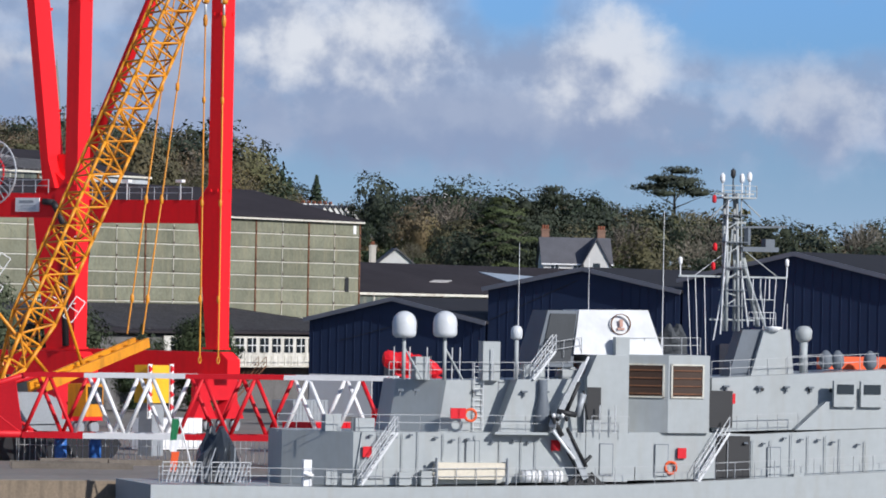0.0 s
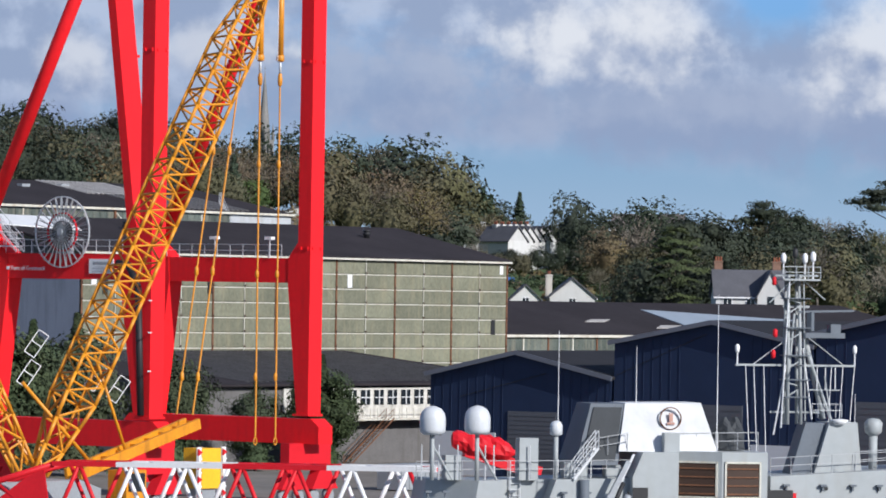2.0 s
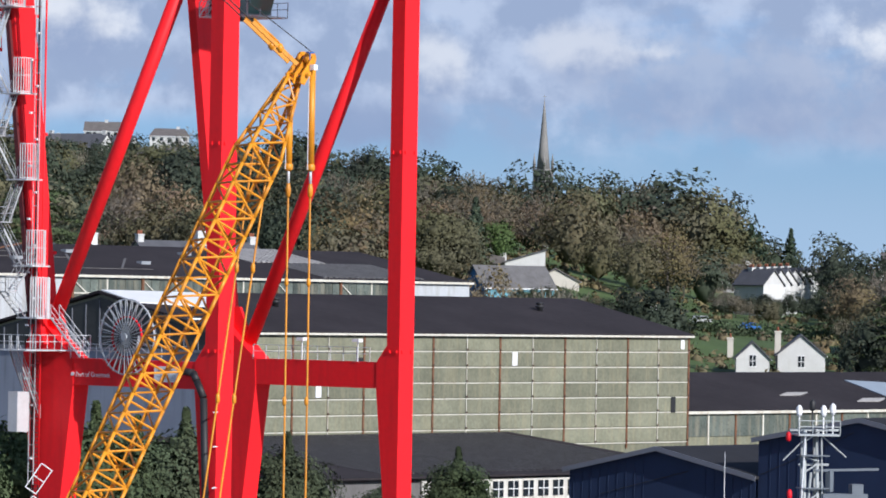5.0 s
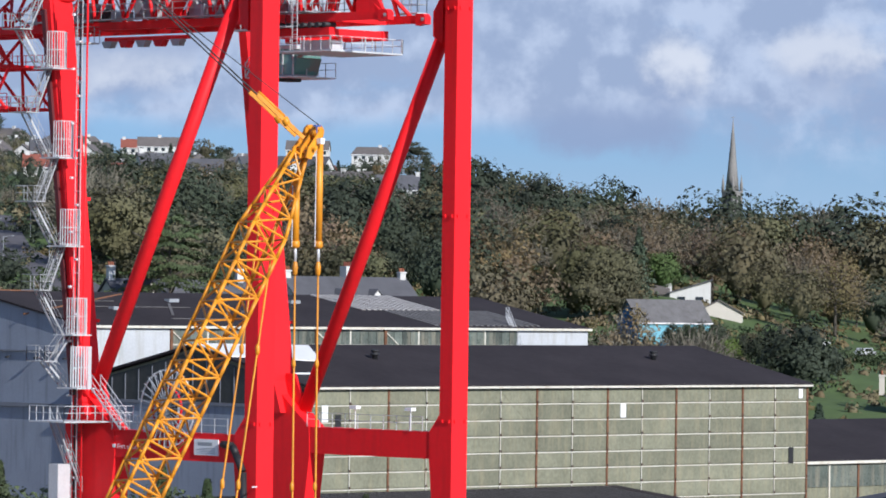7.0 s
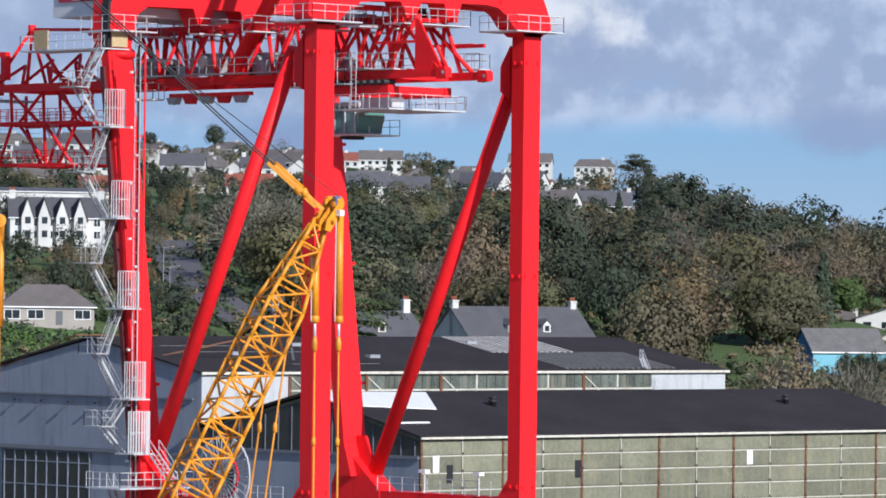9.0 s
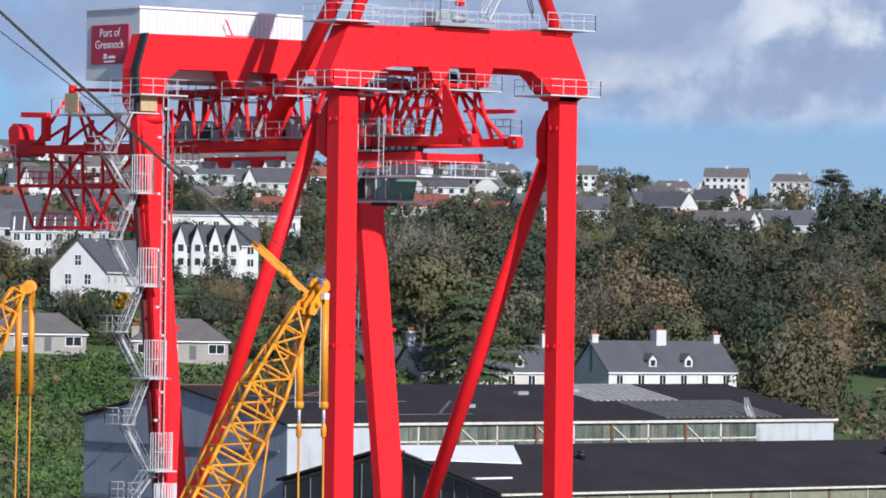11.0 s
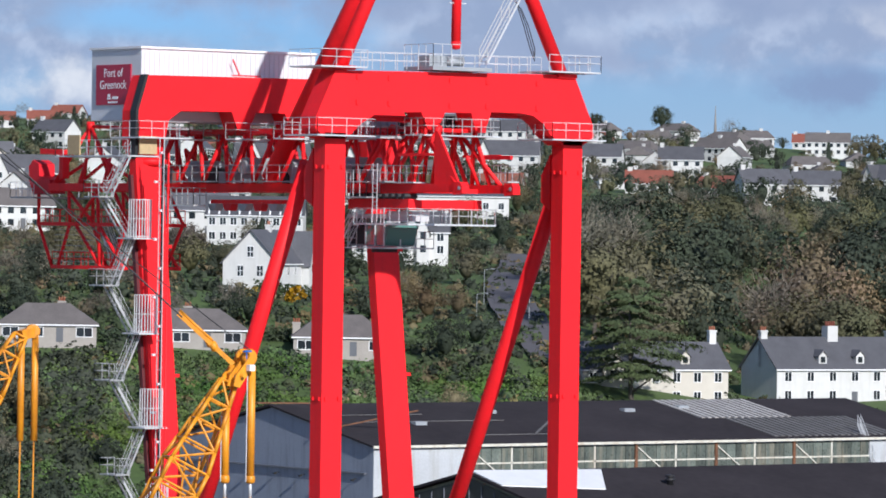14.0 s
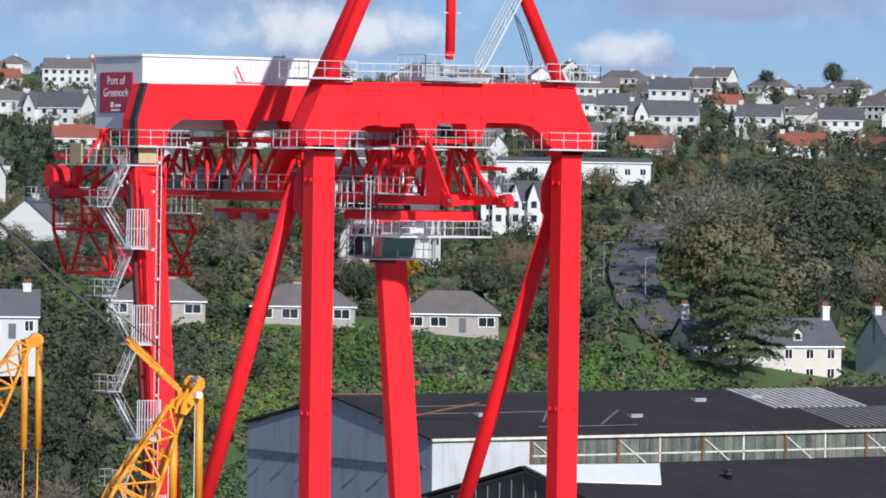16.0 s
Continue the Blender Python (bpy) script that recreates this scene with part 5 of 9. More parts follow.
# dark pendants up from the boom head to the mast of the crane
PD = Vector((-0.61, 0.43, 0.665))
for o in ((0, 0, 0), (0.5, 1.2, 0.2)):
    a_ = Vector((-33.7, -36.9, 35.2)) + Vector(o)
    b = B(); tube(b, a_ + PD * 3.4, a_ + PD * 46, 0.05, 6); part("pendant", b, BLACK, yc, "dark steel pendant")
    b = B(); bar(b, a_, a_ + PD * 1.5, 0.2, 0.26); part("pendant_link", b, YEL, yc)
    b = B(); revolve(b, [(0.1, -0.3), (0.27, 0), (0.1, 0.3)], a_ + PD * 1.5, 8); part("link_joint", b, YEL, yc)
    b = B(); bar(b, a_ + PD * 1.5, a_ + PD * 3.9, 0.22, 0.24); part("pendant_link", b, YEL, yc)
    b = B(); tube(b, a_ + PD * 1.6 + Vector((0, 0, 0.25)), a_ + PD * 3.8 + Vector((0, 0, 0.25)), 0.08, 8); part("link_cylinder", b, YEL, yc)
b = B(); tube(b, (-33.0, -37.5, 36.0), Vector((-33.0, -37.5, 36.0)) + Vector((-0.5, 0.45, 0.5)) * 40, 0.03, 5); part("hoist_rope", b, BLACK, yc)
# railing frames folded along the boom
for c in ((-43.6, -31.5, 5.6), (-46.0, -31.6, 6.4), (-49.4, -28.6, 6.6), (-49.0, -28.9, 8.6)):
    c = Vector(c)
    u_, v_ = Vector((0.45, -0.35, 0.85)) * 1.7, Vector((0.55, -0.6, -0.55)) * 0.8
    b = B()
    for p_, q_ in ((c, c + u_), (c + u_, c + u_ + v_), (c + u_ + v_, c + v_), (c + v_, c), (c + u_ * 0.5, c + u_ * 0.5 + v_)): tube(b, p_, q_, 0.035, 5)
    part("guard_frame", b, WHITEP, yc)
# machine body and tracks
b = B(); prism(b, [(-60, -1.9), (-49, -1.9), (-49, -0.3), (-51, 0.3), (-59, 0.3), (-60, -0.4)], "y", -35.8, -30.4); body = part("body", b, GALVD, yc, "grey machine deck")
b = B(); bx(b, -47.6, -36.8, -1.4, -45.6, -35.2, 0.9); cb = part("cab", b, YEL, yc)
b = B(); bx(b, -47.4, -36.88, -0.5, -45.8, -36.79, 0.7); part("window", b, WINDOW, cb)
for y in (-37.6, -30.0):
    b = B(); prism(b, [(-58.5, -3.4), (-57.6, GROUND), (-45.4, GROUND), (-44.4, -3.4), (-45.2, -2.5), (-57.7, -2.5)], "y", y, y + 1.6); part("track", b, BLACK, yc)
b = B(); bx(b, -55, -35.6, -2.6, -48, -30.6, -1.6); part("turntable", b, GALVD, yc)

# head of a second yellow boom further along the quay
y2 = thing("lattice_boom_crane", (-12, 36, GROUND), "second yellow lattice boom standing farther along the quay", "crane")
H2 = Vector((-5.2, 32.3, 35.0))
P2 = Vector((-26, 40, GROUND))
lattice(y2, P2, P2.lerp(H2, 0.9), 2.0, 2.0, 2.0, 2.0, 16, YEL, (0.5, 1, 0), 0.13, 0.08)
lattice(y2, P2.lerp(H2, 0.9), H2, 2.0, 0.9, 2.0, 0.7, 3, YEL, (0.5, 1, 0), 0.12, 0.075)
b = B(); tube(b, H2 + Vector((0.9, -0.3, 0.3)), H2 + Vector((1.2, 0.5, 0.3)), 0.5, 14); bar(b, H2, H2 + Vector((1.2, 0, 0.3)), 0.7); part("boom_head", b, YEL, y2)
for dx in (0.1, 1.25):
    x, y = H2.x + dx, H2.y
    b = B(); tube(b, (x, y, 35.0), (x, y, 27.5), 0.25, 10); part("rope_guard", b, YEL, y2)
    b = B(); tube(b, (x, y, 27.5), (x - 0.3, y, -2.0), 0.06, 6); part("hoist_rope", b, YEL, y2)

# ---------------------------------------------------------------- red and white lattice boom lying on trestles
lb = thing("lying_lattice_boom", (-53, -50, GROUND), "red and white lattice crane boom lying on blue drums", "crane boom")
PA, PB = Vector((-56.9, -39.2, -0.4)), Vector((-48.2, -63.2, -0.15))
ax, sx_, up_ = frame_axes(PA, PB, (0, 0, 1))


def boom_node(f, i, j):
    """A place on the boom: along it, on its far or near side (i), below or above (j)."""
    return PA.lerp(PB, f) + sx_ * (1.5 * i) + Vector((0, 0, 2.05 * j))


for i in (-1, 1):
    for j in (-1, 1):
        for k, (fa, fb) in enumerate(((0, 0.17), (0.17, 0.45), (0.45, 0.72), (0.72, 1.0))):
            b = B(); bar(b, boom_node(fa, i, j), boom_node(fb, i, j), 0.30 if j > 0 else 0.36, 0.32 if j > 0 else 0.40); part("chord", b, (REDR, WHITEP)[k % 2] if not (j < 0 and k == 3) else REDR, lb)
NW = 14
for k in range(NW):
    fa, fb = k / NW, (k + 1) / NW
    m_ = REDR if (fa < 0.13 or 0.42 < fa < 0.69 or fa > 0.9) else WHITEP
    for i in (-1, 1):
        e_ = 1 if (k + (i > 0)) % 2 else -1
        b = B(); tube(b, boom_node(fa, i, -e_), boom_node(fb, i, e_), 0.145, 8); part("lacing", b, m_, lb)
    for j in (-1, 1):
        e_ = 1 if k % 2 else -1
        b = B(); tube(b, boom_node(fa, -e_, j), boom_node(fb, e_, j), 0.13, 8); part("lacing", b, m_, lb)
d_ = (PB - PA).normalized()
for sgn in (-1.4, 1.4):
    side = Vector((d_.y, -d_.x, 0)) * sgn
    b = B(); tube(b, PA + side + Vector((0, 0, 2.0)), PA - d_ * 8 + side + Vector((0, 0, -0.4)), 0.2, 8); tube(b, PA + side + Vector((0, 0, -2.0)), PA - d_ * 9 + side + Vector((0, 0, -2.0)), 0.25, 8)
    tube(b, PA + side + Vector((0, 0, -2.0)), PA - d_ * 4 + side + Vector((0, 0, 0.8)), 0.14, 8); tube(b, PA - d_ * 4 + side + Vector((0, 0, 0.8)), PA - d_ * 8 + side + Vector((0, 0, -2)), 0.14, 8); part("tapered_end", b, REDR, lb)
b = B()
side = Vector((d_.y, -d_.x, 0)) * 1.4
quad_box(b, [PA + side * 1.08 + Vector((0, 0, -2.0)), PA - d_ * 6 + side * 1.08 + Vector((0, 0, -2.0)), PA - d_ * 6 + side + Vector((0, 0, -2.0)), PA + side + Vector((0, 0, -2.0)), PA + side * 1.08 + d_ * -0.6 + Vector((0, 0, 1.8)), PA - d_ * 2 + side * 1.08 + Vector((0, 0, 1.0)), PA - d_ * 2 + side + Vector((0, 0, 1.0)), PA + side - d_ * 0.6 + Vector((0, 0, 1.8))])
part("end_plate", b, REDR, lb)
for p in ((-56.0, -41.2), (-53.7, -42.4)):
    dr = thing("drum", (p[0], p[1], GROUND), "blue steel drum propping up the boom", "drum", "drums under the boom")
    b = B(); revolve(b, [(0.42, 0), (0.45, 0.05), (0.42, 0.1), (0.42, 0.55), (0.45, 0.6), (0.42, 0.65), (0.42, 1.15), (0.45, 1.2), (0.42, 1.25), (0.42, 1.7), (0.40, 1.72)], (p[0], p[1], GROUND), 16); part("shell", b, BLUE, dr)
    b = B(); bx(b, p[0] - 0.6, p[1] - 0.6, GROUND + 1.72, p[0] + 0.6, p[1] + 0.6, -2.45); part("packing", b, PLY, dr)
WOOD = mat("grey_timber", (0.14, 0.12, 0.10), 0.9, var=0.3)
for k, (x, y, l, a) in enumerate(((-60, -45, 7, 0.5), (-64, -47, 6, -0.9), (-58, -44, 5, -0.6), (-66, -50, 8, -0.8), (-56, -49, 6, -0.7))):
    b = B(); c = Vector((x, y, GROUND + 0.2)); u_ = Vector((math.cos(a), math.sin(a), 0)) * l / 2; bar(b, c - u_, c + u_, 0.35, 0.4)
    solid("timber_baulk", b, WOOD, "grey timber baulk lying on the quay", "timber", "timber baulks")
# yellow and white counterweight blocks with chevrons beside the crane
cw = thing("counterweight_stack", (-38.5, -36, GROUND), "yellow counterweight stack with red and white chevron boards", "counterweight")
b = B(); bx(b, -39.3, -36.4, GROUND, -37.9, -35.2, -0.5); part("stand", b, GALVD, cw)
b = B(); bx(b, -39.6, -36.6, -0.5, -37.6, -35.0, 2.2); part("block", b, mat("bright_yellow", (0.85, 0.48, 0.02), 0.5), cw)
for x in (-40.1, -37.5):
    for k in range(8):
        b = B(); z = -1.5 + k * 0.46
        prism(b, [(x, z), (x + 0.4, z + 0.23), (x, z + 0.46)], "y", -36.75, -36.62); part("chevron", b, REDR if k % 2 else WHITEP, cw)
    b = B(); bx(b, x - 0.02, -36.62, -1.6, x + 0.42, -36.55, 2.3); part("board", b, WHITEP, cw)
# quay fence and clutter behind the boom
fence = thing("quay_fence", (-40, -46, GROUND), "galvanised temporary fence panels along the quay", "fence")
for k in range(14):
    x, y = -62 + k * 1.9, -30 - k * 2.6
    b = B(); rails(b, [(x, y, GROUND), (x + 1.8, y - 2.5, GROUND)], 2.0, 0.4, 0.02); part("panel", b, GALV, fence)
for k, (x, y, z1, m_, nm, lab, cat) in enumerate(((-30, -30, -1.9, WHITEP, "site_cabin", "white site cabin on the quay", "cabin"), (-22, -38, -2.0, REDR, "red_container", "red steel container on the quay", "container"), (30, -30, -2.2, BLUE, "skip", "blue waste skip beside the crane", "skip"), (44, 10, -2.0, GALVD, "generator_box", "grey generator cabinet in the yard", "cabinet"))):
    t_ = thing(nm, (x, y, GROUND), lab, cat)
    b = B(); bx(b, x, y, GROUND + 0.1, x + 5.5, y + 2.4, z1); bd = part("body", b, m_, t_)
    for j in range(9):
        b = B(); bx(b, x + 0.3 + j * 0.58, y - 0.06, GROUND + 0.2, x + 0.55 + j * 0.58, y - 0.002, z1 - 0.1); part("rib", b, m_, bd)
# red mobile crane folded behind the ship
rc_ = thing("red_mobile_crane", (-18, -47, GROUND), "folded red mobile crane under a tarpaulin", "mobile crane")
b = B(); bar(b, (-24.2, -47.2, 2.2), (-20.0, -50.5, 0.6), 0.8, 0.9); part("boom", b, REDR, rc_)
b = B()
ring_ = []
for k in range(15):
    c_ = Vector((-24.9, -46.6, 2.9)).lerp(Vector((-21.6, -49.8, 2.0)), k / 14)
    row = []
    for j in range(12):
        q = 2 * math.pi * j / 12
        r_ = (0.25 + 0.6 * math.sin(math.pi * min(1, (k + 0.4) / 13)) ** 0.4) * (1 + 0.35 * noise.noise((k * 0.7, math.cos(q) * 1.6, math.sin(q) * 1.6)))
        row.append(b.verts.new(c_ + Vector((0.7 * r_ * math.cos(q), 0.7 * r_ * math.cos(q), r_ * math.sin(q)))))
    ring_.append(row)
for A_, C_ in zip(ring_, ring_[1:]):
    for j in range(12): b.faces.new((A_[j], A_[(j + 1) % 12], C_[(j + 1) % 12], C_[j]))
b.faces.new(ring_[0]); b.faces.new(ring_[-1])
part("tarpaulin", b, REDR, rc_, "crumpled red tarpaulin")
b = B(); bx(b, -24, -48, GROUND + 0.5, -16, -45, -0.8); part("body", b, REDR, rc_)
for x in (-23, -20, -17):
    b = B(); tube(b, (x, -48.3, GROUND + 0.55), (x, -47.8, GROUND + 0.55), 0.55, 14); part("wheel", b, BLACK, rc_)

# ---------------------------------------------------------------- the grey patrol ship
SHIPG = mat("light_grey_ship_paint", (0.37, 0.395, 0.40), 0.5, spec=0.3, var=0.07, scale=0.3, fine=2, dirt=(0.30, 0.27, 0.22), dirt_amt=0.25)
RADOME = mat("radome_gelcoat", (0.60, 0.62, 0.64), 0.4, var=0.06)
SHIPD = mat("deck_grey", (0.13, 0.15, 0.175), 0.7, var=0.12)
CANVAS = mat("cream_canvas", (0.66, 0.60, 0.49), 0.9, var=0.1)
SHEET = mat("white_tarpaulin", (0.62, 0.63, 0.64), 0.6, var=0.15, bump=0.9, fine=1.0)
DARKCOV = mat("dark_canvas_cover", (0.05, 0.055, 0.06), 0.8, var=0.2)
RUSTY = mat("brown_vent_louvre", (0.05, 0.026, 0.016), 0.7, var=0.2)
ORANGE = mat("orange_lifebuoy", (0.75, 0.10, 0.02), 0.6, var=0.05)
ship = thing("patrol_ship", tuple(sp(0, 1, -7.6)), "light grey naval patrol ship moored at the quay", "ship")


def sbox(b, s0, n0, z0, s1, n1, z1):
    quad_box(b, [sp(s0, n0, z0), sp(s1, n0, z0), sp(s1, n1, z0), sp(s0, n1, z0), sp(s0, n0, z1), sp(s1, n0, z1), sp(s1, n1, z1), sp(s0, n1, z1)])


def sprism(b, poly, n0, n1):
    """A side profile of (s, z), drawn out across the ship."""
    A = [b.verts.new(sp(s, n0, z)) for s, z in poly]
    C = [b.verts.new(sp(s, n1, z)) for s, z in poly]
    n = len(poly)
    for i in range(n):
        b.faces.new((A[i], A[(i + 1) % n], C[(i + 1) % n], C[i]))
    b.faces.new(A[::-1]); b.faces.new(C)


def splan(b, plan, z0, z1, rake=0.0):
    """A plan of (s, n) drawn up from z0 to z1, its aft end leaning forward by rake."""
    lo_ = [b.verts.new(sp(s, n, z0)) for s, n in plan]
    hi_ = [b.verts.new(sp(s + rake * (s < plan[1][0] + 0.1), n, z1)) for s, n in plan]
    n = len(plan)
    for i in range(n):
        b.faces.new((lo_[i], lo_[(i + 1) % n], hi_[(i + 1) % n], hi_[i]))
    b.faces.new(lo_[::-1]); b.faces.new(hi_)


def srails(s0, z0, s1, z1, n, h=1.05, gap=1.3, par=None):
    b = B(); rails(b, [sp(s0, n, z0), sp(s1, n, z1)], h, gap, 0.024); part("railing", b, GALVM, par or ship)


NS = -3.2      # water-side plane of the hull
b = B(); sprism(b, [(-30.5, -7.8), (-30.5, -4.15), (-18, -4.25), (0, -3.95), (17, -3.0), (34, -1.6), (40, -0.6), (38, -7.8)], NS, 6.3); part("hull", b, SHIPG, ship)
b = B(); splan(b, [(-21.2, 1.7), (-17.7, -2.05), (-17.1, -2.1), (-17.1, 5.0), (-21.2, 5.0)], -4.2, -0.9); part("deckhouse", b, SHIPG, ship)
b = B(); sprism(b, [(-17.7, -4.2), (-17.2, -0.9), (-8, -0.85), (5.1, -0.7), (8.1, -0.8), (18, -0.2), (30, 0.6), (30, -3.0), (8, -3.5)], -2.2, 5.4); part("deckhouse", b, SHIPG, ship)
b = B(); splan(b, [(-14.6, 1.25), (-12.15, -1.3), (-10.2, -1.3), (-10.2, 4.2), (-14.6, 4.2)], -0.9, 2.3, 0.5); part("deckhouse", b, SHIPG, ship)
b = B(); sprism(b, [(-12.9, -0.9), (-12.0, 2.3), (-7.2, 2.35), (-8.4, -0.85)], -0.2, 3.8); part("deckhouse", b, SHIPG, ship)
b = B(); sprism(b, [(-8.4, -0.85), (-7.2, 2.4), (-2.6, 2.5), (-2.6, -0.8)], -1.6, 4.4); part("deckhouse", b, SHIPG, ship)
b = B(); sprism(b, [(-2.9, -3.8), (-2.9, 2.6), (-2.3, 4.0), (-0.2, 4.0), (-0.2, -3.8)], -2.25, 4.2); part("deckhouse", b, SHIPG, ship)
b = B(); splan(b, [(-0.2, -0.9), (2.3, -2.5), (5.0, -2.5), (5.0, 4.4), (-0.2, 4.4)], -0.75, 4.05); fb = part("funnel_casing", b, SHIPG, ship)
for (sa, na), (sb, nb_) in (((0.15, -1.12), (2.0, -2.31)), ((2.55, -2.5), (4.5, -2.5))):
    ua = Vector((sb - sa, nb_ - na)); ln = ua.length; ua /= ln
    out = Vector((ua.y, -ua.x))

    def vbox(b, d0, d1, z0, z1, o0, o1):
        P_ = [(d0, o0), (d1, o0), (d1, o1), (d0, o1)]
        q_ = [Vector((sa, na)) + ua * d + out * o for d, o in P_]
        quad_box(b, [sp(v.x, v.y, z0) for v in q_] + [sp(v.x, v.y, z1) for v in q_])
    b = B(); vbox(b, 0, ln, 1.5, 3.4, 0.004, 0.05); v_ = part("vent", b, RUSTY, fb, "brown louvred intake")
    for k in range(4):
        b = B(); vbox(b, 0, ln, 1.62 + k * 0.48, 1.70 + k * 0.48, 0.05, 0.11); part("louvre", b, RUST, v_)
    for d0, d1, z0, z1 in ((-0.1, ln + 0.1, 3.4, 3.5), (-0.1, ln + 0.1, 1.4, 1.5), (-0.1, 0, 1.4, 3.5), (ln, ln + 0.1, 1.4, 3.5)):
        b = B(); vbox(b, d0, d1, z0, z1, 0.004, 0.1); part("frame_bar", b, BATTEN, v_)
def crumpled(c, rx, ry, rz, seed, n=14, m=9):
    """A loose cover thrown over gear: a creased dome with a flat foot."""
    b = B(); rows_ = []
    for i in range(m):
        p = 0.5 * math.pi * i / (m - 0.5)
        row = []
        for j in range(n):
            q = 2 * math.pi * j / n
            k = 0.9 + 0.3 * noise.noise((math.cos(q) * 1.8 + seed, math.sin(q) * 1.8, p * 1.5)) + 0.10 * math.sin(q * 5 + seed) * math.cos(p)
            row.append(b.verts.new(c + Vector((rx * k * math.cos(p) ** 0.38 * math.cos(q), ry * k * math.cos(p) ** 0.38 * math.sin(q), rz * (math.sin(p) * (0.9 + 0.25 * math.sin(q * 2 + seed)))))))
        rows_.append(row)
    for A_, C_ in zip(rows_, rows_[1:]):
        for j in range(n): b.faces.new((A_[j], A_[(j + 1) % n], C_[(j + 1) % n], C_[j]))
    b.faces.new(rows_[0][::-1]); b.faces.new(rows_[-1])
    return b


# funnel top under a white sheet
b = B()
ring0 = [sp(-3.4, -1.0, 4.0), sp(2.4, -1.2, 4.0), sp(2.4, 3.4, 4.0), sp(-3.4, 3.4, 4.0)]
ring1 = [sp(-2.9, -0.4, 6.75), sp(1.6, -0.4, 6.8), sp(1.6, 2.8, 6.8), sp(-2.9, 2.8, 6.75)]
quad_box(b, ring0 + ring1)
fs = part("covered_funnel", b, SHEET, ship, "funnel wrapped in white sheeting")
b = B(); quad_box(b, [sp(-5.9, -0.8, 3.2), sp(-3.42, -0.9, 3.2), sp(-3.42, 3.4, 3.2), sp(-5.9, 3.2, 3.2), sp(-4.9, -0.3, 6.7), sp(-2.92, -0.35, 6.7), sp(-2.92, 2.8, 6.7), sp(-4.9, 2.8, 6.7)]); fd = part("funnel_aft", b, SHIPD, ship)
b = B(); quad_box(b, [sp(-5.5, -0.86, 3.5), sp(-3.6, -0.96, 3.5), sp(-3.6, -0.8, 3.5), sp(-5.5, -0.7, 3.5), sp(-4.75, -0.42, 6.5), sp(-3.1, -0.5, 6.5), sp(-3.1, -0.3, 6.5), sp(-4.75, -0.25, 6.5)]); part("grille", b, DARKCOV, fd)
b = B()
ring = [[b.verts.new(sp(-0.3 + q_ * math.cos(k * math.pi / 12), d_, 5.9 + q_ * math.sin(k * math.pi / 12))) for q_, d_ in ((0.60, -0.84), (0.65, -0.84), (0.65, -0.70), (0.60, -0.70))] for k in range(24)]
for k in range(24):
    for j in range(4): b.faces.new((ring[k][j], ring[k][(j + 1) % 4], ring[(k + 1) % 24][(j + 1) % 4], ring[(k + 1) % 24][j]))
cr_ = part("crest", b, RUST, fs, "plain round crest shape")
b = B(); sbox(b, -0.38, -0.8, 5.72, -0.16, -0.72, 6.2); sbox(b, -0.5, -0.8, 5.55, -0.05, -0.72, 5.68); part("crest_figure", b, mat("faded_red_print", (0.52, 0.30, 0.24), 0.8), cr_)
part("covered_gun", crumpled(Vector(sp(3.6, 0.5, 4.1)), 1.0, 1.0, 1.7, 2.0), DARKCOV, ship, "dark canvas cover")
b = B(); sbox(b, -0.9, -1.7, 4.0, 0.0, -1.1, 5.1); part("locker", b, SHIPG, ship)
# forward house, bridge wing and mast
b = B(); sprism(b, [(5.5, -0.7), (5.5, 2.65), (16.6, 3.3), (30, 3.9), (30, 0.5), (18, -0.2)], -1.5, 4.6); fh = part("deckhouse", b, SHIPG, ship)
b = B(); sprism(b, [(10.8, -0.5), (12.8, 1.3), (30, 2.0), (30, 0.3), (14, -0.4)], -2.3, -1.55); part("bulwark", b, SHIPG, ship)
b = B(); sprism(b, [(8.5, 2.7), (9.4, 5.75), (11.1, 5.75), (11.4, 2.75)], -0.2, 2.2); part("mast_base", b, SHIPG, ship)
b = B(); sprism(b, [(7.2, 2.7), (8.1, 5.7), (9.4, 5.7), (8.5, 2.7)], 0.2, 1.8); part("mast_base", b, SHIPD, ship)
mast = part("mast", (lambda b: ([tube(b, sp(7.4 + dx, 0.6 + dy, 5.6), sp(7.4 + dx * 0.8, 0.9 + dy * 0.6, 14.2), 0.10, 8) for dx in (-0.4, 0.4) for dy in (-0.4, 0.4)], [bar(b, sp(7.0, 0.4, 6.4 + k * 0.8), sp(7.8, 0.4, 6.4 + k * 0.8 + (0.5 if k % 2 else -0.2)), 0.07) for k in range(10)], tube(b, sp(9.4, 1.0, 5.9), sp(8.0, 1.0, 11.5), 0.16, 8), b)[-1])(B()), SHIPG, ship)
for z, w in ((14.2, 1.3), (12.4, 0.8), (9.0, 3.6), (6.3, 1.5)):
    b = B(); bar(b, sp(7.6 - w, 0.8, z), sp(7.6 + w, 0.8, z), 0.12); bar(b, sp(7.6, 0.8 - w * 0.5, z), sp(7.6, 0.8 + w * 0.5, z), 0.1); part("yard", b, SHIPG, mast)
b = B(); deck(b, [sp(6.6, 0, 0)[:2], sp(8.8, 0, 0)[:2], sp(8.8, 1.6, 0)[:2], sp(6.6, 1.6, 0)[:2]], 14.0, 0.1); rails(b, [sp(6.6, 0, 14.0), sp(8.8, 0, 14.0)], 0.7, 0.7, 0.03); part("top_platform", b, SHIPG, mast)
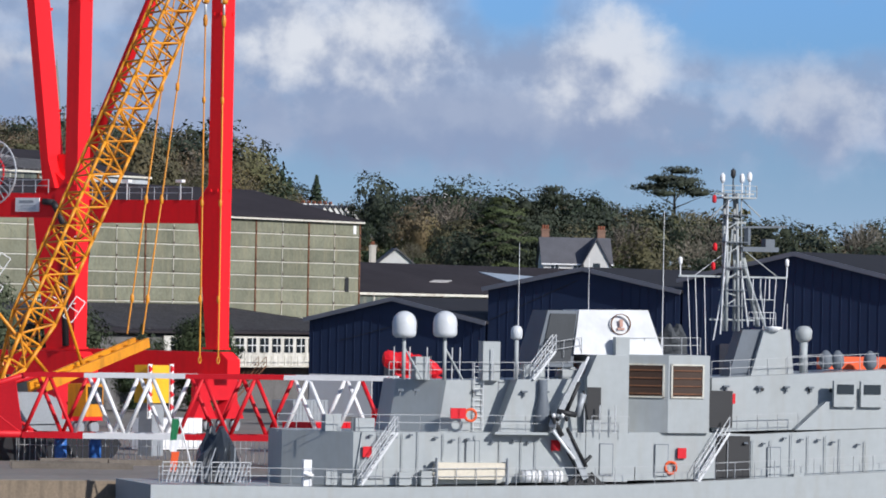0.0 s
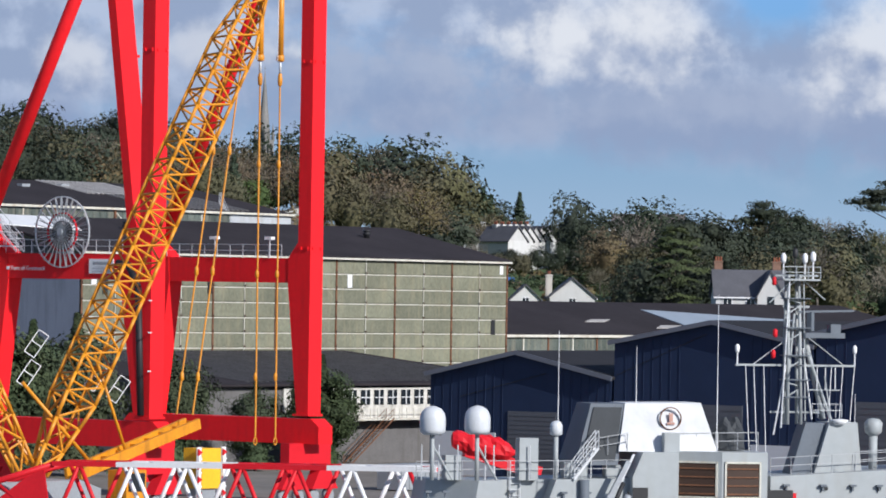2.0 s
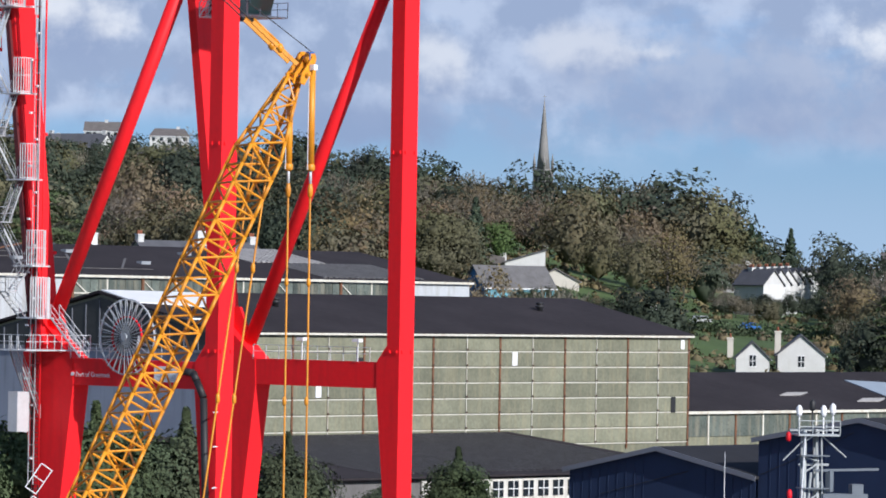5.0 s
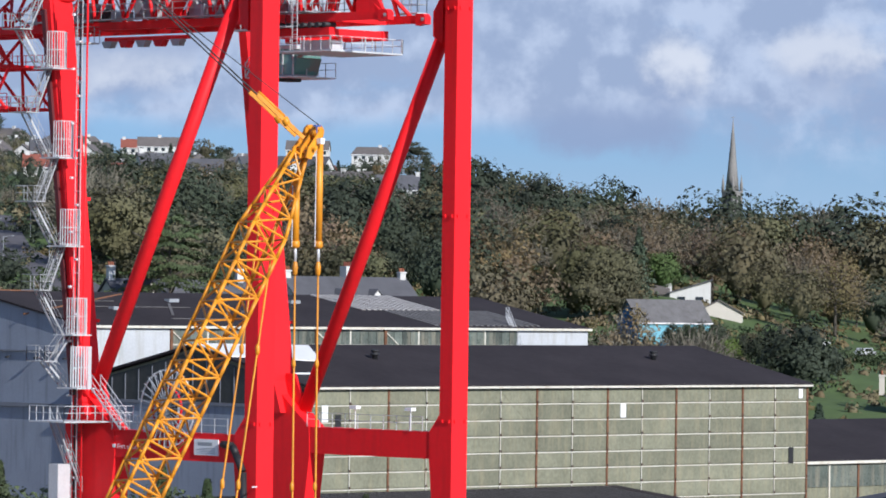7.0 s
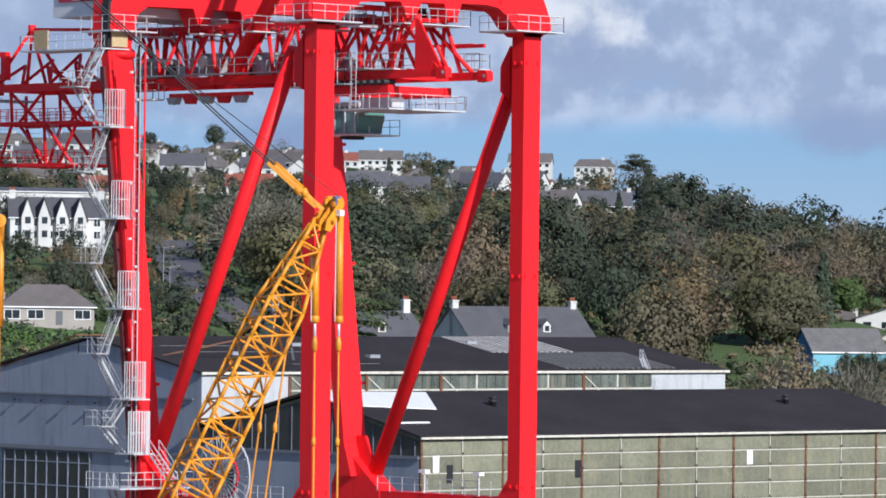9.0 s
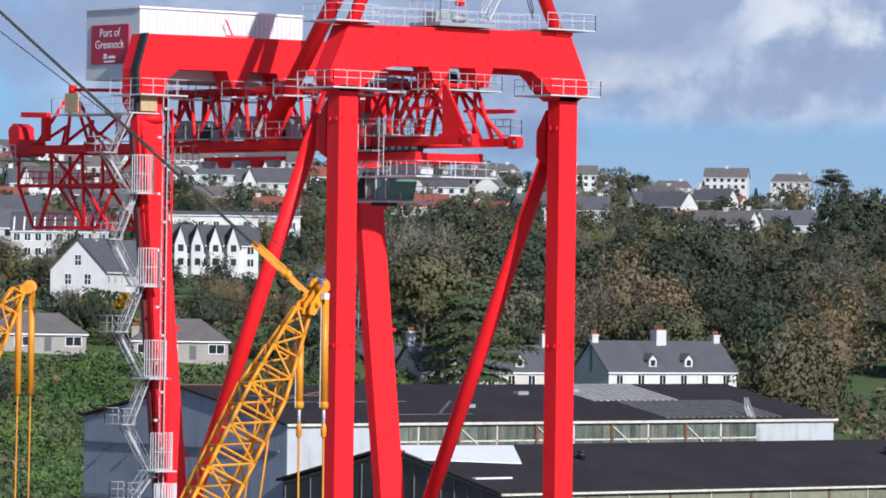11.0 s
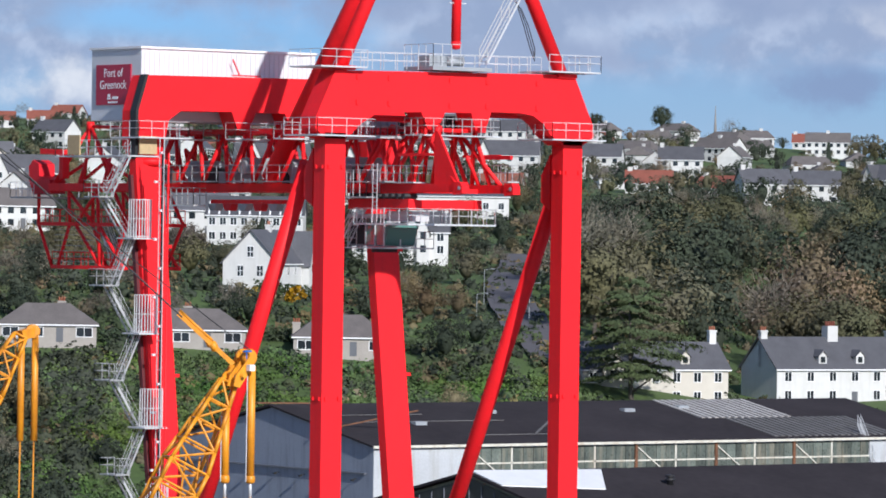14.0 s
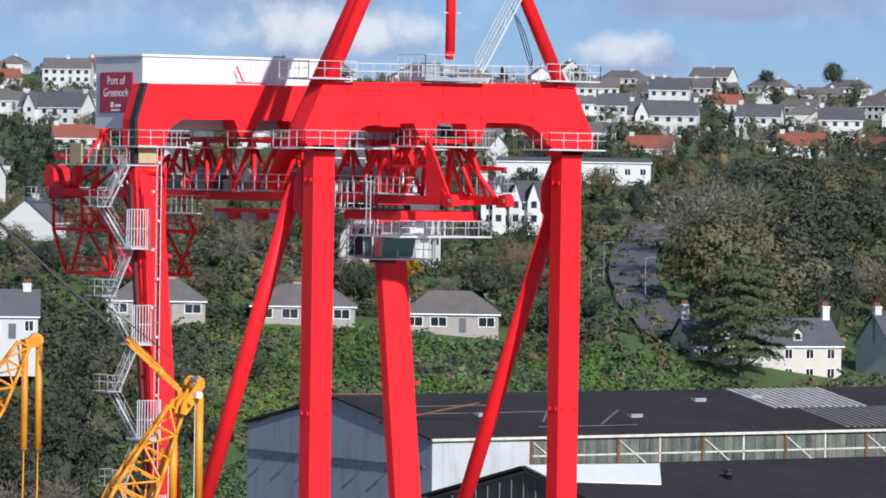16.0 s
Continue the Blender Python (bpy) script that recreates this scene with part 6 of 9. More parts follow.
for s_, z_ in ((6.8, 14.9), (7.5, 15.2), (8.6, 15.0), (8.1, 14.9)):
    b = B(); tube(b, sp(s_, 0.8, 14.0), sp(s_, 0.8, z_ + 0.6), 0.05, 6); revolve(b, [(0.1, 0), (0.16, 0.15), (0.16, 0.45), (0.05, 0.6)], sp(s_, 0.8, z_), 8); part("lantern", b, WHITEP if s_ != 7.5 else BLACK, mast)
b = B(); bar(b, sp(7.6, 0.5, 12.1), sp(11.0, 0.5, 12.2), 0.22, 0.12); bar(b, sp(8.4, 0.5, 11.0), sp(8.4, 0.5, 12.1), 0.3); part("radar_bar", b, SHIPD, mast)
b = B(); sbox(b, 8.0, 0.2, 10.6, 10.4, 1.4, 10.9); sbox(b, 9.6, 0.4, 10.9, 10.2, 1.2, 11.4); part("radar_platform", b, SHIPD, mast)
for s_, z_ in ((6.2, 13.6), (6.2, 9.4), (6.3, 10.6)):
    b = B(); revolve(b, [(0.08, 0), (0.14, 0.1), (0.14, 0.4), (0.05, 0.5)], sp(s_, 0.6, z_), 8); part("lantern", b, REDR, mast)
for s_ in (4.6, 5.1, 5.7, 9.8, 10.5, 11.2):
    b = B(); tube(b, sp(s_, 0.8, 9.0), sp(s_ + (7.6 - s_) * 0.12, 0.8, 3.0), 0.025, 4); part("signal_halyard", b, WHITEP, mast)
for s_ in (4.1, 11.2):
    b = B(); tube(b, sp(s_, 0.8, 9.0), sp(s_, 0.8, 9.8), 0.05, 6); revolve(b, [(0.08, 0), (0.13, 0.1), (0.13, 0.4), (0.04, 0.5)], sp(s_, 0.8, 9.7), 8); part("lantern", b, WHITEP, mast)
for k, (sa, za, sb, zb, r_) in enumerate(((6.6, 5.4, 7.0, 14.0, 0.05), (8.1, 5.8, 7.9, 13.8, 0.05), (6.9, 5.6, 7.4, 12.0, 0.07), (8.6, 5.9, 8.0, 10.0, 0.06), (9.9, 5.6, 8.3, 9.8, 0.09), (9.6, 5.9, 9.2, 8.4, 0.05), (6.2, 5.0, 6.9, 9.0, 0.05), (7.2, 13.9, 5.9, 12.6, 0.04), (8.0, 13.9, 9.3, 12.8, 0.04), (5.0, 9.0, 7.2, 10.6, 0.03), (10.4, 9.0, 8.2, 10.6, 0.03))):
    b = B(); tube(b, sp(sa, 0.2 + 0.15 * (k % 5), za), sp(sb, 0.2 + 0.15 * (k % 5), zb), r_, 6); part("mast_pole", b, SHIPG if k % 3 else GALV, mast)
for z in (7.2, 8.2, 9.6, 11.2, 12.9):
    b = B(); deck(b, [sp(6.8, 0.1, 0)[:2], sp(8.3, 0.1, 0)[:2], sp(8.3, 1.3, 0)[:2], sp(6.8, 1.3, 0)[:2]], z, 0.06); part("mast_step", b, SHIPD, mast)
for s_ in (8.8, 9.3, 9.9):
    b = B(); tube(b, sp(s_, 0.4, 7.6), sp(s_, 0.4, 8.9), 0.03, 5); part("aerial", b, WHITEP, mast)
b = B(); bar(b, sp(8.2, 0.4, 7.6), sp(10.2, 0.4, 7.6), 0.06); part("aerial_bar", b, SHIPG, mast)
b = B(); rails(b, [sp(8.4, 0.0, 6.0), sp(10.2, 0.0, 6.0)], 0.8, 0.4, 0.02); part("railing", b, GALV, mast)
b = B(); revolve(b, [(0.25, 0), (0.55, 0.25), (0.5, 0.3), (0.1, 0.35)], sp(10.0, -0.2, 5.6), 12); part("horn", b, WHITEP, mast)
for s_, z0, z1, n in ((-6.9, 2.5, 10.8, -0.6), (-2.0, 4.0, 10.0, 0.5), (2.7, 4.1, 13.0, 0.0), (11.2, 2.9, 7.4, 0.6)):
    b = B(); tube(b, sp(s_, n, z0), sp(s_, n, z1), 0.035, 6, 0.015); tube(b, sp(s_, n, z0), sp(s_, n, z0 + 1.0), 0.08, 6); w_ = part("whip_aerial", b, WHITEP, ship)
for s_, n, z in ((-14.31, -1.0, 4.85), (-11.71, -1.0, 4.9)):
    b = B(); revolve(b, [(0.5, 0), (0.70, 0.14), (0.74, 0.3), (0.74, 0.95), (0.66, 1.25), (0.48, 1.48), (0.22, 1.6), (0.02, 1.64)], sp(s_, n, z), 18); dm = part("satellite_dome", b, RADOME, ship, "pale grey-white radome")
    b = B(); tube(b, sp(s_, n, 2.3), sp(s_, n, z + 0.1), 0.12, 8); tube(b, sp(s_ + 1.2, n, 2.3), sp(s_, n, 4.3), 0.06, 6); part("mount", b, SHIPG, dm)
b = B(); revolve(b, [(0.22, 0), (0.36, 0.1), (0.36, 0.6), (0.25, 0.8), (0.04, 0.86)], sp(-7.05, -0.8, 4.85), 14); dm = part("satellite_dome", b, RADOME, ship)
b = B(); tube(b, sp(-7.05, -0.8, 2.4), sp(-7.05, -0.8, 4.9), 0.14, 8); part("mount", b, SHIPG, dm)
b = B(); revolve(b, [(0.3, 0), (0.5, 0.2), (0.55, 0.7), (0.35, 0.95), (0.05, 1.0)], sp(12.3, 0.5, 5.0), 14); dm = part("director", b, SHIPG, ship)
b = B(); tube(b, sp(12.3, 0.5, 3.0), sp(12.3, 0.5, 5.0), 0.25, 10); part("mount", b, SHIPG, dm)
for s_ in (13.6, 14.4, 16.6, 19.0):
    b = B(); revolve(b, [(0.2, 0), (0.45, 0.3), (0.4, 0.9), (0.1, 1.2)], sp(s_, 0.0, 3.3), 10); part("covered_lamp", b, SHIPD, ship)
b = B(); sbox(b, 14.0, 1.5, 3.3, 18.5, 2.6, 4.1); part("rescue_boat", b, ORANGE, ship)
# rails on each deck
for s0, z0, s1, z1, n in ((-30, -4.1, -17.8, -4.2, NS + 0.1), (-17.8, -4.2, 0, -3.9, NS + 0.1), (0, -3.9, 17, -3.0, NS + 0.1), (17, -3.0, 34, -1.7, NS + 0.1), (-17.4, -0.9, -8.4, -0.85, -2.1), (-8.4, -0.85, -5.2, -0.85, -2.2), (-22.4, -0.9, -17.7, -0.9, -1.8), (-15.2, 2.3, -7.2, 2.4, -0.9), (-7.2, 2.4, -2.8, 2.5, -1.5), (5.5, 2.65, 16.6, 3.3, -1.4), (5.6, -0.7, 11.0, -0.5, -2.2), (0.0, 4.0, 4.9, 4.1, -0.9), (-5.2, 3.6, -2.9, 4.0, -1.0), (-2.8, -0.8, -0.4, -0.8, -3.0), (11, 3.0, 13.6, 3.2, -0.2)):
    srails(s0, z0, s1, z1, n)
# boat in its cradle, davit crane, canisters, lockers, ladders
b = B(); sprism(b, [(-12.9, -3.4), (-12.6, -2.7), (-8.3, -2.7), (-8.1, -3.3), (-8.6, -3.7), (-12.5, -3.7)], -3.0, -1.6); rb = part("covered_boat", b, CANVAS, ship, "cream canvas covered boat")
b = B()
for s_ in (-12.7, -8.2):
    for z in (-3.9, -3.3, -2.7): bar(b, sp(s_, -3.05, z), sp(s_, -1.6, z), 0.12)
    bar(b, sp(s_, -3.05, -4.0), sp(s_, -3.05, -2.4), 0.14)
part("cradle", b, GALVD, rb)
for s_ in (-6.6, -5.2):
    b = B(); tube(b, sp(s_ - 0.6, -2.7, -3.5), sp(s_ + 0.6, -2.7, -3.5), 0.38, 14); c_ = part("life_raft", b, WHITEP, ship, "white life raft canister")
    for k in (-0.4, 0, 0.4):
        b = B(); tube(b, sp(s_ + k - 0.04, -2.7, -3.5), sp(s_ + k + 0.04, -2.7, -3.5), 0.40, 14); part("strap", b, GALVD, c_)
dv = part("davit", (lambda b: (bar(b, sp(-3.1, -2.8, -3.6), sp(-4.0, -2.8, -1.65), 0.34, 0.42), bar(b, sp(-4.0, -2.8, -1.65), sp(-5.2, -2.8, -0.5), 0.36, 0.44), bar(b, sp(-5.2, -2.8, -0.5), sp(-5.0, -2.8, 0.35), 0.4, 0.5), b)[-1])(B()), GALVD, ship, "grey knuckle-boom davit")
b = B(); bar(b, sp(-4.9, -2.7, 0.2), sp(-4.3, -2.7, 1.6), 0.3, 0.36); bar(b, sp(-4.3, -2.7, 1.6), sp(-3.3, -2.7, 3.5), 0.24, 0.26); part("jib", b, GALVD, dv)
b = B(); bar(b, sp(-3.9, -2.75, 2.0), sp(-3.0, -2.75, 3.9), 0.12, 0.14); part("jib_extension", b, GALV, dv)
for k, (sa, za, sb, zb, w_, m_) in enumerate(((-5.3, -0.7, -3.9, -2.4, 0.12, WHITEP), (-4.4, -0.5, -3.1, -2.9, 0.14, BLACK), (-5.4, 0.3, -4.7, -1.0, 0.2, BLACK), (-5.0, 0.5, -3.8, 0.3, 0.22, BLACK), (-4.4, 0.5, -3.6, 2.3, 0.16, BLACK), (-3.7, 0.2, -3.3, 1.6, 0.26, GALVD), (-3.3, 1.8, -3.0, 0.0, 0.09, BLACK), (-4.8, 0.1, -4.0, 1.2, 0.1, WHITEP), (-3.6, -3.2, -2.7, -2.2, 0.14, BLACK), (-4.2, -2.0, -3.4, -3.4, 0.1, BLACK))):
    b = B(); tube(b, sp(sa, -3.05 + 0.05 * k, za), sp(sb, -3.05 + 0.05 * k, zb), w_ * 0.8, 8); part("davit_link", b, m_, dv)
for k in range(4):
    b = B(); revolve(b, [(0.05, -0.14), (0.15, 0), (0.05, 0.14)], sp(-5.3 + 0.28 * k, -3.1, 0.25 - 0.2 * (k % 2)), 8); part("hose_end", b, BLACK if k % 2 else WHITEP, dv)
b = B()
for ds in (-0.75, -0.25, 0.25, 0.75):
    bar(b, sp(-3.1 + ds * 1.5, -2.8, -4.05), sp(-3.1 + ds * 0.4, -2.8, -3.3), 0.1, 0.3)
sbox(b, -4.3, -3.1, -4.1, -1.9, -2.3, -3.85)
part("pedestal", b, BLACK, dv)
for s0, z0, s1, z1, n in ((-17.4, -4.1, -15.2, -0.9, -2.7), (4.2, -3.8, 6.2, -0.7, -2.6), (-6.2, 2.4, -4.8, 4.2, -1.4)):
    b = B(); stair(b, sp(s0, n, z0), sp(s1, n, z1), 0.7, tuple(SN)); part("ladder", b, GALV, ship)
for s_, z_, n in ((-11.0, 0.3, -2.3), (-16.9, -2.1, -2.28), (-4.9, -1.6, -2.28), (3.3, -2.0, -2.28), (6.7, 1.4, -1.6), (-11.4, 0.3, -2.3)):
    b = B(); sbox(b, s_ - 0.28, n - 0.15, z_ - 0.32, s_ + 0.28, n, z_ + 0.32); part("fire_box", b, REDR, ship, "red fire box")
for s_, z_ in ((-10.4, 0.2), (2.6, -2.9)):
    b = B()
    for k in range(16):
        a0, a1 = 2 * math.pi * k / 16, 2 * math.pi * (k + 1) / 16
        tube(b, sp(s_ + 0.36 * math.cos(a0), -2.35, z_ + 0.36 * math.sin(a0)), sp(s_ + 0.36 * math.cos(a1), -2.35, z_ + 0.36 * math.sin(a1)), 0.09, 6)
    part("lifebuoy", b, ORANGE, ship, "orange lifebuoy")
for s_ in (-14.6, -13.6, -11.4, -9.5, -5.4, -6.8, 6.4, 8.6, 10.4, 12.0, 13.8):
    z_ = 1.6 if s_ < 0 else 2.1
    n = -1.25 if s_ < -12 else (-0.25 if s_ < -8 else -1.65)
    if s_ > 0: n = -1.55
    b = B(); sbox(b, s_ - 0.18, n - 0.25, z_, s_ + 0.18, n, z_ + 0.12); sbox(b, s_ - 0.05, n - 0.15, z_ - 0.25, s_ + 0.05, n, z_); part("deck_lamp", b, SHIPD, ship)
for s_, z_ in ((-10.2, -2.2), (-1.6, -2.3), (-16.3, -2.6), (2.0, -2.3), (9.4, -2.4)):
    b = B(); sbox(b, s_ - 0.4, -2.32, z_ - 1.1, s_ + 0.4, -2.26, z_ + 0.8); dr_ = part("door", b, SHIPG, ship)
    b = B(); sbox(b, s_ - 0.45, -2.29, z_ - 1.15, s_ + 0.45, -2.255, z_ + 0.85); part("door_frame", b, SHIPD, dr_)
# flat black panels on the ship's side paint the shade inside recesses
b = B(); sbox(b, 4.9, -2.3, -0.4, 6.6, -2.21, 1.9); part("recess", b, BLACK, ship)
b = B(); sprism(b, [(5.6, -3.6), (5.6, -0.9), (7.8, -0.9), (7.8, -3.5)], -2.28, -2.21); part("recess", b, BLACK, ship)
for s_ in (-3.5, 0.5, 3.5, 10.5, 12.6):
    b = B(); tube(b, sp(s_, NS - 0.25, -5.2), sp(s_ + 0.9, NS - 0.25, -5.2), 0.2, 10); part("fender", b, SHIPG, ship)
for s_ in (13.2, 15.0):
    b = B(); sbox(b, s_, -2.6, 1.0, s_ + 1.5, -2.3, 2.6); wg = part("bridge_wing", b, SHIPG, ship)
    b = B(); sbox(b, s_ + 0.2, -2.66, 1.8, s_ + 1.3, -2.6, 2.4); part("window", b, WINDOW, wg)
for s_ in (8.8, 12.0, 13.4):
    b = B(); tube(b, sp(s_, -1.62, 2.0), sp(s_, -1.48, 2.0), 0.13, 10); part("porthole", b, BLACK, ship)
# stern deck gear and the ensign staff
part("covered_gear", crumpled(Vector(sp(-25.6, 0.6, -4.1)), 1.45, 1.3, 3.0, 5.3, 18, 11), mat("black_plastic_sheet", (0.03, 0.036, 0.045), 0.32, var=0.3, fine=3.0), ship, "gear wrapped in shiny black sheeting")
for k in range(5):
    b = B(); tube(b, sp(-26.6 + 0.45 * k, -0.75, -3.9), sp(-25.9 + 0.3 * k, -0.55, -2.0 - 0.2 * (k % 2)), 0.05, 5); part("lashing", b, BLACK if k % 2 else GALVD, ship)
for s_ in (-28.6, -25.6):
    b = B()
    for k in range(8): tube(b, sp(s_ - 0.9 + 0.25 * k, -2.9, -4.0), sp(s_ - 0.6 + 0.25 * k, -2.9, -2.9), 0.05, 5)
    rails(b, [sp(s_ - 1.1, -2.8, -4.0), sp(s_ + 1.3, -2.8, -4.0)], 1.2, 0.6, 0.03); part("gangway", b, GALV, ship)
b = B(); tube(b, sp(-26.9, 0.5, -4.0), sp(-28.0, 0.5, -0.2), 0.05, 6); fl = part("ensign_staff", b, WHITEP, ship)
for k, (m_, z0, z1) in enumerate(((mat("flag_green", (0.01, 0.16, 0.06), 0.8), -0.3, -1.6), (WHITEP, -1.6, -2.3), (ORANGE, -2.3, -3.5))):
    b = B()
    for j in range(3):
        quad_box(b, [sp(-28.1 - 0.12 * j, 0.5 + 0.08 * (j % 2), z1), sp(-28.25 - 0.12 * j, 0.55, z1), sp(-28.25 - 0.12 * j, 0.58, z1), sp(-28.1 - 0.12 * j, 0.53 + 0.08 * (j % 2), z1), sp(-27.9 - 0.14 * j, 0.5, z0), sp(-28.1 - 0.14 * j, 0.55, z0), sp(-28.1 - 0.14 * j, 0.58, z0), sp(-27.9 - 0.14 * j, 0.53, z0)])
    part("ensign", b, m_, fl)
b = B(); tube(b, sp(-25.9, 1.5, -4.0), sp(-25.9, 1.5, -1.0), 0.05, 6); revolve(b, [(0.1, 0), (0.15, 0.2), (0.05, 0.9)], sp(-25.9, 1.5, -1.4), 8); part("stern_light", b, BLACK, ship)
b = B(); sbox(b, -21.0, -2.9, -4.2, -20.5, -2.4, -2.6); revolve(b, [(0.3, 0), (0.3, 0.15)], sp(-20.7, -3.0, -3.6), 12); part("bollard_post", b, WHITEP, ship)
for k, (s_, h_) in enumerate(((-19.6, 0.9), (-18.6, 0.7), (-15.0, 0.8), (-13.6, 0.9), (10.5, 0.9))):
    b = B(); sbox(b, s_, -2.9, -4.1, s_ + 0.7, -2.4, -4.1 + h_); part("locker", b, SHIPG, ship)

rs_ = random.Random(21)
for k in range(26):
    s_ = -16.5 + k * 1.25 + rs_.uniform(-0.3, 0.3)
    n_, z_ = (-2.3, -1.3 + rs_.uniform(-0.2, 0.3))
    if -5 < s_ < 5.6: continue
    b = B(); sbox(b, s_ - 0.12, n_ - 0.2, z_, s_ + 0.12, n_, z_ + 0.1); part("deck_lamp", b, SHIPD, ship)
    b = B(); tube(b, sp(s_ + 0.5, n_ - 0.05, z_ + 0.3), sp(s_ + 0.5, n_ - 0.05, z_ - 2.0), 0.03, 5); part("pipe", b, SHIPG if k % 2 else GALVD, ship)
for s_, z0, z1, n in ((-9.6, -0.8, 3.4, -0.35), (-9.0, -0.8, 3.4, -0.35)):
    b = B(); tube(b, sp(s_, n, z0), sp(s_, n, z1), 0.035, 5); part("ladder_rail", b, GALV, ship)
for k in range(12):
    b = B(); bar(b, sp(-9.6, -0.35, -0.6 + 0.34 * k), sp(-9.0, -0.35, -0.6 + 0.34 * k), 0.04); part("rung", b, GALV, ship)
for s_ in (-14.9, -13.9, -12.8, -11.2, -10.7, -8.6, -5.0):
    b = B(); tube(b, sp(s_, -0.9, 2.3), sp(s_, -0.9, 4.3), 0.04, 5); part("stanchion", b, GALV, ship)
for s_, w_, h_, z_ in ((-13.0, 0.9, 1.4, 2.3), (-8.6, 1.1, 2.4, 2.3), (-5.8, 1.4, 0.9, 2.45), (-3.6, 0.8, 0.7, 2.5), (-18.6, 1.0, 1.0, -0.9), (-16.6, 1.2, 0.8, -0.9)):
    b = B(); sbox(b, s_ - w_ / 2, -0.7, z_, s_ + w_ / 2, 0.3, z_ + h_); part("deck_locker", b, SHIPG, ship)
b = B(); revolve(b, [(0.5, 0), (0.55, 1.0), (0.3, 2.3), (0.3, 3.2)], sp(-5.6, -1.75, -0.8), 10); part("vent_cowl", b, SHIPD, ship)
for s_ in (-3.2, -2.2, -1.2):
    b = B(); tube(b, sp(s_, -2.7, -0.8), sp(s_, -2.7, 0.9), 0.04, 5); part("stanchion", b, GALV, ship)
b = B(); sprism(b, [(-9.0, -0.95), (-5.6, -0.95), (-5.6, -0.8), (-9.0, -0.8)], -3.0, -2.2); part("side_platform", b, SHIPG, ship)
# black panel painting the dark inside a doorway; nothing is cut out
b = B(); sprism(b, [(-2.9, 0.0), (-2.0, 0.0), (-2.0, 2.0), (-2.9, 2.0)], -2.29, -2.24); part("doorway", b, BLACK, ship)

# ---------------------------------------------------------------- houses on the hill
RENDER = mat("white_render", (0.59, 0.585, 0.57), 0.85, var=0.08, rand=0.08, dirt=(0.45, 0.44, 0.40), dirt_amt=0.3)
CREAM = mat("cream_render", (0.56, 0.52, 0.455), 0.85, var=0.08)
GREYWALL = mat("grey_dash_wall", (0.34, 0.31, 0.28), 0.9, var=0.15, fine=9)
BLUEW = mat("sky_blue_wall", (0.16, 0.42, 0.52), 0.7, var=0.08)
# the sky blue paint again, with the end wall's shade in its colour
BLUESHADE = mat("shaded_blue_wall", (0.05, 0.18, 0.40), 0.7, var=0.1)
SLATE = mat("slate_roof", (0.085, 0.085, 0.095), 0.7, var=0.25, scale=0.5, fine=5, rand=0.2)
REDTILE = mat("red_tile_roof", (0.24, 0.075, 0.05), 0.8, var=0.2, fine=5)
BROWNSLATE = mat("weathered_grey_tile", (0.13, 0.115, 0.11), 0.85, var=0.25, scale=0.5, fine=5)
POT = mat("clay_pot", (0.40, 0.14, 0.08), 0.8, var=0.2)
BRICK = mat("chimney_brick", (0.24, 0.14, 0.10), 0.9, var=0.3, fine=7)


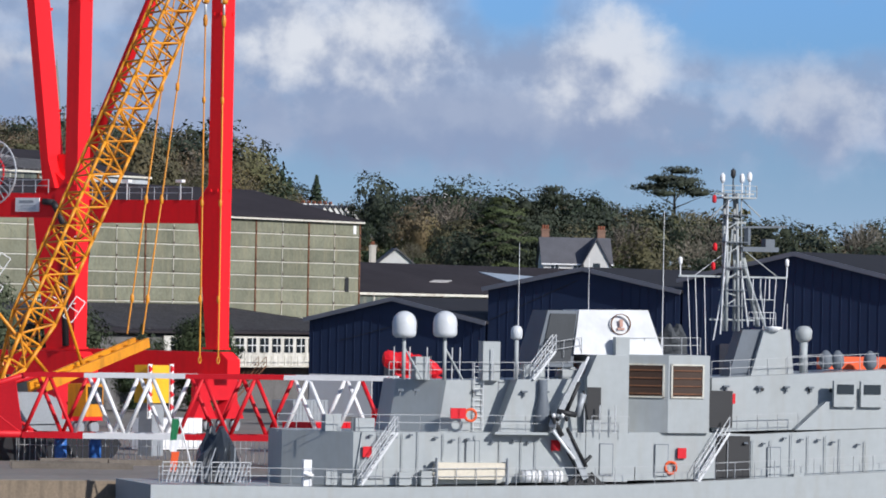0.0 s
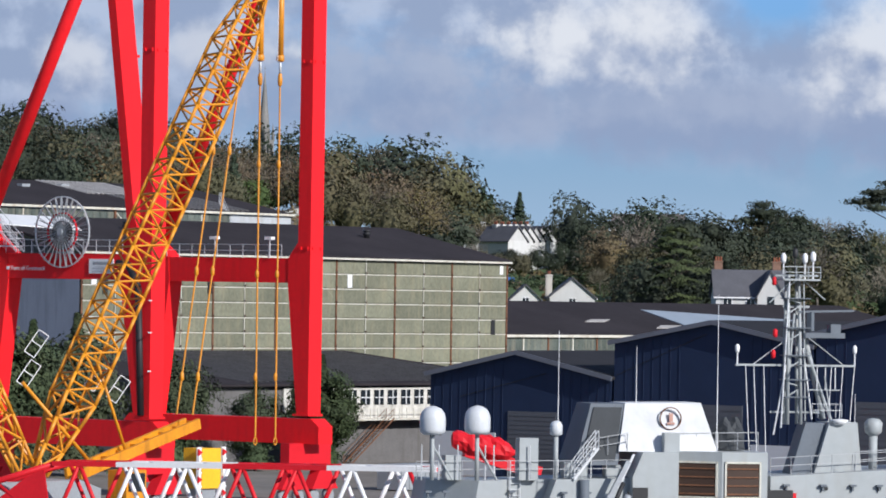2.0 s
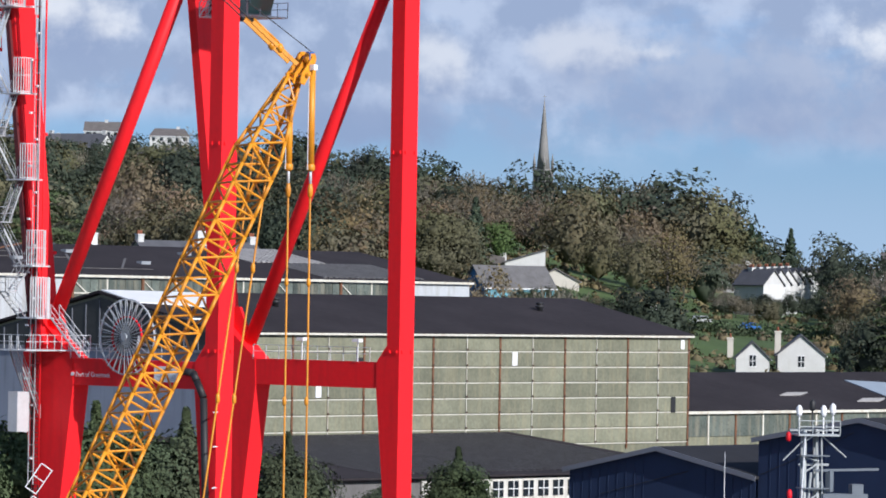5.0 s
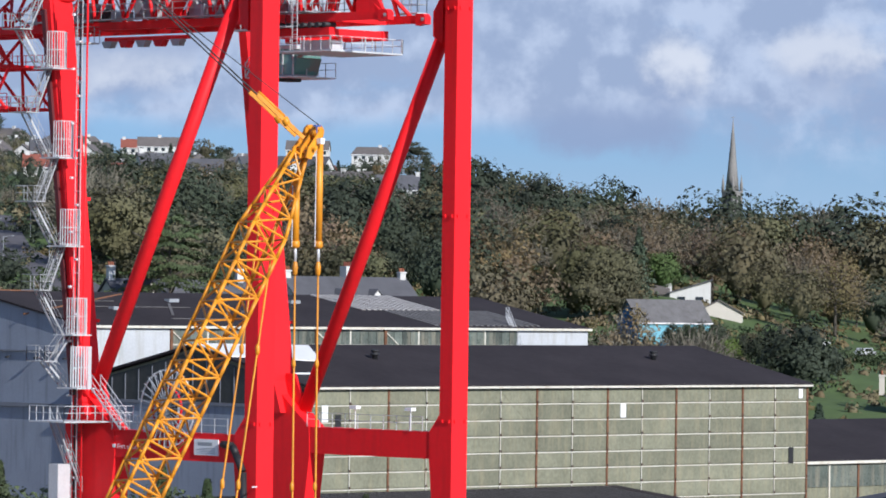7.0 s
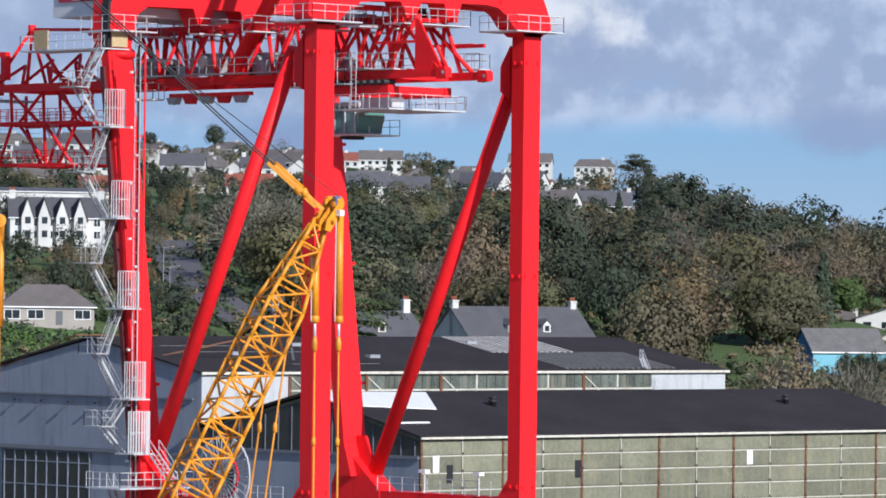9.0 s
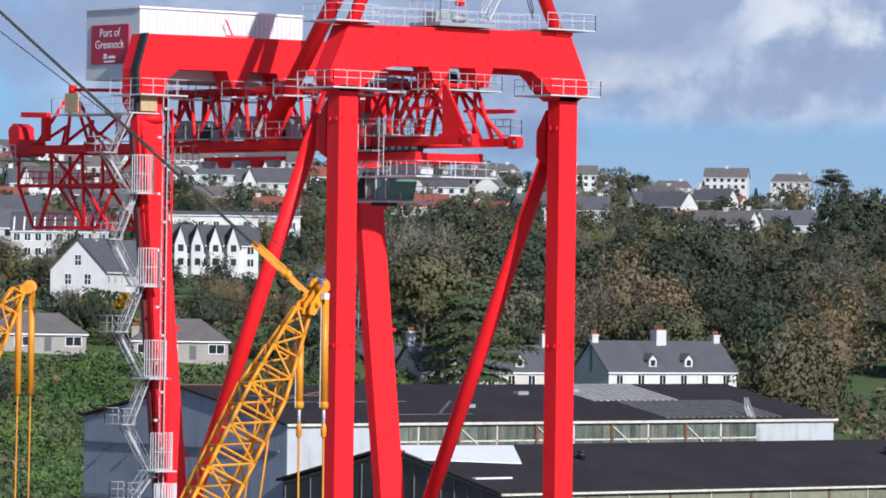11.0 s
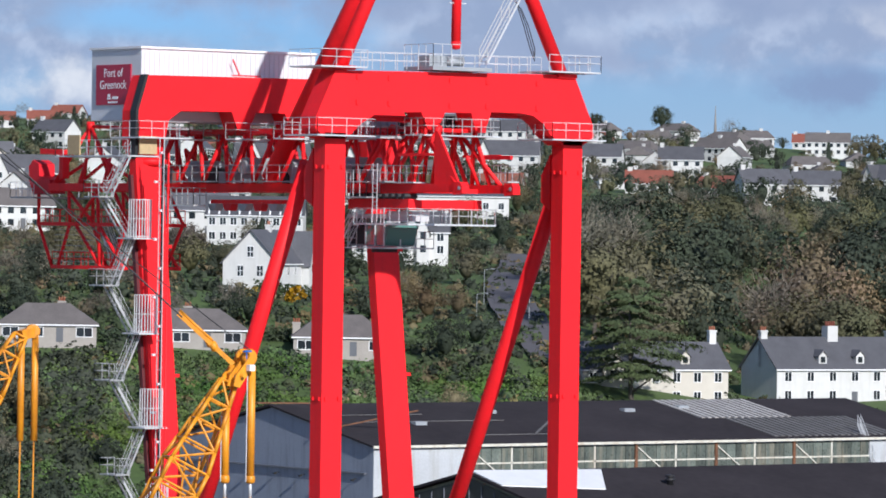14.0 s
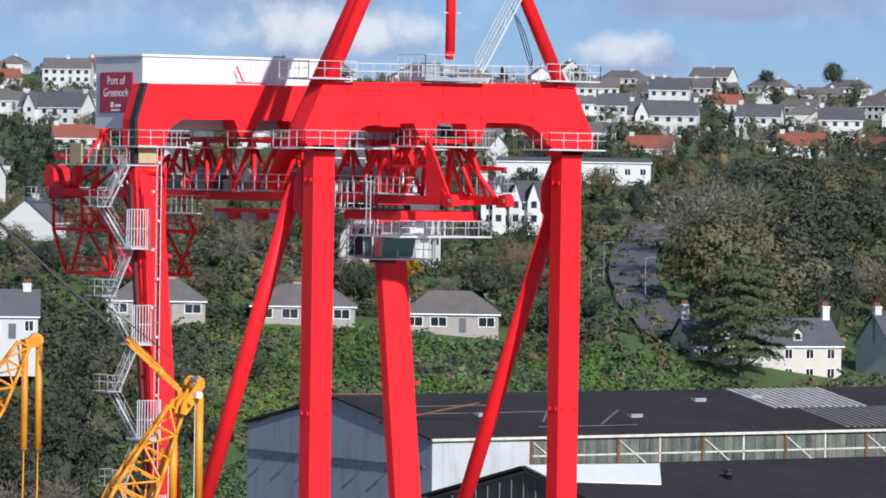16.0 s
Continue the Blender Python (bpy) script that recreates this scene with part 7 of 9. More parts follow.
def house(name, label, L, D, H, R, wall, roof, hip=0.0, chims=(), rows=2, cols=4, dormers=(), gables=(), wgap=0.0, chimwall=None, group="", far=False, win=None):
    """A house at the origin with its front towards -y. gables: x of front gables; dormers: x of roof windows."""
    t = thing(name, (0, 0, 0), label, "house", group)
    b = B(); bx(b, -L / 2, -D / 2, -5.0, L / 2, D / 2, H); w = part("wall", b, wall, t)
    if hip <= 0:
        b = B(); prism(b, [(-D / 2, H - 0.01), (D / 2, H - 0.01), (0, H + R - 0.12)], "x", -L / 2, L / 2); part("gable", b, wall, t)
    b = B(); o = 0.35
    e = [(-L / 2 - o, -D / 2 - o), (L / 2 + o, -D / 2 - o), (L / 2 + o, D / 2 + o), (-L / 2 - o, D / 2 + o)]
    zr, ze = H + R, H - o * R / (D / 2)
    rx = L / 2 + o - hip
    if hip <= 0:
        for sy in (-1, 1):
            ye = sy * (D / 2 + o)
            quad_box(b, [(-L / 2 - o, ye, ze), (L / 2 + o, ye, ze), (L / 2 + o, 0, zr), (-L / 2 - o, 0, zr), (-L / 2 - o, ye, ze + 0.2), (L / 2 + o, ye, ze + 0.2), (L / 2 + o, 0, zr + 0.2), (-L / 2 - o, 0, zr + 0.2)])
    else:
        lo = [b.verts.new((x, y, ze)) for x, y in e]; hi = [b.verts.new((x, y, ze + 0.2)) for x, y in e]
        ra, rb2 = b.verts.new((-rx, 0, zr + 0.2)), b.verts.new((rx, 0, zr + 0.2))
        for f in ((hi[0], hi[1], rb2, ra), (hi[2], hi[3], ra, rb2), (hi[1], hi[2], rb2), (hi[3], hi[0], ra), (lo[0], lo[1], hi[1], hi[0]), (lo[1], lo[2], hi[2], hi[1]), (lo[2], lo[3], hi[3], hi[2]), (lo[3], lo[0], hi[0], hi[3]), (lo[3], lo[2], lo[1], lo[0])):
            b.faces.new(f)
    rf = part("roof", b, roof, t)
    b = B(); bx(b, -L / 2 - o, -D / 2 - o - 0.06, ze - 0.05, L / 2 + o, -D / 2 - o + 0.02, ze + 0.14); part("gutter", b, WHITEP, t)
    for cx, cy, ch in chims:
        zt = H + R + ch
        b = B(); bx(b, cx - 0.55, cy - 0.4, H, cx + 0.55, cy + 0.4, zt); bx(b, cx - 0.65, cy - 0.5, zt - 0.25, cx + 0.65, cy + 0.5, zt - 0.05); c = part("chimney", b, chimwall or wall, rf)
        if not far:
            for px_ in (-0.35, 0, 0.35):
                b = B(); revolve(b, [(0.14, 0), (0.11, 0.5), (0.14, 0.55)], (cx + px_, cy, zt), 8); part("pot", b, POT, c)
    fl = H / rows
    for r_ in range(rows):
        for c_ in range(cols):
            x = -L / 2 + L * (c_ + 0.5) / cols
            if r_ == 0 and c_ == cols // 2:
                b = B(); bx(b, x - 0.5, -D / 2 - 0.05, 0, x + 0.5, -D / 2 - 0.002, 2.05); part("door", b, SHUTTER, t)
                continue
            ww, wh = win or ((0.55, 0.65) if not far else (0.6, 0.6))
            z = r_ * fl + fl * 0.55
            b = B(); bx(b, x - ww, -D / 2 - 0.03, z - wh, x + ww, -D / 2 - 0.002, z + wh); w_ = part("window", b, WINDOW, t)
            if far: continue
            b = B(); y_ = -D / 2 - 0.07
            for (xa, xb, za, zb) in ((x - ww - 0.1, x + ww + 0.1, z + wh, z + wh + 0.1), (x - ww - 0.1, x + ww + 0.1, z - wh - 0.12, z - wh), (x - ww - 0.1, x - ww, z - wh, z + wh), (x + ww, x + ww + 0.1, z - wh, z + wh), (x - 0.04, x + 0.04, z - wh, z + wh)): bx(b, xa, y_, za, xb, -D / 2 - 0.03, zb)
            part("window_frame", b, WHITEP, w_)
    for x in dormers:
        z0 = H + 0.5
        b = B(); prism(b, [(x - 0.7, z0), (x + 0.7, z0), (x + 0.7, z0 + 1.2), (x, z0 + 1.9), (x - 0.7, z0 + 1.2)], "y", -D / 2 + 0.5, -0.6); d = part("dormer", b, wall, rf)
        b = B(); bx(b, x - 0.4, -D / 2 + 0.45, z0 + 0.3, x + 0.4, -D / 2 + 0.49, z0 + 1.15); part("window", b, WINDOW, d)
        b = B(); prism(b, [(x - 0.95, z0 + 1.05), (x, z0 + 2.0), (x + 0.95, z0 + 1.05), (x + 0.95, z0 + 1.22), (x, z0 + 2.2), (x - 0.95, z0 + 1.22)], "y", -D / 2 + 0.3, -0.5); part("dormer_roof", b, roof, d)
    for x, gw in gables:
        b = B(); prism(b, [(x - gw / 2, -5), (x + gw / 2, -5), (x + gw / 2, H), (x, H + R * 0.95), (x - gw / 2, H)], "y", -D / 2 - 1.3, 0); g = part("front_gable", b, wall, t)
        b = B(); k = R * 0.95 / (gw / 2)
        prism(b, [(x - gw / 2 - 0.3, H - 0.3 * k), (x, H + R * 0.95), (x + gw / 2 + 0.3, H - 0.3 * k), (x + gw / 2 + 0.3, H - 0.3 * k + 0.25), (x, H + R * 0.95 + 0.3), (x - gw / 2 - 0.3, H - 0.3 * k + 0.25)], "y", -D / 2 - 1.6, 0); part("gable_roof", b, roof, g)
        for z in (H * 0.3, H * 0.85):
            b = B(); bx(b, x - 0.5, -D / 2 - 1.34, z - 0.6, x + 0.5, -D / 2 - 1.302, z + 0.6); part("window", b, WINDOW, g)
    return t


CLEAR = []


OPEN = []


def put(t, x, y, z, yaw, clear=None):
    t.matrix_basis = pose(x, y, z, 0, 0, yaw)
    CLEAR.append((x, y, clear or 12))
    if clear and clear > 6 and y > 240 and x < 440: OPEN.append((x, y, clear - 1))
    return t


def bearing(x, y):
    return -math.degrees(math.atan2(x - CX, y - CY))


bung = "grey bungalow with a hipped slate roof above a green bank"
put(house("bungalow", bung, 13.7, 8, 2.8, 2.9, GREYWALL, BROWNSLATE, 4.2, ((-6.4, 1.5, -1.0),), 1, 4, chimwall=GREYWALL, win=(1.1, 0.62)), 217, 306, 24.9, -34, 13)
put(house("bungalow", bung, 14.7, 8, 2.6, 2.7, GREYWALL, BROWNSLATE, 4.2, ((-1.0, 1, 0.5),), 1, 4, chimwall=GREYWALL, win=(1.1, 0.62)), 199, 317, 25.9, -34, 13)
put(house("bungalow", bung, 14.0, 8, 2.6, 2.7, GREYWALL, BROWNSLATE, 4.2, ((2.0, 1, 0.5),), 1, 4, chimwall=GREYWALL, win=(1.1, 0.62)), 181, 328, 26.4, -32, 13)
put(house("cream_house", "long cream two-storey house with slate roof and end chimneys", 23.6, 8.5, 5.6, 3.6, CREAM, SLATE, 0, ((11.2, 0, 1.9), (-11.2, 0, 2.1)), 2, 7, (5.0,), ((-7.5, 3.5),), chimwall=RENDER), 254.1, 282.6, 18.1, -12, 15)
put(house("dormer_house", "long white house with dormers and a red-topped chimney", 23.5, 9.5, 5.5, 4.3, RENDER, SLATE, 0, ((11.2, 0, 1.1), (-11.2, 0, 1.1)), 2, 6, (-3.4, 3.2), chimwall=RENDER), 284.5, 277.2, 18.3, -7, 18)
b = B(); bx(b, -0.3, -0.8, 9.0, 1.5, 0.8, 11.6)
ch = part("chimney", b, RENDER, bpy.data.objects["dormer_house"])
ch.matrix_parent_inverse = Matrix()
for k in range(5):
    b = B(); revolve(b, [(0.16, 0), (0.13, 0.6), (0.16, 0.65)], (-0.1 + 0.35 * k, 0, 11.6), 8); pt = part("pot", b, REDTILE, ch)
put(house("victorian_house", "white gabled villa with dark slate roofs", 18.5, 9, 6.0, 4.9, RENDER, SLATE, 0, ((0, 0, 1.0),), 2, 5, (), ((5.2, 3.6), (8.0, 3.4)), chimwall=RENDER), 246, 367, 31.8, 38, 16)
vh = bpy.data.objects["victorian_house"]
for y, z in ((-1.6, 1.6), (1.6, 1.6), (-1.6, 4.6), (1.6, 4.6), (0.0, 7.6)):
    b = B(); bx(b, -9.29, y - 0.45, z - 0.8, -9.26, y + 0.45, z + 0.8); w_ = part("window", b, WINDOW, vh); w_.matrix_parent_inverse = Matrix()
    b = B()
    for ya, yb, za, zb in ((y - 0.55, y + 0.55, z + 0.8, z + 0.92), (y - 0.6, y + 0.6, z - 0.95, z - 0.8), (y - 0.04, y + 0.04, z - 0.8, z + 0.8), (y - 0.45, y + 0.45, z - 0.04, z + 0.04)): bx(b, -9.33, ya, za, -9.29, yb, zb)
    part("window_frame", b, WHITEP, w_)
put(house("gabled_cottage", "small white gabled cottage on a lawn", 7.0, 9, 5.4, 3.8, RENDER, SLATE, 0, ((1.0, 0, 1.0),), 2, 2), 221, 436, 33.2, 40, 11)
put(house("slate_house", "pale house with grey slate roof among trees", 9, 7, 3.2, 3.2, RENDER, SLATE, 0, ((3.0, 0, 1.0),), 1, 4), 143, 304, 24.6, -30, 10)
put(house("white_block", "long white terrace with a ribbed dark roof", 18, 10, 5.4, 3.4, RENDER, SLATE, 0, (), 2, 9), 325, 486, 40.2, -38, 13)
for k in range(10):
    x = -8.6 + 1.9 * k
    b = B(); bar(b, (x, -5.3, 5.45), (x, -0.2, 8.75), 0.3, 0.12); rb_ = part("roof_rib", b, WHITEP, bpy.data.objects["white_block"]); rb_.matrix_parent_inverse = Matrix()
put(house("pointed_terrace", "white terrace with a row of pointed gables", 17, 8, 4.4, 3.4, RENDER, SLATE, 0, ((-8, 0, 1.4), (8, 0, 1.4)), 2, 6, (), ((-5.4, 2.2), (-2.4, 2.2), (0.8, 2.2), (4.0, 2.2))), 319, 432, 38.6, -35, 14)
put(house("white_hall", "long low white hall with a pale roof", 32, 10, 4.2, 0.8, RENDER, SLATE, 0.4, (), 1, 10), 413, 550, 46.2, -36, 20)
bh = house("blue_house", "sky blue house with grey sheet roof", 12.0, 9, 4.4, 3.3, BLUEW, CORR, 0, (), 1, 0)
# end wall sheet with its shade painted in as a darker blue
b = B(); prism(b, [(-4.5, -4.9), (4.5, -4.9), (4.5, 4.35), (0, 7.5), (-4.5, 4.35)], "x", -6.03, -6.004); part("side_wall", b, BLUESHADE, bh, "sky blue end wall, coloured darker for shade")
put(bh, 329, 251, 17.6, -26, 12)
put(house("white_bungalow", "white gabled bungalow beside a hedge", 9.0, 8.0, 2.2, 2.1, CREAM, BROWNSLATE, 0, (), 1, 2), 390.2, 292.0, 21.1, 41, 9)
mh_ = thing("modern_house", (0, 0, 0), "pale modern house with a steep mono-pitch roof", "house")
b = B(); prism(b, [(-3.6, -4.0), (3.6, -4.0), (3.6, 3.0), (-3.6, 0.8)], "y", -3.5, 3.5); part("wall", b, RENDER, mh_)
b = B(); prism(b, [(-4.0, 0.72), (3.9, 3.12), (3.9, 3.34), (-4.0, 0.94)], "y", -3.9, 3.9); part("roof", b, SLATE, mh_)
b = B(); bx(b, -8.6, -2.6, -4.0, -3.7, 3.0, 0.5); wg_ = part("wing", b, GREYWALL, mh_)
b = B(); prism(b, [(-9.0, 0.5), (-3.62, 0.5), (-3.62, 1.7), (-6.2, 2.2)], "y", -3.0, 3.3); part("wing_roof", b, BROWNSLATE, wg_)
b = B(); bx(b, -4.4, -0.5, 1.0, -3.3, 0.5, 3.0); part("chimney", b, RENDER, wg_)
for x in (-1.6, 1.6):
    b = B(); bx(b, x - 0.7, -3.56, -0.9, x + 0.7, -3.502, 0.2); part("window", b, WINDOW, mh_)
put(mh_, 407.7, 313.6, 25.8, -49, 11)
put(house("chimney_house", "old house with tall pale chimneys in the wood", 9, 7, 4.0, 2.6, GREYWALL, SLATE, 0, ((-3.4, 0, 2.8), (0.2, 0, 2.8), (3.4, 0, 2.8)), 2, 3, chimwall=CREAM), 640, 524, 35.4, -49, 10)
gb = "white gabled house with slate roof and clay chimney pots"
def end_window(t, x, z, w=0.45, h=0.8):
    """A sash window in the end wall of a house, facing its -x side."""
    b = B(); bx(b, x - 0.03, -w, z - h, x - 0.004, w, z + h); q = part("window", b, WINDOW, t); q.matrix_parent_inverse = Matrix()
    b = B()
    for ya, yb, za, zb in ((-w - 0.1, w + 0.1, z + h, z + h + 0.1), (-w - 0.12, w + 0.12, z - h - 0.14, z - h), (-0.04, 0.04, z - h, z + h), (-w, w, z - 0.04, z + 0.04)): bx(b, x - 0.07, ya, za, x - 0.03, yb, zb)
    part("window_frame", b, WHITEP, q)


for x, y, z, L_, D_, H_, R_, ch_y in ((308.6, 178.0, 9.0, 9.0, 6.8, 3.9, 2.8, 3.3), (304.4, 183.6, 9.0, 8.0, 4.8, 3.3, 2.3, 3.2), (313.0, 146.6, 8.8, 9.0, 6.4, 3.9, 2.8, 3.4)):
    gh = house("gabled_house", gb, L_, D_, H_, R_, RENDER, SLATE, 0, ((-1.0, ch_y, 0.6), (2.4, ch_y, 0.6)), 1, 3, chimwall=CREAM, group="gabled houses")
    end_window(gh, -L_ / 2, 2.9)
    put(gh, x, y, z, 38.5, 8)
put(house("gabled_house", gb, 9.5, 8, 4.4, 3.4, RENDER, SLATE, 0, ((-4, 2, 1.4), (4, 2, 1.4)), 2, 3, (), ((2.6, 3.6),), chimwall=BRICK), 264, 117, 9.0, -52, 11)
for k in range(6):
    x, y = 458.0 + 6.2 * k, 299.0 + 3.0 * k
    put(house("stepped_terrace", "white terrace house with a steep dark roof", 8.0, 5.0, 2.4, 2.6, RENDER, SLATE, 0, ((2.0, 0, 0.5),), 1, 2, group="stepped terrace"), x, y, 21.2 + 0.12 * k, 80, 5)
put(house("skyline_house", "white house on the ridge with a chimney", 7.5, 7, 4.6, 2.8, RENDER, SLATE, 0, ((-2, 0, 1.4),), 2, 3), 1012, 920, 58.0, -60, 9)

# repeated houses up the hill
rnd = random.Random(7)
protos = [
    house("semi_house", "white semi-detached houses with slate roof and chimneys", 19, 8, 5.0, 3.9, RENDER, SLATE, 0, ((-8.8, 0, 1.0), (8.8, 0, 1.0)), 2, 6, (), ((-5.5, 3.6),), group="hillside houses", far=True),
    house("semi_house", "white detached house with slate roof and chimney", 12, 8, 5.2, 3.4, RENDER, SLATE, 0, ((-5.2, 0, 1.1),), 2, 4, group="hillside houses", far=True),
    house("semi_house", "pale terrace with a grey tiled roof", 15, 7.5, 4.6, 3.2, RENDER, BROWNSLATE, 0, ((0, 0, 0.9),), 2, 6, group="hillside houses", far=True),
    house("semi_house", "low pale house with weathered tiled roof", 14, 9, 2.6, 2.6, RENDER, BROWNSLATE, 2.0, ((3, 0, 0.9),), 1, 5, group="hillside houses", far=True),
    house("semi_house", "low pale house with a red tiled roof", 11, 8, 2.6, 3.0, RENDER, REDTILE, 0, ((-4.6, 0, 0.9),), 1, 4, group="hillside houses", far=True),
    house("semi_house", "cream house with a wide front gable", 8, 10, 4.8, 3.4, CREAM, SLATE, 0, ((2, 2, 1.0),), 2, 3, (), ((0, 5.0),), group="hillside houses", far=True),
]
fixed = [(0, 617, 793, 59.5), (1, 637, 776, 59.2), (1, 654, 762, 58.7), (4, 665, 752.5, 54.6), (2, 709, 953, 70.5), (1, 698, 899, 68.7), (2, 573, 1045, 74.1), (3, 486, 922, 63.8), (3, 503, 912, 64.5), (4, 545, 641, 52.9), (4, 515, 661, 51.8), (2, 966, 977, 71.8), (3, 983, 962, 72.5), (3, 543, 344, 21.4), (2, 556, 332, 22.9), (3, 530, 360, 22.5)]
used = set()


def again(k, x, y, z, yaw):
    if k not in used:
        used.add(k); put(protos[k], x, y, z, yaw, 10)
    else:
        c_ = copy_thing(protos[k], pose(x, y, z, 0, 0, yaw)); CLEAR.append((x, y, 10))


for k, x, y, z in fixed:
    again(k, x, y, z, bearing(x, y) + rnd.uniform(-8, 8))
for r_, t0, t1, dt in ((960, 30, 38.5, 2.3), (1040, 30, 39, 2.2), (1120, 30, 39.5, 2.0), (1185, 30.5, 45.2, 1.2), (1260, 30, 45.4, 1.1), (1330, 30.5, 45.2, 1.05), (1400, 30, 45.4, 1.0), (1470, 30.4, 45.4, 0.95), (1540, 30, 45.4, 0.9), (1610, 30.5, 45.4, 0.8), (1680, 30, 45.6, 0.72), (1745, 30.3, 46.0, 0.68)):
    t_ = t0
    while t_ < t1:
        t2, r2 = t_ + rnd.uniform(-0.25, 0.25), r_ + rnd.uniform(-14, 14)
        x, y = CX + r2 * math.sin(radians(t2)), CY + r2 * math.cos(radians(t2))
        if all((x - a) ** 2 + (y - c) ** 2 > (d + 13) ** 2 for a, c, d in CLEAR):
            again(rnd.choice((0, 0, 1, 1, 2, 3, 3, 4, 5) if r_ < 1400 else (3, 3, 2, 3, 2, 1, 4) if r_ < 1600 else (3, 3, 4, 3, 2)), x, y, land(x, y), -t2 + rnd.choice((0, 0, 20, 80, -24, 12, 100, -35)))
        t_ += dt

# church spire behind the wood
SPIRE = mat("weathered_spire_stone", (0.22, 0.21, 0.20), 0.9, var=0.25, scale=0.4, fine=3)
SX, SY = 692.3, 546.2
ch_ = thing("church_spire", (SX, SY, 30), "slender grey stone church spire rising above the trees", "church")
b = B(); bx(b, SX - 1.85, SY - 1.85, 28, SX + 1.85, SY + 1.85, 52.6); bx(b, SX - 2.0, SY - 2.0, 52.6, SX + 2.0, SY + 2.0, 53.0); bx(b, SX - 2.0, SY - 2.0, 46.4, SX + 2.0, SY + 2.0, 46.7); part("tower", b, SPIRE, ch_)
b = B(); revolve(b, [(1.75, 0), (1.2, 5.5), (0.62, 12.0), (0.06, 18.0)], (SX, SY, 53), 8); part("steeple", b, SPIRE, ch_)
b = B(); tube(b, (SX, SY, 70.8), (SX, SY, 72.0), 0.05, 5); bar(b, (SX - 0.35, SY + 0.3, 71.6), (SX + 0.35, SY - 0.3, 71.6), 0.07); part("finial", b, SPIRE, ch_)
for dx in (-1.65, 1.65):
    for dy in (-1.65, 1.65):
        b = B(); revolve(b, [(0.4, 0), (0.36, 1.6), (0.02, 4.2)], (SX + dx, SY + dy, 53), 6); part("pinnacle", b, SPIRE, ch_)
for dx, dy in ((-0.75, -1.87), (0.75, -1.87), (-1.87, -0.75), (-1.87, 0.75)):
    wx, wy = (0.4, 0.04) if dy < -1.5 else (0.04, 0.4)
    b = B(); bx(b, SX + dx - wx, SY + dy - wy, 47.5, SX + dx + wx, SY + dy + wy, 51.8); part("louvre", b, BLACK, ch_)
sp2 = thing("distant_spire", (1580, 1860, 60), "thin far spire on the skyline", "church")
b = B(); revolve(b, [(2.2, 0), (1.2, 14), (0.1, 34)], (1580, 1860, 84), 8); part("steeple", b, SPIRE, sp2)

# lane with street lamps beside the cedar
ROAD = mat("lane_asphalt", (0.10, 0.095, 0.105), 0.9, var=0.15)
b = B()
pr = None
way = [(246, 292), (252.7, 304), (259, 317), (268.2, 330), (279, 346), (290.2, 362), (304, 380), (319.4, 398), (332, 413.6), (345, 430)]
for k, (x, y) in enumerate(way):
    z = land(x, y) + 0.7
    q = (b.verts.new((x - 3.2, y + 2.0, z)), b.verts.new((x + 3.2, y - 2.0, z)))
    if pr: b.faces.new((pr[0], pr[1], q[1], q[0]))
    pr = q
solid("lane", b, ROAD, "asphalt lane climbing the hillside", "road", kind="structure")
for x, y in ((249, 316), (262, 320), (276, 350), (309, 378)):
    z = land(x, y)
    l_ = thing("street_lamp", (x, y, z), "slim grey street lamp beside the lane", "lamp", "street lamps")
    b = B(); tube(b, (x, y, z - 1), (x, y, z + 6.5), 0.06, 6, 0.04); bar(b, (x, y, z + 6.4), (x + 0.8, y - 0.6, z + 6.6), 0.05); part("post", b, GALVD, l_)
    b = B(); bx(b, x + 0.8, y - 1.0, z + 6.55, x + 1.3, y - 0.6, z + 6.66); part("lantern", b, GALVD, l_)
# parked cars by the hedge under the wood
for x, y, m_ in ((388, 268, WHITEP), (393, 262, GALV), (399, 256, BLUE), (268, 292, REDR)):
    z = land(x, y) + 0.2
    c_ = thing("parked_car", (x, y, z), "small parked car beside a hedge", "car", "parked cars")
    b = B(); prism(b, [(x - 2.1, z + 0.35), (x + 2.1, z + 0.35), (x + 2.1, z + 0.8), (x + 1.2, z + 0.9), (x + 0.7, z + 1.4), (x - 1.0, z + 1.4), (x - 1.7, z + 0.95), (x - 2.1, z + 0.85)], "y", y - 0.85, y + 0.85); part("body", b, m_, c_)
    b = B(); prism(b, [(x - 1.4, z + 0.95), (x + 1.0, z + 0.95), (x + 0.6, z + 1.33), (x - 0.95, z + 1.33)], "y", y - 0.87, y + 0.87); part("window", b, WINDOW, c_)
    for wx in (-1.3, 1.3):
        b = B(); tube(b, (x + wx, y - 0.88, z + 0.32), (x + wx, y + 0.88, z + 0.32), 0.32, 10); part("wheel", b, BLACK, c_)

import collections

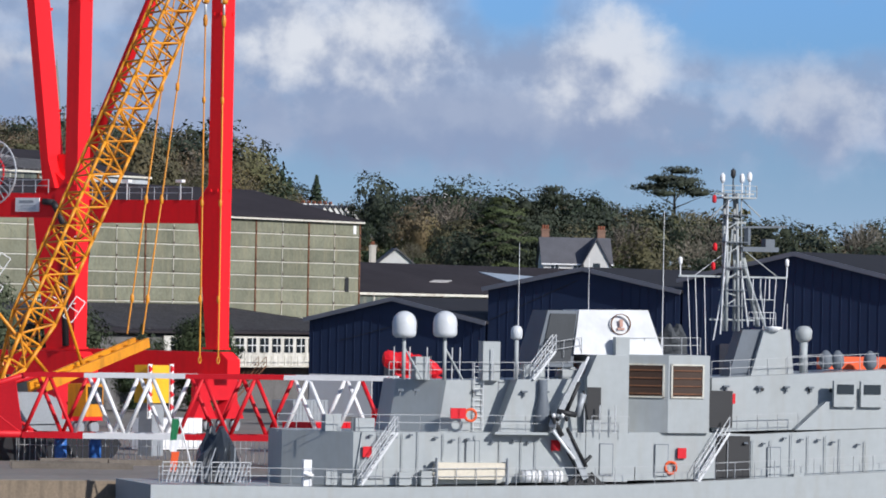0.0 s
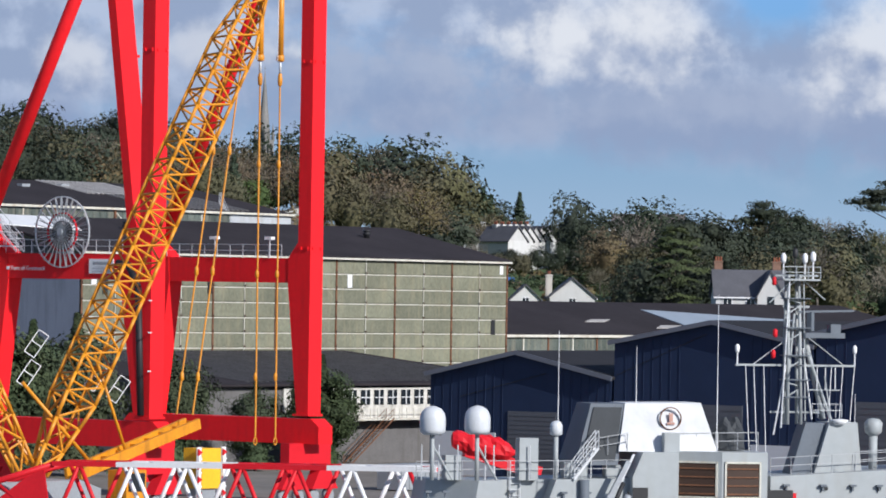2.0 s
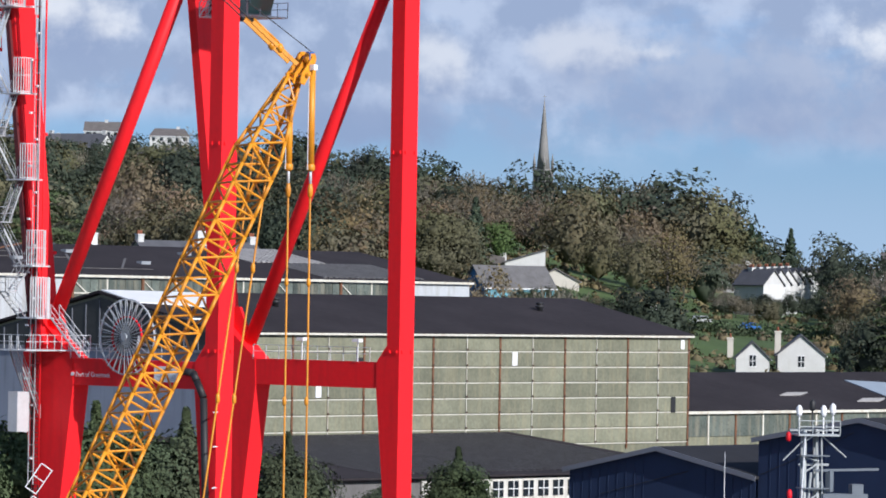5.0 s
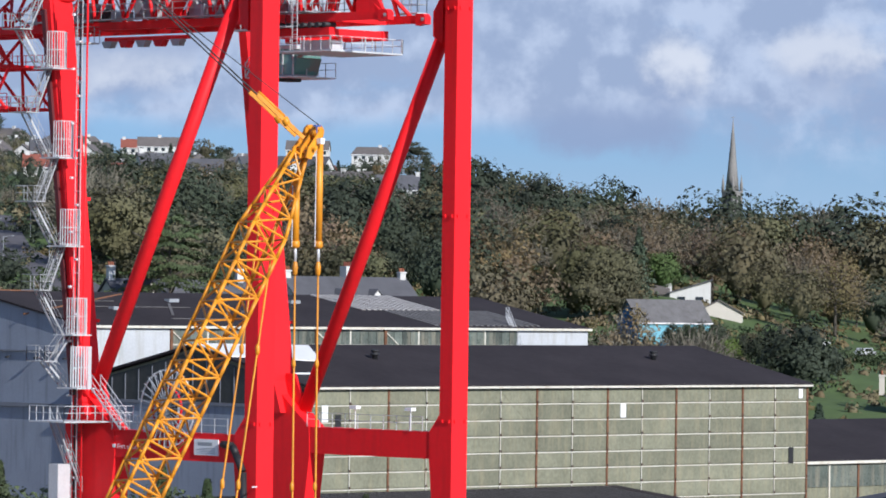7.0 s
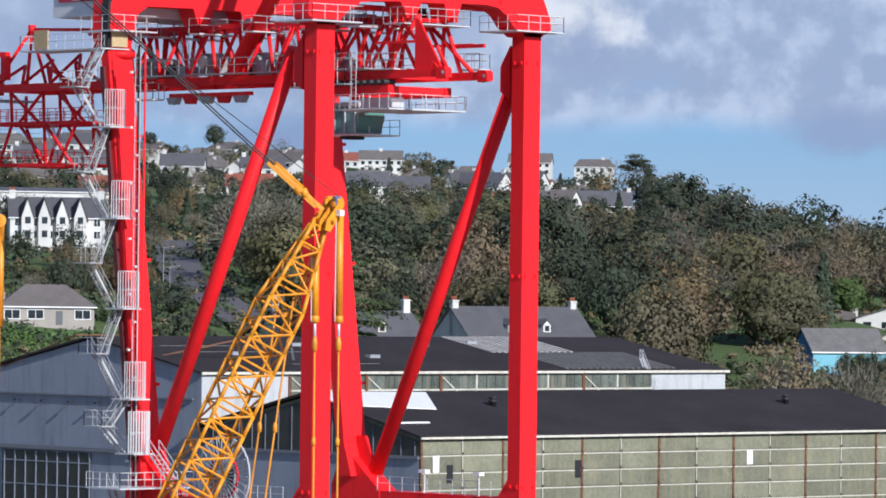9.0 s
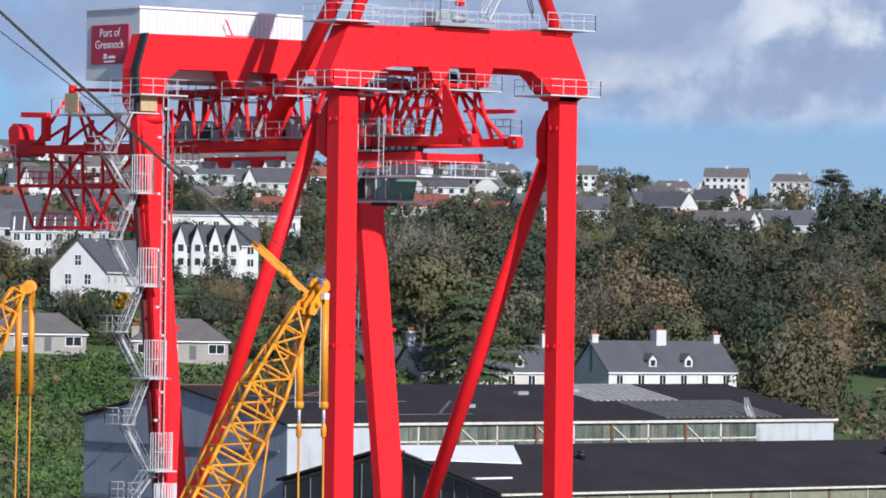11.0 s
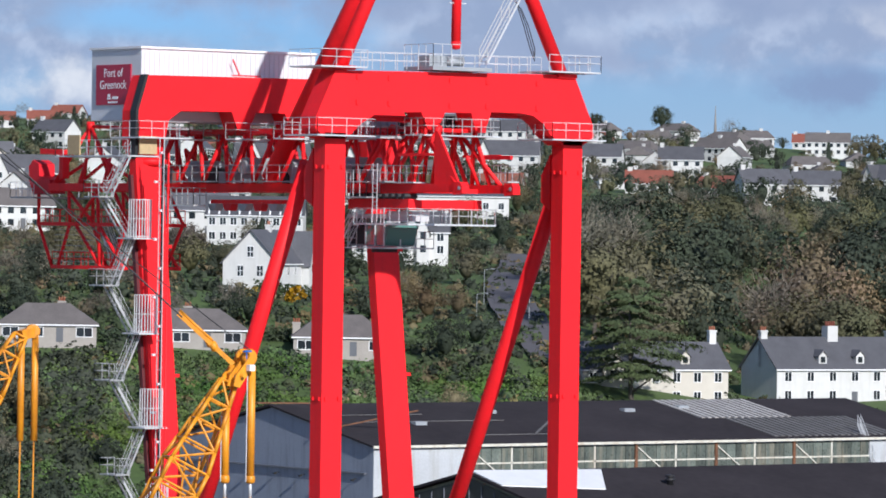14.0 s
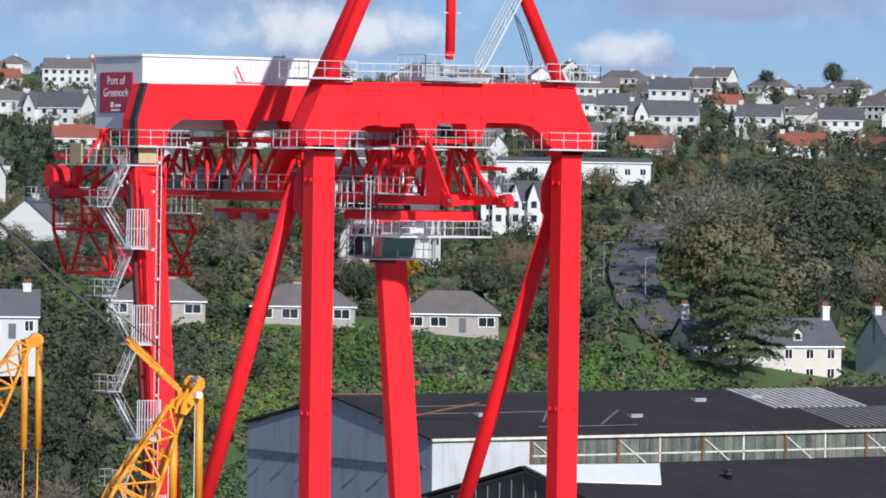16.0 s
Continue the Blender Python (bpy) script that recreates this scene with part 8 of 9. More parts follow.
# ---------------------------------------------------------------- trees
def leafmat(name, col, var=0.46, hue=0.026, rough=0.8):
    """Foliage whose tone drifts from tree to tree and a little from spray to spray."""
    m = bpy.data.materials.new(name); m.use_nodes = True
    N, L = m.node_tree.nodes, m.node_tree.links
    b = N["Principled BSDF"]; b.inputs["Roughness"].default_value = rough; b.inputs["Specular IOR Level"].default_value = 0.15
    g = N.new("ShaderNodeNewGeometry"); oi = N.new("ShaderNodeObjectInfo")

    def field(scale, detail):
        n = N.new("ShaderNodeTexNoise"); n.inputs["Scale"].default_value = scale; n.inputs["Detail"].default_value = detail
        L.new(g.outputs["Position"], n.inputs["Vector"])
        return n.outputs["Fac"]

    def span(v, a, c, lo, hi):
        r = N.new("ShaderNodeMapRange"); L.new(v, r.inputs[0])
        for k, q in enumerate((a, c, lo, hi)): r.inputs[k + 1].default_value = q
        return r.outputs[0]

    a = N.new("ShaderNodeMath"); a.operation = "MULTIPLY_ADD"; a.inputs[1].default_value = 0.16
    L.new(g.outputs["Random Per Island"], a.inputs[0]); L.new(field(0.07, 2), a.inputs[2])
    h = N.new("ShaderNodeHueSaturation"); h.inputs["Color"].default_value = (*col, 1)
    L.new(span(a.outputs[0], 0.3, 0.9, 1 - var, 1 + var), h.inputs["Value"])
    hu = N.new("ShaderNodeMath"); hu.operation = "ADD"
    L.new(span(oi.outputs["Random"], 0, 1, 0.5 - hue * 0.6, 0.5 + hue * 0.6), hu.inputs[0]); L.new(span(field(0.05, 2), 0.3, 0.7, -hue, hue), hu.inputs[1])
    L.new(hu.outputs[0], h.inputs["Hue"])
    L.new(span(field(0.06, 1), 0.3, 0.7, 0.75, 1.1), h.inputs["Saturation"])
    L.new(h.outputs[0], b.inputs["Base Color"])
    return m


BARK = mat("bark", (0.10, 0.085, 0.07), 0.95, var=0.3, fine=5)
PALEBARK = mat("pale_bark", (0.20, 0.17, 0.15), 0.95, var=0.3, fine=5)
DKGREEN = leafmat("evergreen_leaves", (0.046, 0.057, 0.037))
OLIVE = leafmat("olive_leaves", (0.104, 0.098, 0.052))
BROWN = leafmat("autumn_brown_leaves", (0.150, 0.113, 0.062))
TWIG = leafmat("bare_twigs", (0.168, 0.146, 0.112))
SPRUCE = leafmat("conifer_needles", (0.052, 0.074, 0.048))
CEDAR = leafmat("cedar_needles", (0.078, 0.108, 0.036))
LIME = leafmat("bright_green_leaves", (0.090, 0.138, 0.040))
IVY = leafmat("hedge_leaves", (0.060, 0.083, 0.040))
rng = np.random.default_rng(5)


def leaves(c, nrm, size, aspect=1.0):
    """One leaf spray (a triangle) at each centre c, facing nrm, turned at random."""
    n = len(c)
    a = rng.normal(size=(n, 3)); u = np.cross(nrm, a); u /= np.linalg.norm(u, axis=1, keepdims=True) + 1e-9
    v = np.cross(nrm, u); v /= np.linalg.norm(v, axis=1, keepdims=True) + 1e-9
    s = size * rng.uniform(0.6, 1.4, (n, 1))
    u, v = u * s * aspect, v * s
    V = np.stack([c - u - v * 0.7, c + u - v * 0.6, c + v * 1.3], 1).reshape(-1, 3)
    return V, np.arange(3 * n).reshape(n, 3)


def blob(c, r, seed, seg=5):
    """A lumpy low core so that a dense crown is not see-through."""
    V, Fc = [], []
    w = seg + 2
    for i in range(seg + 1):
        for j in range(w):
            p, q = math.pi * i / seg, 2 * math.pi * j / w
            k = 0.85 + 0.3 * noise.noise((math.cos(q) * 2 + seed, math.sin(q) * 2, p * 2))
            V.append((c[0] + r[0] * k * math.sin(p) * math.cos(q), c[1] + r[1] * k * math.sin(p) * math.sin(q), c[2] + r[2] * k * math.cos(p)))
    for i in range(seg):
        for j in range(w):
            A_, B_, C_, D_ = i * w + j, (i + 1) * w + j, (i + 1) * w + (j + 1) % w, i * w + (j + 1) % w
            Fc += [(A_, B_, C_), (A_, C_, D_)]
    return np.array(V), np.array(Fc)


def gather(parts_):
    V, Fc, o = [], [], 0
    for v, f in parts_:
        V.append(v); Fc.append(f + o); o += len(v)
    return np.concatenate(V), np.concatenate(Fc)


def to_mesh(name, V, Fc, material):
    me = bpy.data.meshes.new(name)
    n = len(Fc)
    me.vertices.add(len(V)); me.vertices.foreach_set("co", np.ascontiguousarray(V, dtype=np.float32).ravel())
    me.loops.add(3 * n); me.loops.foreach_set("vertex_index", np.ascontiguousarray(Fc, dtype=np.int32).ravel())
    me.polygons.add(n); me.polygons.foreach_set("loop_start", np.arange(0, 3 * n, 3, dtype=np.int32))
    me.polygons.foreach_set("use_smooth", np.ones(n, dtype=bool))
    me.update(calc_edges=True)
    me.materials.append(material)
    return me


def sphere_dirs(n, up=0.2):
    d = rng.normal(size=(n, 3)); d[:, 2] += up
    return d / np.linalg.norm(d, axis=1, keepdims=True)


def crown_broad(h, w, nl, size, lobes=16, base=0.24, core=0.8, low=1.62):
    """A domed crown of leafy lobes round an uneven shell, with gaps between them."""
    zc, hz = h * (base + 1) / 2, h * (1 - base) / 2
    ps = [blob((0, 0, zc - hz * 0.1), (w * 0.22, w * 0.22, hz * 0.62), h + w, 5)] if core or low < 1.5 else []
    for k in range(lobes):
        f = (k + 0.5) / lobes
        cz = 1.0 - low * f
        sn, a = math.sqrt(max(0.0, 1 - cz * cz)), k * 2.39996 + rng.uniform(-0.5, 0.5)
        q = rng.uniform(0.55, 0.86)
        out = np.array((sn * math.cos(a), sn * math.sin(a), cz))
        c = np.array((0, 0, zc)) + out * np.array((w / 2, w / 2, hz)) * q
        r = np.array((w * 0.17, w * 0.17, w * 0.13)) * rng.uniform(0.6, 1.45)
        if core: ps.append(blob(c, r * core, k * 3.1 + h, 3))
        d = sphere_dirs(nl // lobes) + out * 0.4
        d /= np.linalg.norm(d, axis=1, keepdims=True)
        ps.append(leaves(c + d * r * rng.uniform(0.45, 1.4, (len(d), 1)), d * 0.4 + out * 0.8 + rng.normal(size=d.shape) * 0.4, size))
    return gather(ps)


def crown_twig(h, w, nl, leafy=0.25):
    """Fans of thin twigs, with some last leaves."""
    d = sphere_dirs(nl, 0.6); d[:, 2] = np.abs(d[:, 2]) * 0.9
    rr = rng.uniform(0.2, 1.0, (nl, 1)) ** 0.6
    lob = 0.8 + 0.2 * np.sin(np.arctan2(d[:, 1:2], d[:, 0:1]) * 5 + d[:, 2:3] * 7)
    c = np.array((0, 0, h * 0.40)) + d * rr * lob * np.array((w / 2, w / 2, h * 0.55))
    out = d + rng.normal(size=d.shape) * 0.35
    out /= np.linalg.norm(out, axis=1, keepdims=True)
    sd = np.cross(out, rng.normal(size=d.shape)); sd /= np.linalg.norm(sd, axis=1, keepdims=True)
    l = rng.uniform(0.4, 1.2, (nl, 1)) * w / 15; t_ = 0.055
    V = np.stack([c - sd * t_, c + sd * t_, c + out * l * 2], 1).reshape(-1, 3)
    ps = [(V, np.arange(3 * nl).reshape(nl, 3))]
    m = int(nl * leafy)
    if m: ps.append(leaves(c[:m] + out[:m] * l[:m], sphere_dirs(m), 0.17))
    return gather(ps)


def crown_spruce(h, w, nl, size):
    f = rng.uniform(0.04, 1.0, (nl, 1)) ** 0.8
    a = rng.uniform(0, 2 * math.pi, (nl, 1))
    lay = 0.72 + 0.28 * np.sin(f * 46 + 1.5 * np.sin(a * 3))
    rad = w / 2 * (1.02 - f) * rng.uniform(0.55, 1.08, (nl, 1)) * lay + 0.08
    c = np.concatenate([rad * np.cos(a), rad * np.sin(a), h * f - rad * 0.25], 1)
    nrm = np.concatenate([np.cos(a) * 0.6, np.sin(a) * 0.6, np.full_like(a, 0.8)], 1) + rng.normal(size=(nl, 3)) * 0.35
    V = [(w * 0.26 * math.cos(2 * math.pi * i / 9), w * 0.26 * math.sin(2 * math.pi * i / 9), h * 0.05) for i in range(9)] + [(0, 0, h * 0.9)]
    return gather([leaves(c, nrm, size, 1.4), (np.array(V), np.array([(i, (i + 1) % 9, 9) for i in range(9)]))])


def crown_layers(h, w, layers, nl, size, z0=0.3):
    """Level tiers of needles on spreading limbs, each tier a few short drooping fans with dark gaps between."""
    ps = []
    for k in range(layers):
        f = k / (layers - 1)
        z = h * (z0 + (0.97 - z0) * f)
        R_ = w / 2 * (1.0 - 0.66 * f ** 2.6) * rng.uniform(0.72, 1.15) * (0.8 + 0.2 * min(1, f * 6))
        fans = 7 + k % 3
        for j in range(fans):
            a = 2 * math.pi * (j / fans) + k * 1.3 + rng.uniform(-0.35, 0.35)
            n = nl // (layers * fans)
            L_ = R_ * rng.uniform(0.6, 1.12)
            q = rng.uniform(0.15, 1.0, (n, 1)) ** 0.6
            side = rng.normal(size=(n, 1)) * 0.13 * L_ * (0.4 + q)
            lift = rng.uniform(-0.55, 0.55)
            p = np.concatenate([L_ * q * math.cos(a) - side * math.sin(a), L_ * q * math.sin(a) + side * math.cos(a), z + lift - 0.07 * L_ * q ** 2 - 0.25 * np.abs(side) + rng.normal(size=(n, 1)) * 0.09], 1)
            ps.append(leaves(p, np.array((0.6 * math.cos(a), 0.6 * math.sin(a), 0.8)) + rng.normal(size=(n, 3)) * 0.35, size, 1.3))
    return gather(ps)


def trunk(name, h, r, lean=0.3, limbs=6, w=6, material=None, z0=0.3):
    b = B()
    top = (rng.uniform(-lean, lean), rng.uniform(-lean, lean), h * 0.8)
    tube(b, (0, 0, -1.5), top, r, 7, r * 0.25)
    for k in range(limbs):
        f = z0 + (0.75 - z0) * k / max(1, limbs - 1)
        p = Vector((top[0] * f / 0.8, top[1] * f / 0.8, h * f))
        a = k * 2.4
        tube(b, p, p + Vector((math.cos(a) * w * 0.38, math.sin(a) * w * 0.38, h * 0.16)), r * 0.45 * (1 - f * 0.5), 5, r * 0.1)
    return finish(b, name, material or BARK)


def tree(name, label, crowns, trunk_me, group="trees"):
    t = thing(name, (0, 0, 0), label, "tree", group)
    for me, nm in crowns + [(trunk_me, "trunk")]:
        o = new(nm, me); o.parent = t
    return t


TP = {}
for i in range(4):
    TP["dark%d" % i] = tree("evergreen_tree", "dense dark evergreen tree on the wooded slope", [(to_mesh("crown", *crown_broad(12, 10 + i, 3400, 0.2, 24, 0.08, 0.5), DKGREEN), "crown")], trunk("trunk", 12, 0.35))
    TP["olive%d" % i] = tree("broadleaf_tree", "olive green tree thinning in autumn", [(to_mesh("crown", *crown_broad(11, 9 + i, 3200, 0.18, 22, 0.08, 0.45), OLIVE), "crown")], trunk("trunk", 11, 0.3))
    TP["brown%d" % i] = tree("autumn_tree", "rusty brown autumn tree with thinning leaves", [(to_mesh("crown", *crown_broad(11, 9 + i, 2600, 0.14, 20, 0.1, 0), BROWN), "crown"), (to_mesh("twigwork", *crown_twig(12, 10 + i, 900, 0.4), TWIG), "twigwork")], trunk("trunk", 11, 0.28))
    TP["bare%d" % i] = tree("bare_tree", "bare grey-brown tree with fine twigs", [(to_mesh("twigwork", *crown_twig(13, 10 + i, 2400, 0.35), TWIG), "twigwork")], trunk("trunk", 12, 0.3, 0.5, 9, 9, PALEBARK))
    TP["spruce%d" % i] = tree("conifer", "dark pointed conifer among the trees", [(to_mesh("crown", *crown_spruce(13, 8.5 + 0.6 * i, 2600, 0.2), SPRUCE), "crown")], trunk("trunk", 13, 0.25, 0.1, 0))
TP["cedar"] = tree("cedar", "broad dark cedar with level tiers of needles", [(to_mesh("crown", *crown_layers(17, 21, 9, 17000, 0.15, 0.27), CEDAR), "crown")], trunk("trunk", 17, 0.5, 0.6, 14, 16, BARK, 0.12))


def crown_pine(h, w, nl, size):
    """Flat clumps of needles at the ends of spreading limbs, with sky between them."""
    ps = []
    for k in range(11):
        a, q = k * 2.4, (0.15, 0.75, 0.55, 0.95, 0.4, 0.85, 0.65, 1.0, 0.3, 0.9, 0.6)[k]
        c = np.array((w * 0.36 * q * math.cos(a), w * 0.36 * q * math.sin(a), h * (0.97 - 0.30 * q ** 1.5 - 0.05 * (k % 3))))
        r = np.array((w * 0.20, w * 0.20, h * 0.055)) * rng.uniform(0.75, 1.25)
        ps.append(blob(c, r * 0.8, k * 1.7, 4))
        d = sphere_dirs(nl // 11, 0.3)
        ps.append(leaves(c + d * r * rng.uniform(0.7, 1.3, (len(d), 1)), d + rng.normal(size=d.shape) * 0.4, size))
    return gather(ps)


TP["pine"] = tree("umbrella_pine", "tall dark pine with flat spreading clumps of needles", [(to_mesh("crown", *crown_pine(14, 14, 3000, 0.2), DKGREEN), "crown")], trunk("trunk", 14, 0.4, 1.2, 9, 11, BARK, 0.42))
TP["bright"] = tree("bright_tree", "bright green tree catching the sun", [(to_mesh("crown", *crown_broad(9, 8, 3000, 0.2, 20, 0.05, 0.5), LIME), "crown")], trunk("trunk", 9, 0.3))
TP["dome"] = tree("domed_oak", "broad domed evergreen oak standing above the roofs", [(to_mesh("crown", *crown_broad(12, 12, 9000, 0.14, 90, 0.02, 0.5), OLIVE), "crown")], trunk("trunk", 12, 0.4))
TP["cypress"] = tree("yard_conifer", "bushy green conifer standing in the yard", [(to_mesh("crown", *gather([crown_broad(12, 8.5, 9000, 0.13, 30, 0.02, 0.55), crown_spruce(13, 7.5, 5000, 0.13)]), IVY), "crown")], trunk("trunk", 12, 0.3))
first = set()
NTREE = [0]


def plant(kind, x, y, z=None, s=1.0, sz=None):
    z = land(x, y) if z is None else z
    m = Matrix.LocRotScale((x, y, z), Euler((0, 0, rnd.uniform(0, 6.28))), None)
    sc = (s, s, sz or s)
    if kind not in first:
        first.add(kind); t = TP[kind]
    else:
        t = copy_thing(TP[kind], m)
    t.matrix_basis = m @ Matrix.Diagonal((*sc, 1))
    NTREE[0] += 1
    return t


# trees that stand out
plant("cedar", 244, 272.5, 18.2, 0.95, 1.1); CLEAR.append((244, 273, 11)); OPEN.append((244, 273, 10))
plant("pine", 667, 340, 24.4, 1.45, 1.18); plant("pine", 642, 358, 21.5, 1.0)
plant("olive1", 268.6, 231, 12.5, 1.45, 1.65); plant("brown0", 236, 176, 7.0, 1.25, 1.6); plant("bare2", 243, 170, 7.0, 1.2, 1.3); plant("dome", 353.6, 286.4, 19.5, 1.35, 1.3); plant("dark3", 360, 350, 27.5, 1.5); plant("dark0", 348, 342, 26.5, 1.45); plant("pine", 978, 936, 65, 1.0)
for x, y, k, s in ((420, 254, "dark0", 0.62), (425, 246, "dark3", 0.66), (412, 262, "olive2", 0.45), (432, 238, "brown1", 0.55)): plant(k, x, y, None, s)
plant("cedar", 279, 139, 8.5, 0.72, 0.86); plant("dark2", 277, 142.5, 8.0, 0.85); plant("dark0", 283, 133, 8.0, 0.9); plant("dark3", 281, 137, 8.0, 0.8); plant("brown2", 300, 158, 8.5, 0.8)
plant("dark0", 883, 1052, 79.5, 0.75); plant("dark1", 866, 1068, 80, 0.5)
plant("dark1", 348, 300, 20, 1.0); plant("dark2", 284, 187, 9.0, 1.15); CLEAR.append((394, 256, 15)); OPEN.append((394, 256, 14)); plant("bright", 300, 262, 14, 0.8); plant("spruce1", 392, 312, 25, 1.0); plant("bright", 405, 318, 26, 0.9)
for x, y, s, k in ((57, 47, 0.98, "cypress"), (61, 50, 0.8, "cypress"), (79, 46, 0.86, "cypress"), (83, 49, 0.7, "cypress"), (70, 47, 0.68, "cypress"), (33, 47, 1.2, "cypress"), (40, 49, 1.1, "cypress"), (27, 50, 1.25, "cypress"), (45, 48, 1.15, "cypress"), (16, 48, 1.25, "cypress"), (9, 52, 1.2, "cypress"), (21, 54, 1.1, "cypress")):
    plant(k, x, y, GROUND, s)
for x, y in ((214, 150), (224, 146), (206, 158), (232, 140)):
    plant("spruce%d" % rnd.randrange(4), x, y, 1.0, 0.9)


for k in range(7):       # bushes below the stepped terrace
    a = radians(51.35 + 0.17 * k)
    plant(("dark1", "olive0", "dark3")[k % 3], CX + 868 * math.sin(a), CY + 868 * math.cos(a), 17.2, 0.34 + 0.06 * (k % 2))
for k in range(16):      # bushes round the blue house and the bungalow
    a = radians(48.75 + 0.13 * k); r = 742 + 9 * math.sin(k * 2.1)
    plant(("dark0", "bright", "dark2", "olive1")[k % 4], CX + r * math.sin(a), CY + r * math.cos(a), None, 0.36 + 0.06 * (k % 3))


def free(x, y, s):
    for a, c, d in CLEAR:
        dx, dy = x - a, y - c
        if dx * dx + dy * dy < (d + 2) ** 2: return False
        r = math.hypot(a - CX, c - CY)
        if (a, c, d - 1) in OPEN and abs(dx) < 75:
            ux, uy = (a - CX) / r, (c - CY) / r
            if (-75 if c < 300 else -40) < dx * ux + dy * uy < 0 and abs(dx * uy - dy * ux) < d + 2: return False
        if r < 1000:      # keep the view of a house open towards the water
            ux, uy = (a - CX) / r, (c - CY) / r
            al, ac = dx * ux + dy * uy, dx * uy - dy * ux
            if -30 < al < 0 and abs(ac) < d - 2: return False
    return True


def mix_kind(r_, t_):
    q = rnd.random()
    if t_ < 37 and r_ < 690: return ("dark%d" if q < 0.6 else "olive%d" if q < 0.9 else "bare%d") % rnd.randrange(4)
    x, y = polar(r_, t_)
    a, c = noise.noise((x / 55, y / 55, 2.0)), noise.noise((x / 60, y / 60, 9.0))
    if 46.3 < t_ < 51 and r_ < 880 and q < 0.62: kinds = ("brown", "olive", "brown", "olive", "bare"); q /= 0.62
    elif a > 0.14: kinds = ("dark", "dark", "dark", "dark", "spruce", "olive")
    elif c > 0.12: kinds = ("brown", "brown", "bare", "olive")
    elif c < -0.16: kinds = ("bare", "bare", "olive", "dark")
    else: kinds = ("dark", "dark", "olive", "brown", "bare", "olive", "dark")
    k = kinds[int(q * len(kinds))]
    if k == "spruce" and t_ > 50.8: k = "dark"
    return k + str(rnd.randrange(4))


def polar(r_, t_):
    return CX + r_ * math.sin(radians(t_)), CY + r_ * math.cos(radians(t_))


FAR = []
spots = []
cells = collections.defaultdict(list)


def spaced(x, y, gap):
    i, j = int(x // 10), int(y // 10)
    for a in (i - 1, i, i + 1):
        for c in (j - 1, j, j + 1):
            for px_, py_ in cells[(a, c)]:
                if (x - px_) ** 2 + (y - py_) ** 2 < gap * gap: return False
    return True


for i in range(15000):
    t_ = rnd.uniform(29, 62)
    r_ = rnd.uniform(575, 1250)
    x, y = polar(r_, t_)
    wood, s = 0.0, rnd.uniform(0.85, 1.5)
    if (t_ > 46.8 and r_ > 1090) or (t_ > 49.3 and r_ > 930) or t_ > 60: continue
    if t_ > 41.5 and 745 < r_ < 1150: wood = 1.0                       # the main wood
    if t_ < 46.0 and r_ > 1060: continue
    if 51.2 < t_ < 52.8 and 600 < r_ < 890: s *= 0.4                     # open towards the stepped terrace
    if 46.9 < t_ < 50.4 and r_ < 838:                                   # open towards the blue house and its neighbours
        if t_ < 48.3 or r_ < 690: continue
        s *= 0.3
    if t_ < 46.3 and r_ > 900: s *= 0.66
    if t_ > 52 and r_ > 700: wood, s = 0.85, s * 0.85
    if t_ <= 41.5 and 690 < r_ < 930: wood, s = 0.8, s * 0.5           # gardens
    if t_ <= 41.5 and r_ >= 930: wood, s = 0.45, s * 0.7
    if t_ < 36.2 and 575 < r_ < 700: wood, s = 1.0, s * 0.62             # scrub on the left bank
    if 41.5 > t_ >= 36.2 and r_ < 715: wood, s = 0.05, s * 0.35
    if 41.5 < t_ < 47 and r_ < 745: wood, s = 0.5, s * 0.7
    if r_ < 640 and t_ > 41.5: wood = 0.0
    if rnd.random() > wood: continue
    if not spaced(x, y, (4.4 if t_ < 36 and r_ < 690 else 10.4)): continue
    if not free(x, y, s): continue
    if any((x - a - 6 * (y > c)) ** 2 + (y - c) ** 2 < 90 for a, c in way) or any(-46 < (x - a) * 0.62 + (y - c) * 0.78 < 0 and abs((x - a) * 0.78 - (y - c) * 0.62) < 5 for a, c in way[1:6]): continue
    cells[(int(x // 10), int(y // 10))].append((x, y))
    spots.append((x, y, s, mix_kind(r_, t_)))
# the crest of the wood against the sky: distance, bearing, height of the tree tops
crest = [(1690, "mixed", ((45.2, 77), (45.9, 77), (46.3, 74), (46.8, 66))), (1690, "dark", ((42.75, 79), (43.0, 80.5), (43.4, 79), (43.6, 77.5))),
         (1330, "mixed", ((46.5, 61), (46.9, 60), (47.4, 58), (47.8, 56), (48.1, 53), (48.4, 56), (48.6, 54), (48.85, 51), (49.15, 49), (49.4, 51))),
         (900, "mixed", ((44.2, 49), (44.6, 51), (45.0, 51), (45.3, 48), (45.7, 45), (46.1, 47), (46.8, 46), (47.8, 45), (48.15, 43))),
         (1015, "mixed", ((48.3, 46), (48.9, 43), (49.2, 45), (49.5, 48), (49.85, 49), (50.3, 50), (50.6, 51))),
         (1030, "dark", ((50.35, 50), (50.6, 51.5), (50.95, 52), (51.22, 48), (51.42, 44), (51.63, 40))),
         (1030, "spruce", ((51.6, 38), (51.85, 39), (52.2, 37), (52.35, 34))),
         (1080, "pale", ((52.3, 35), (52.7, 34), (53.1, 34), (53.6, 33), (53.9, 34), (54.2, 32), (54.65, 34), (55.1, 34), (55.4, 36), (55.7, 38), (56.0, 35), (56.3, 34), (57.0, 33), (57.6, 34), (57.9, 30), (58.5, 22), (58.7, 23), (59.0, 28), (59.3, 32), (60.0, 33)))]
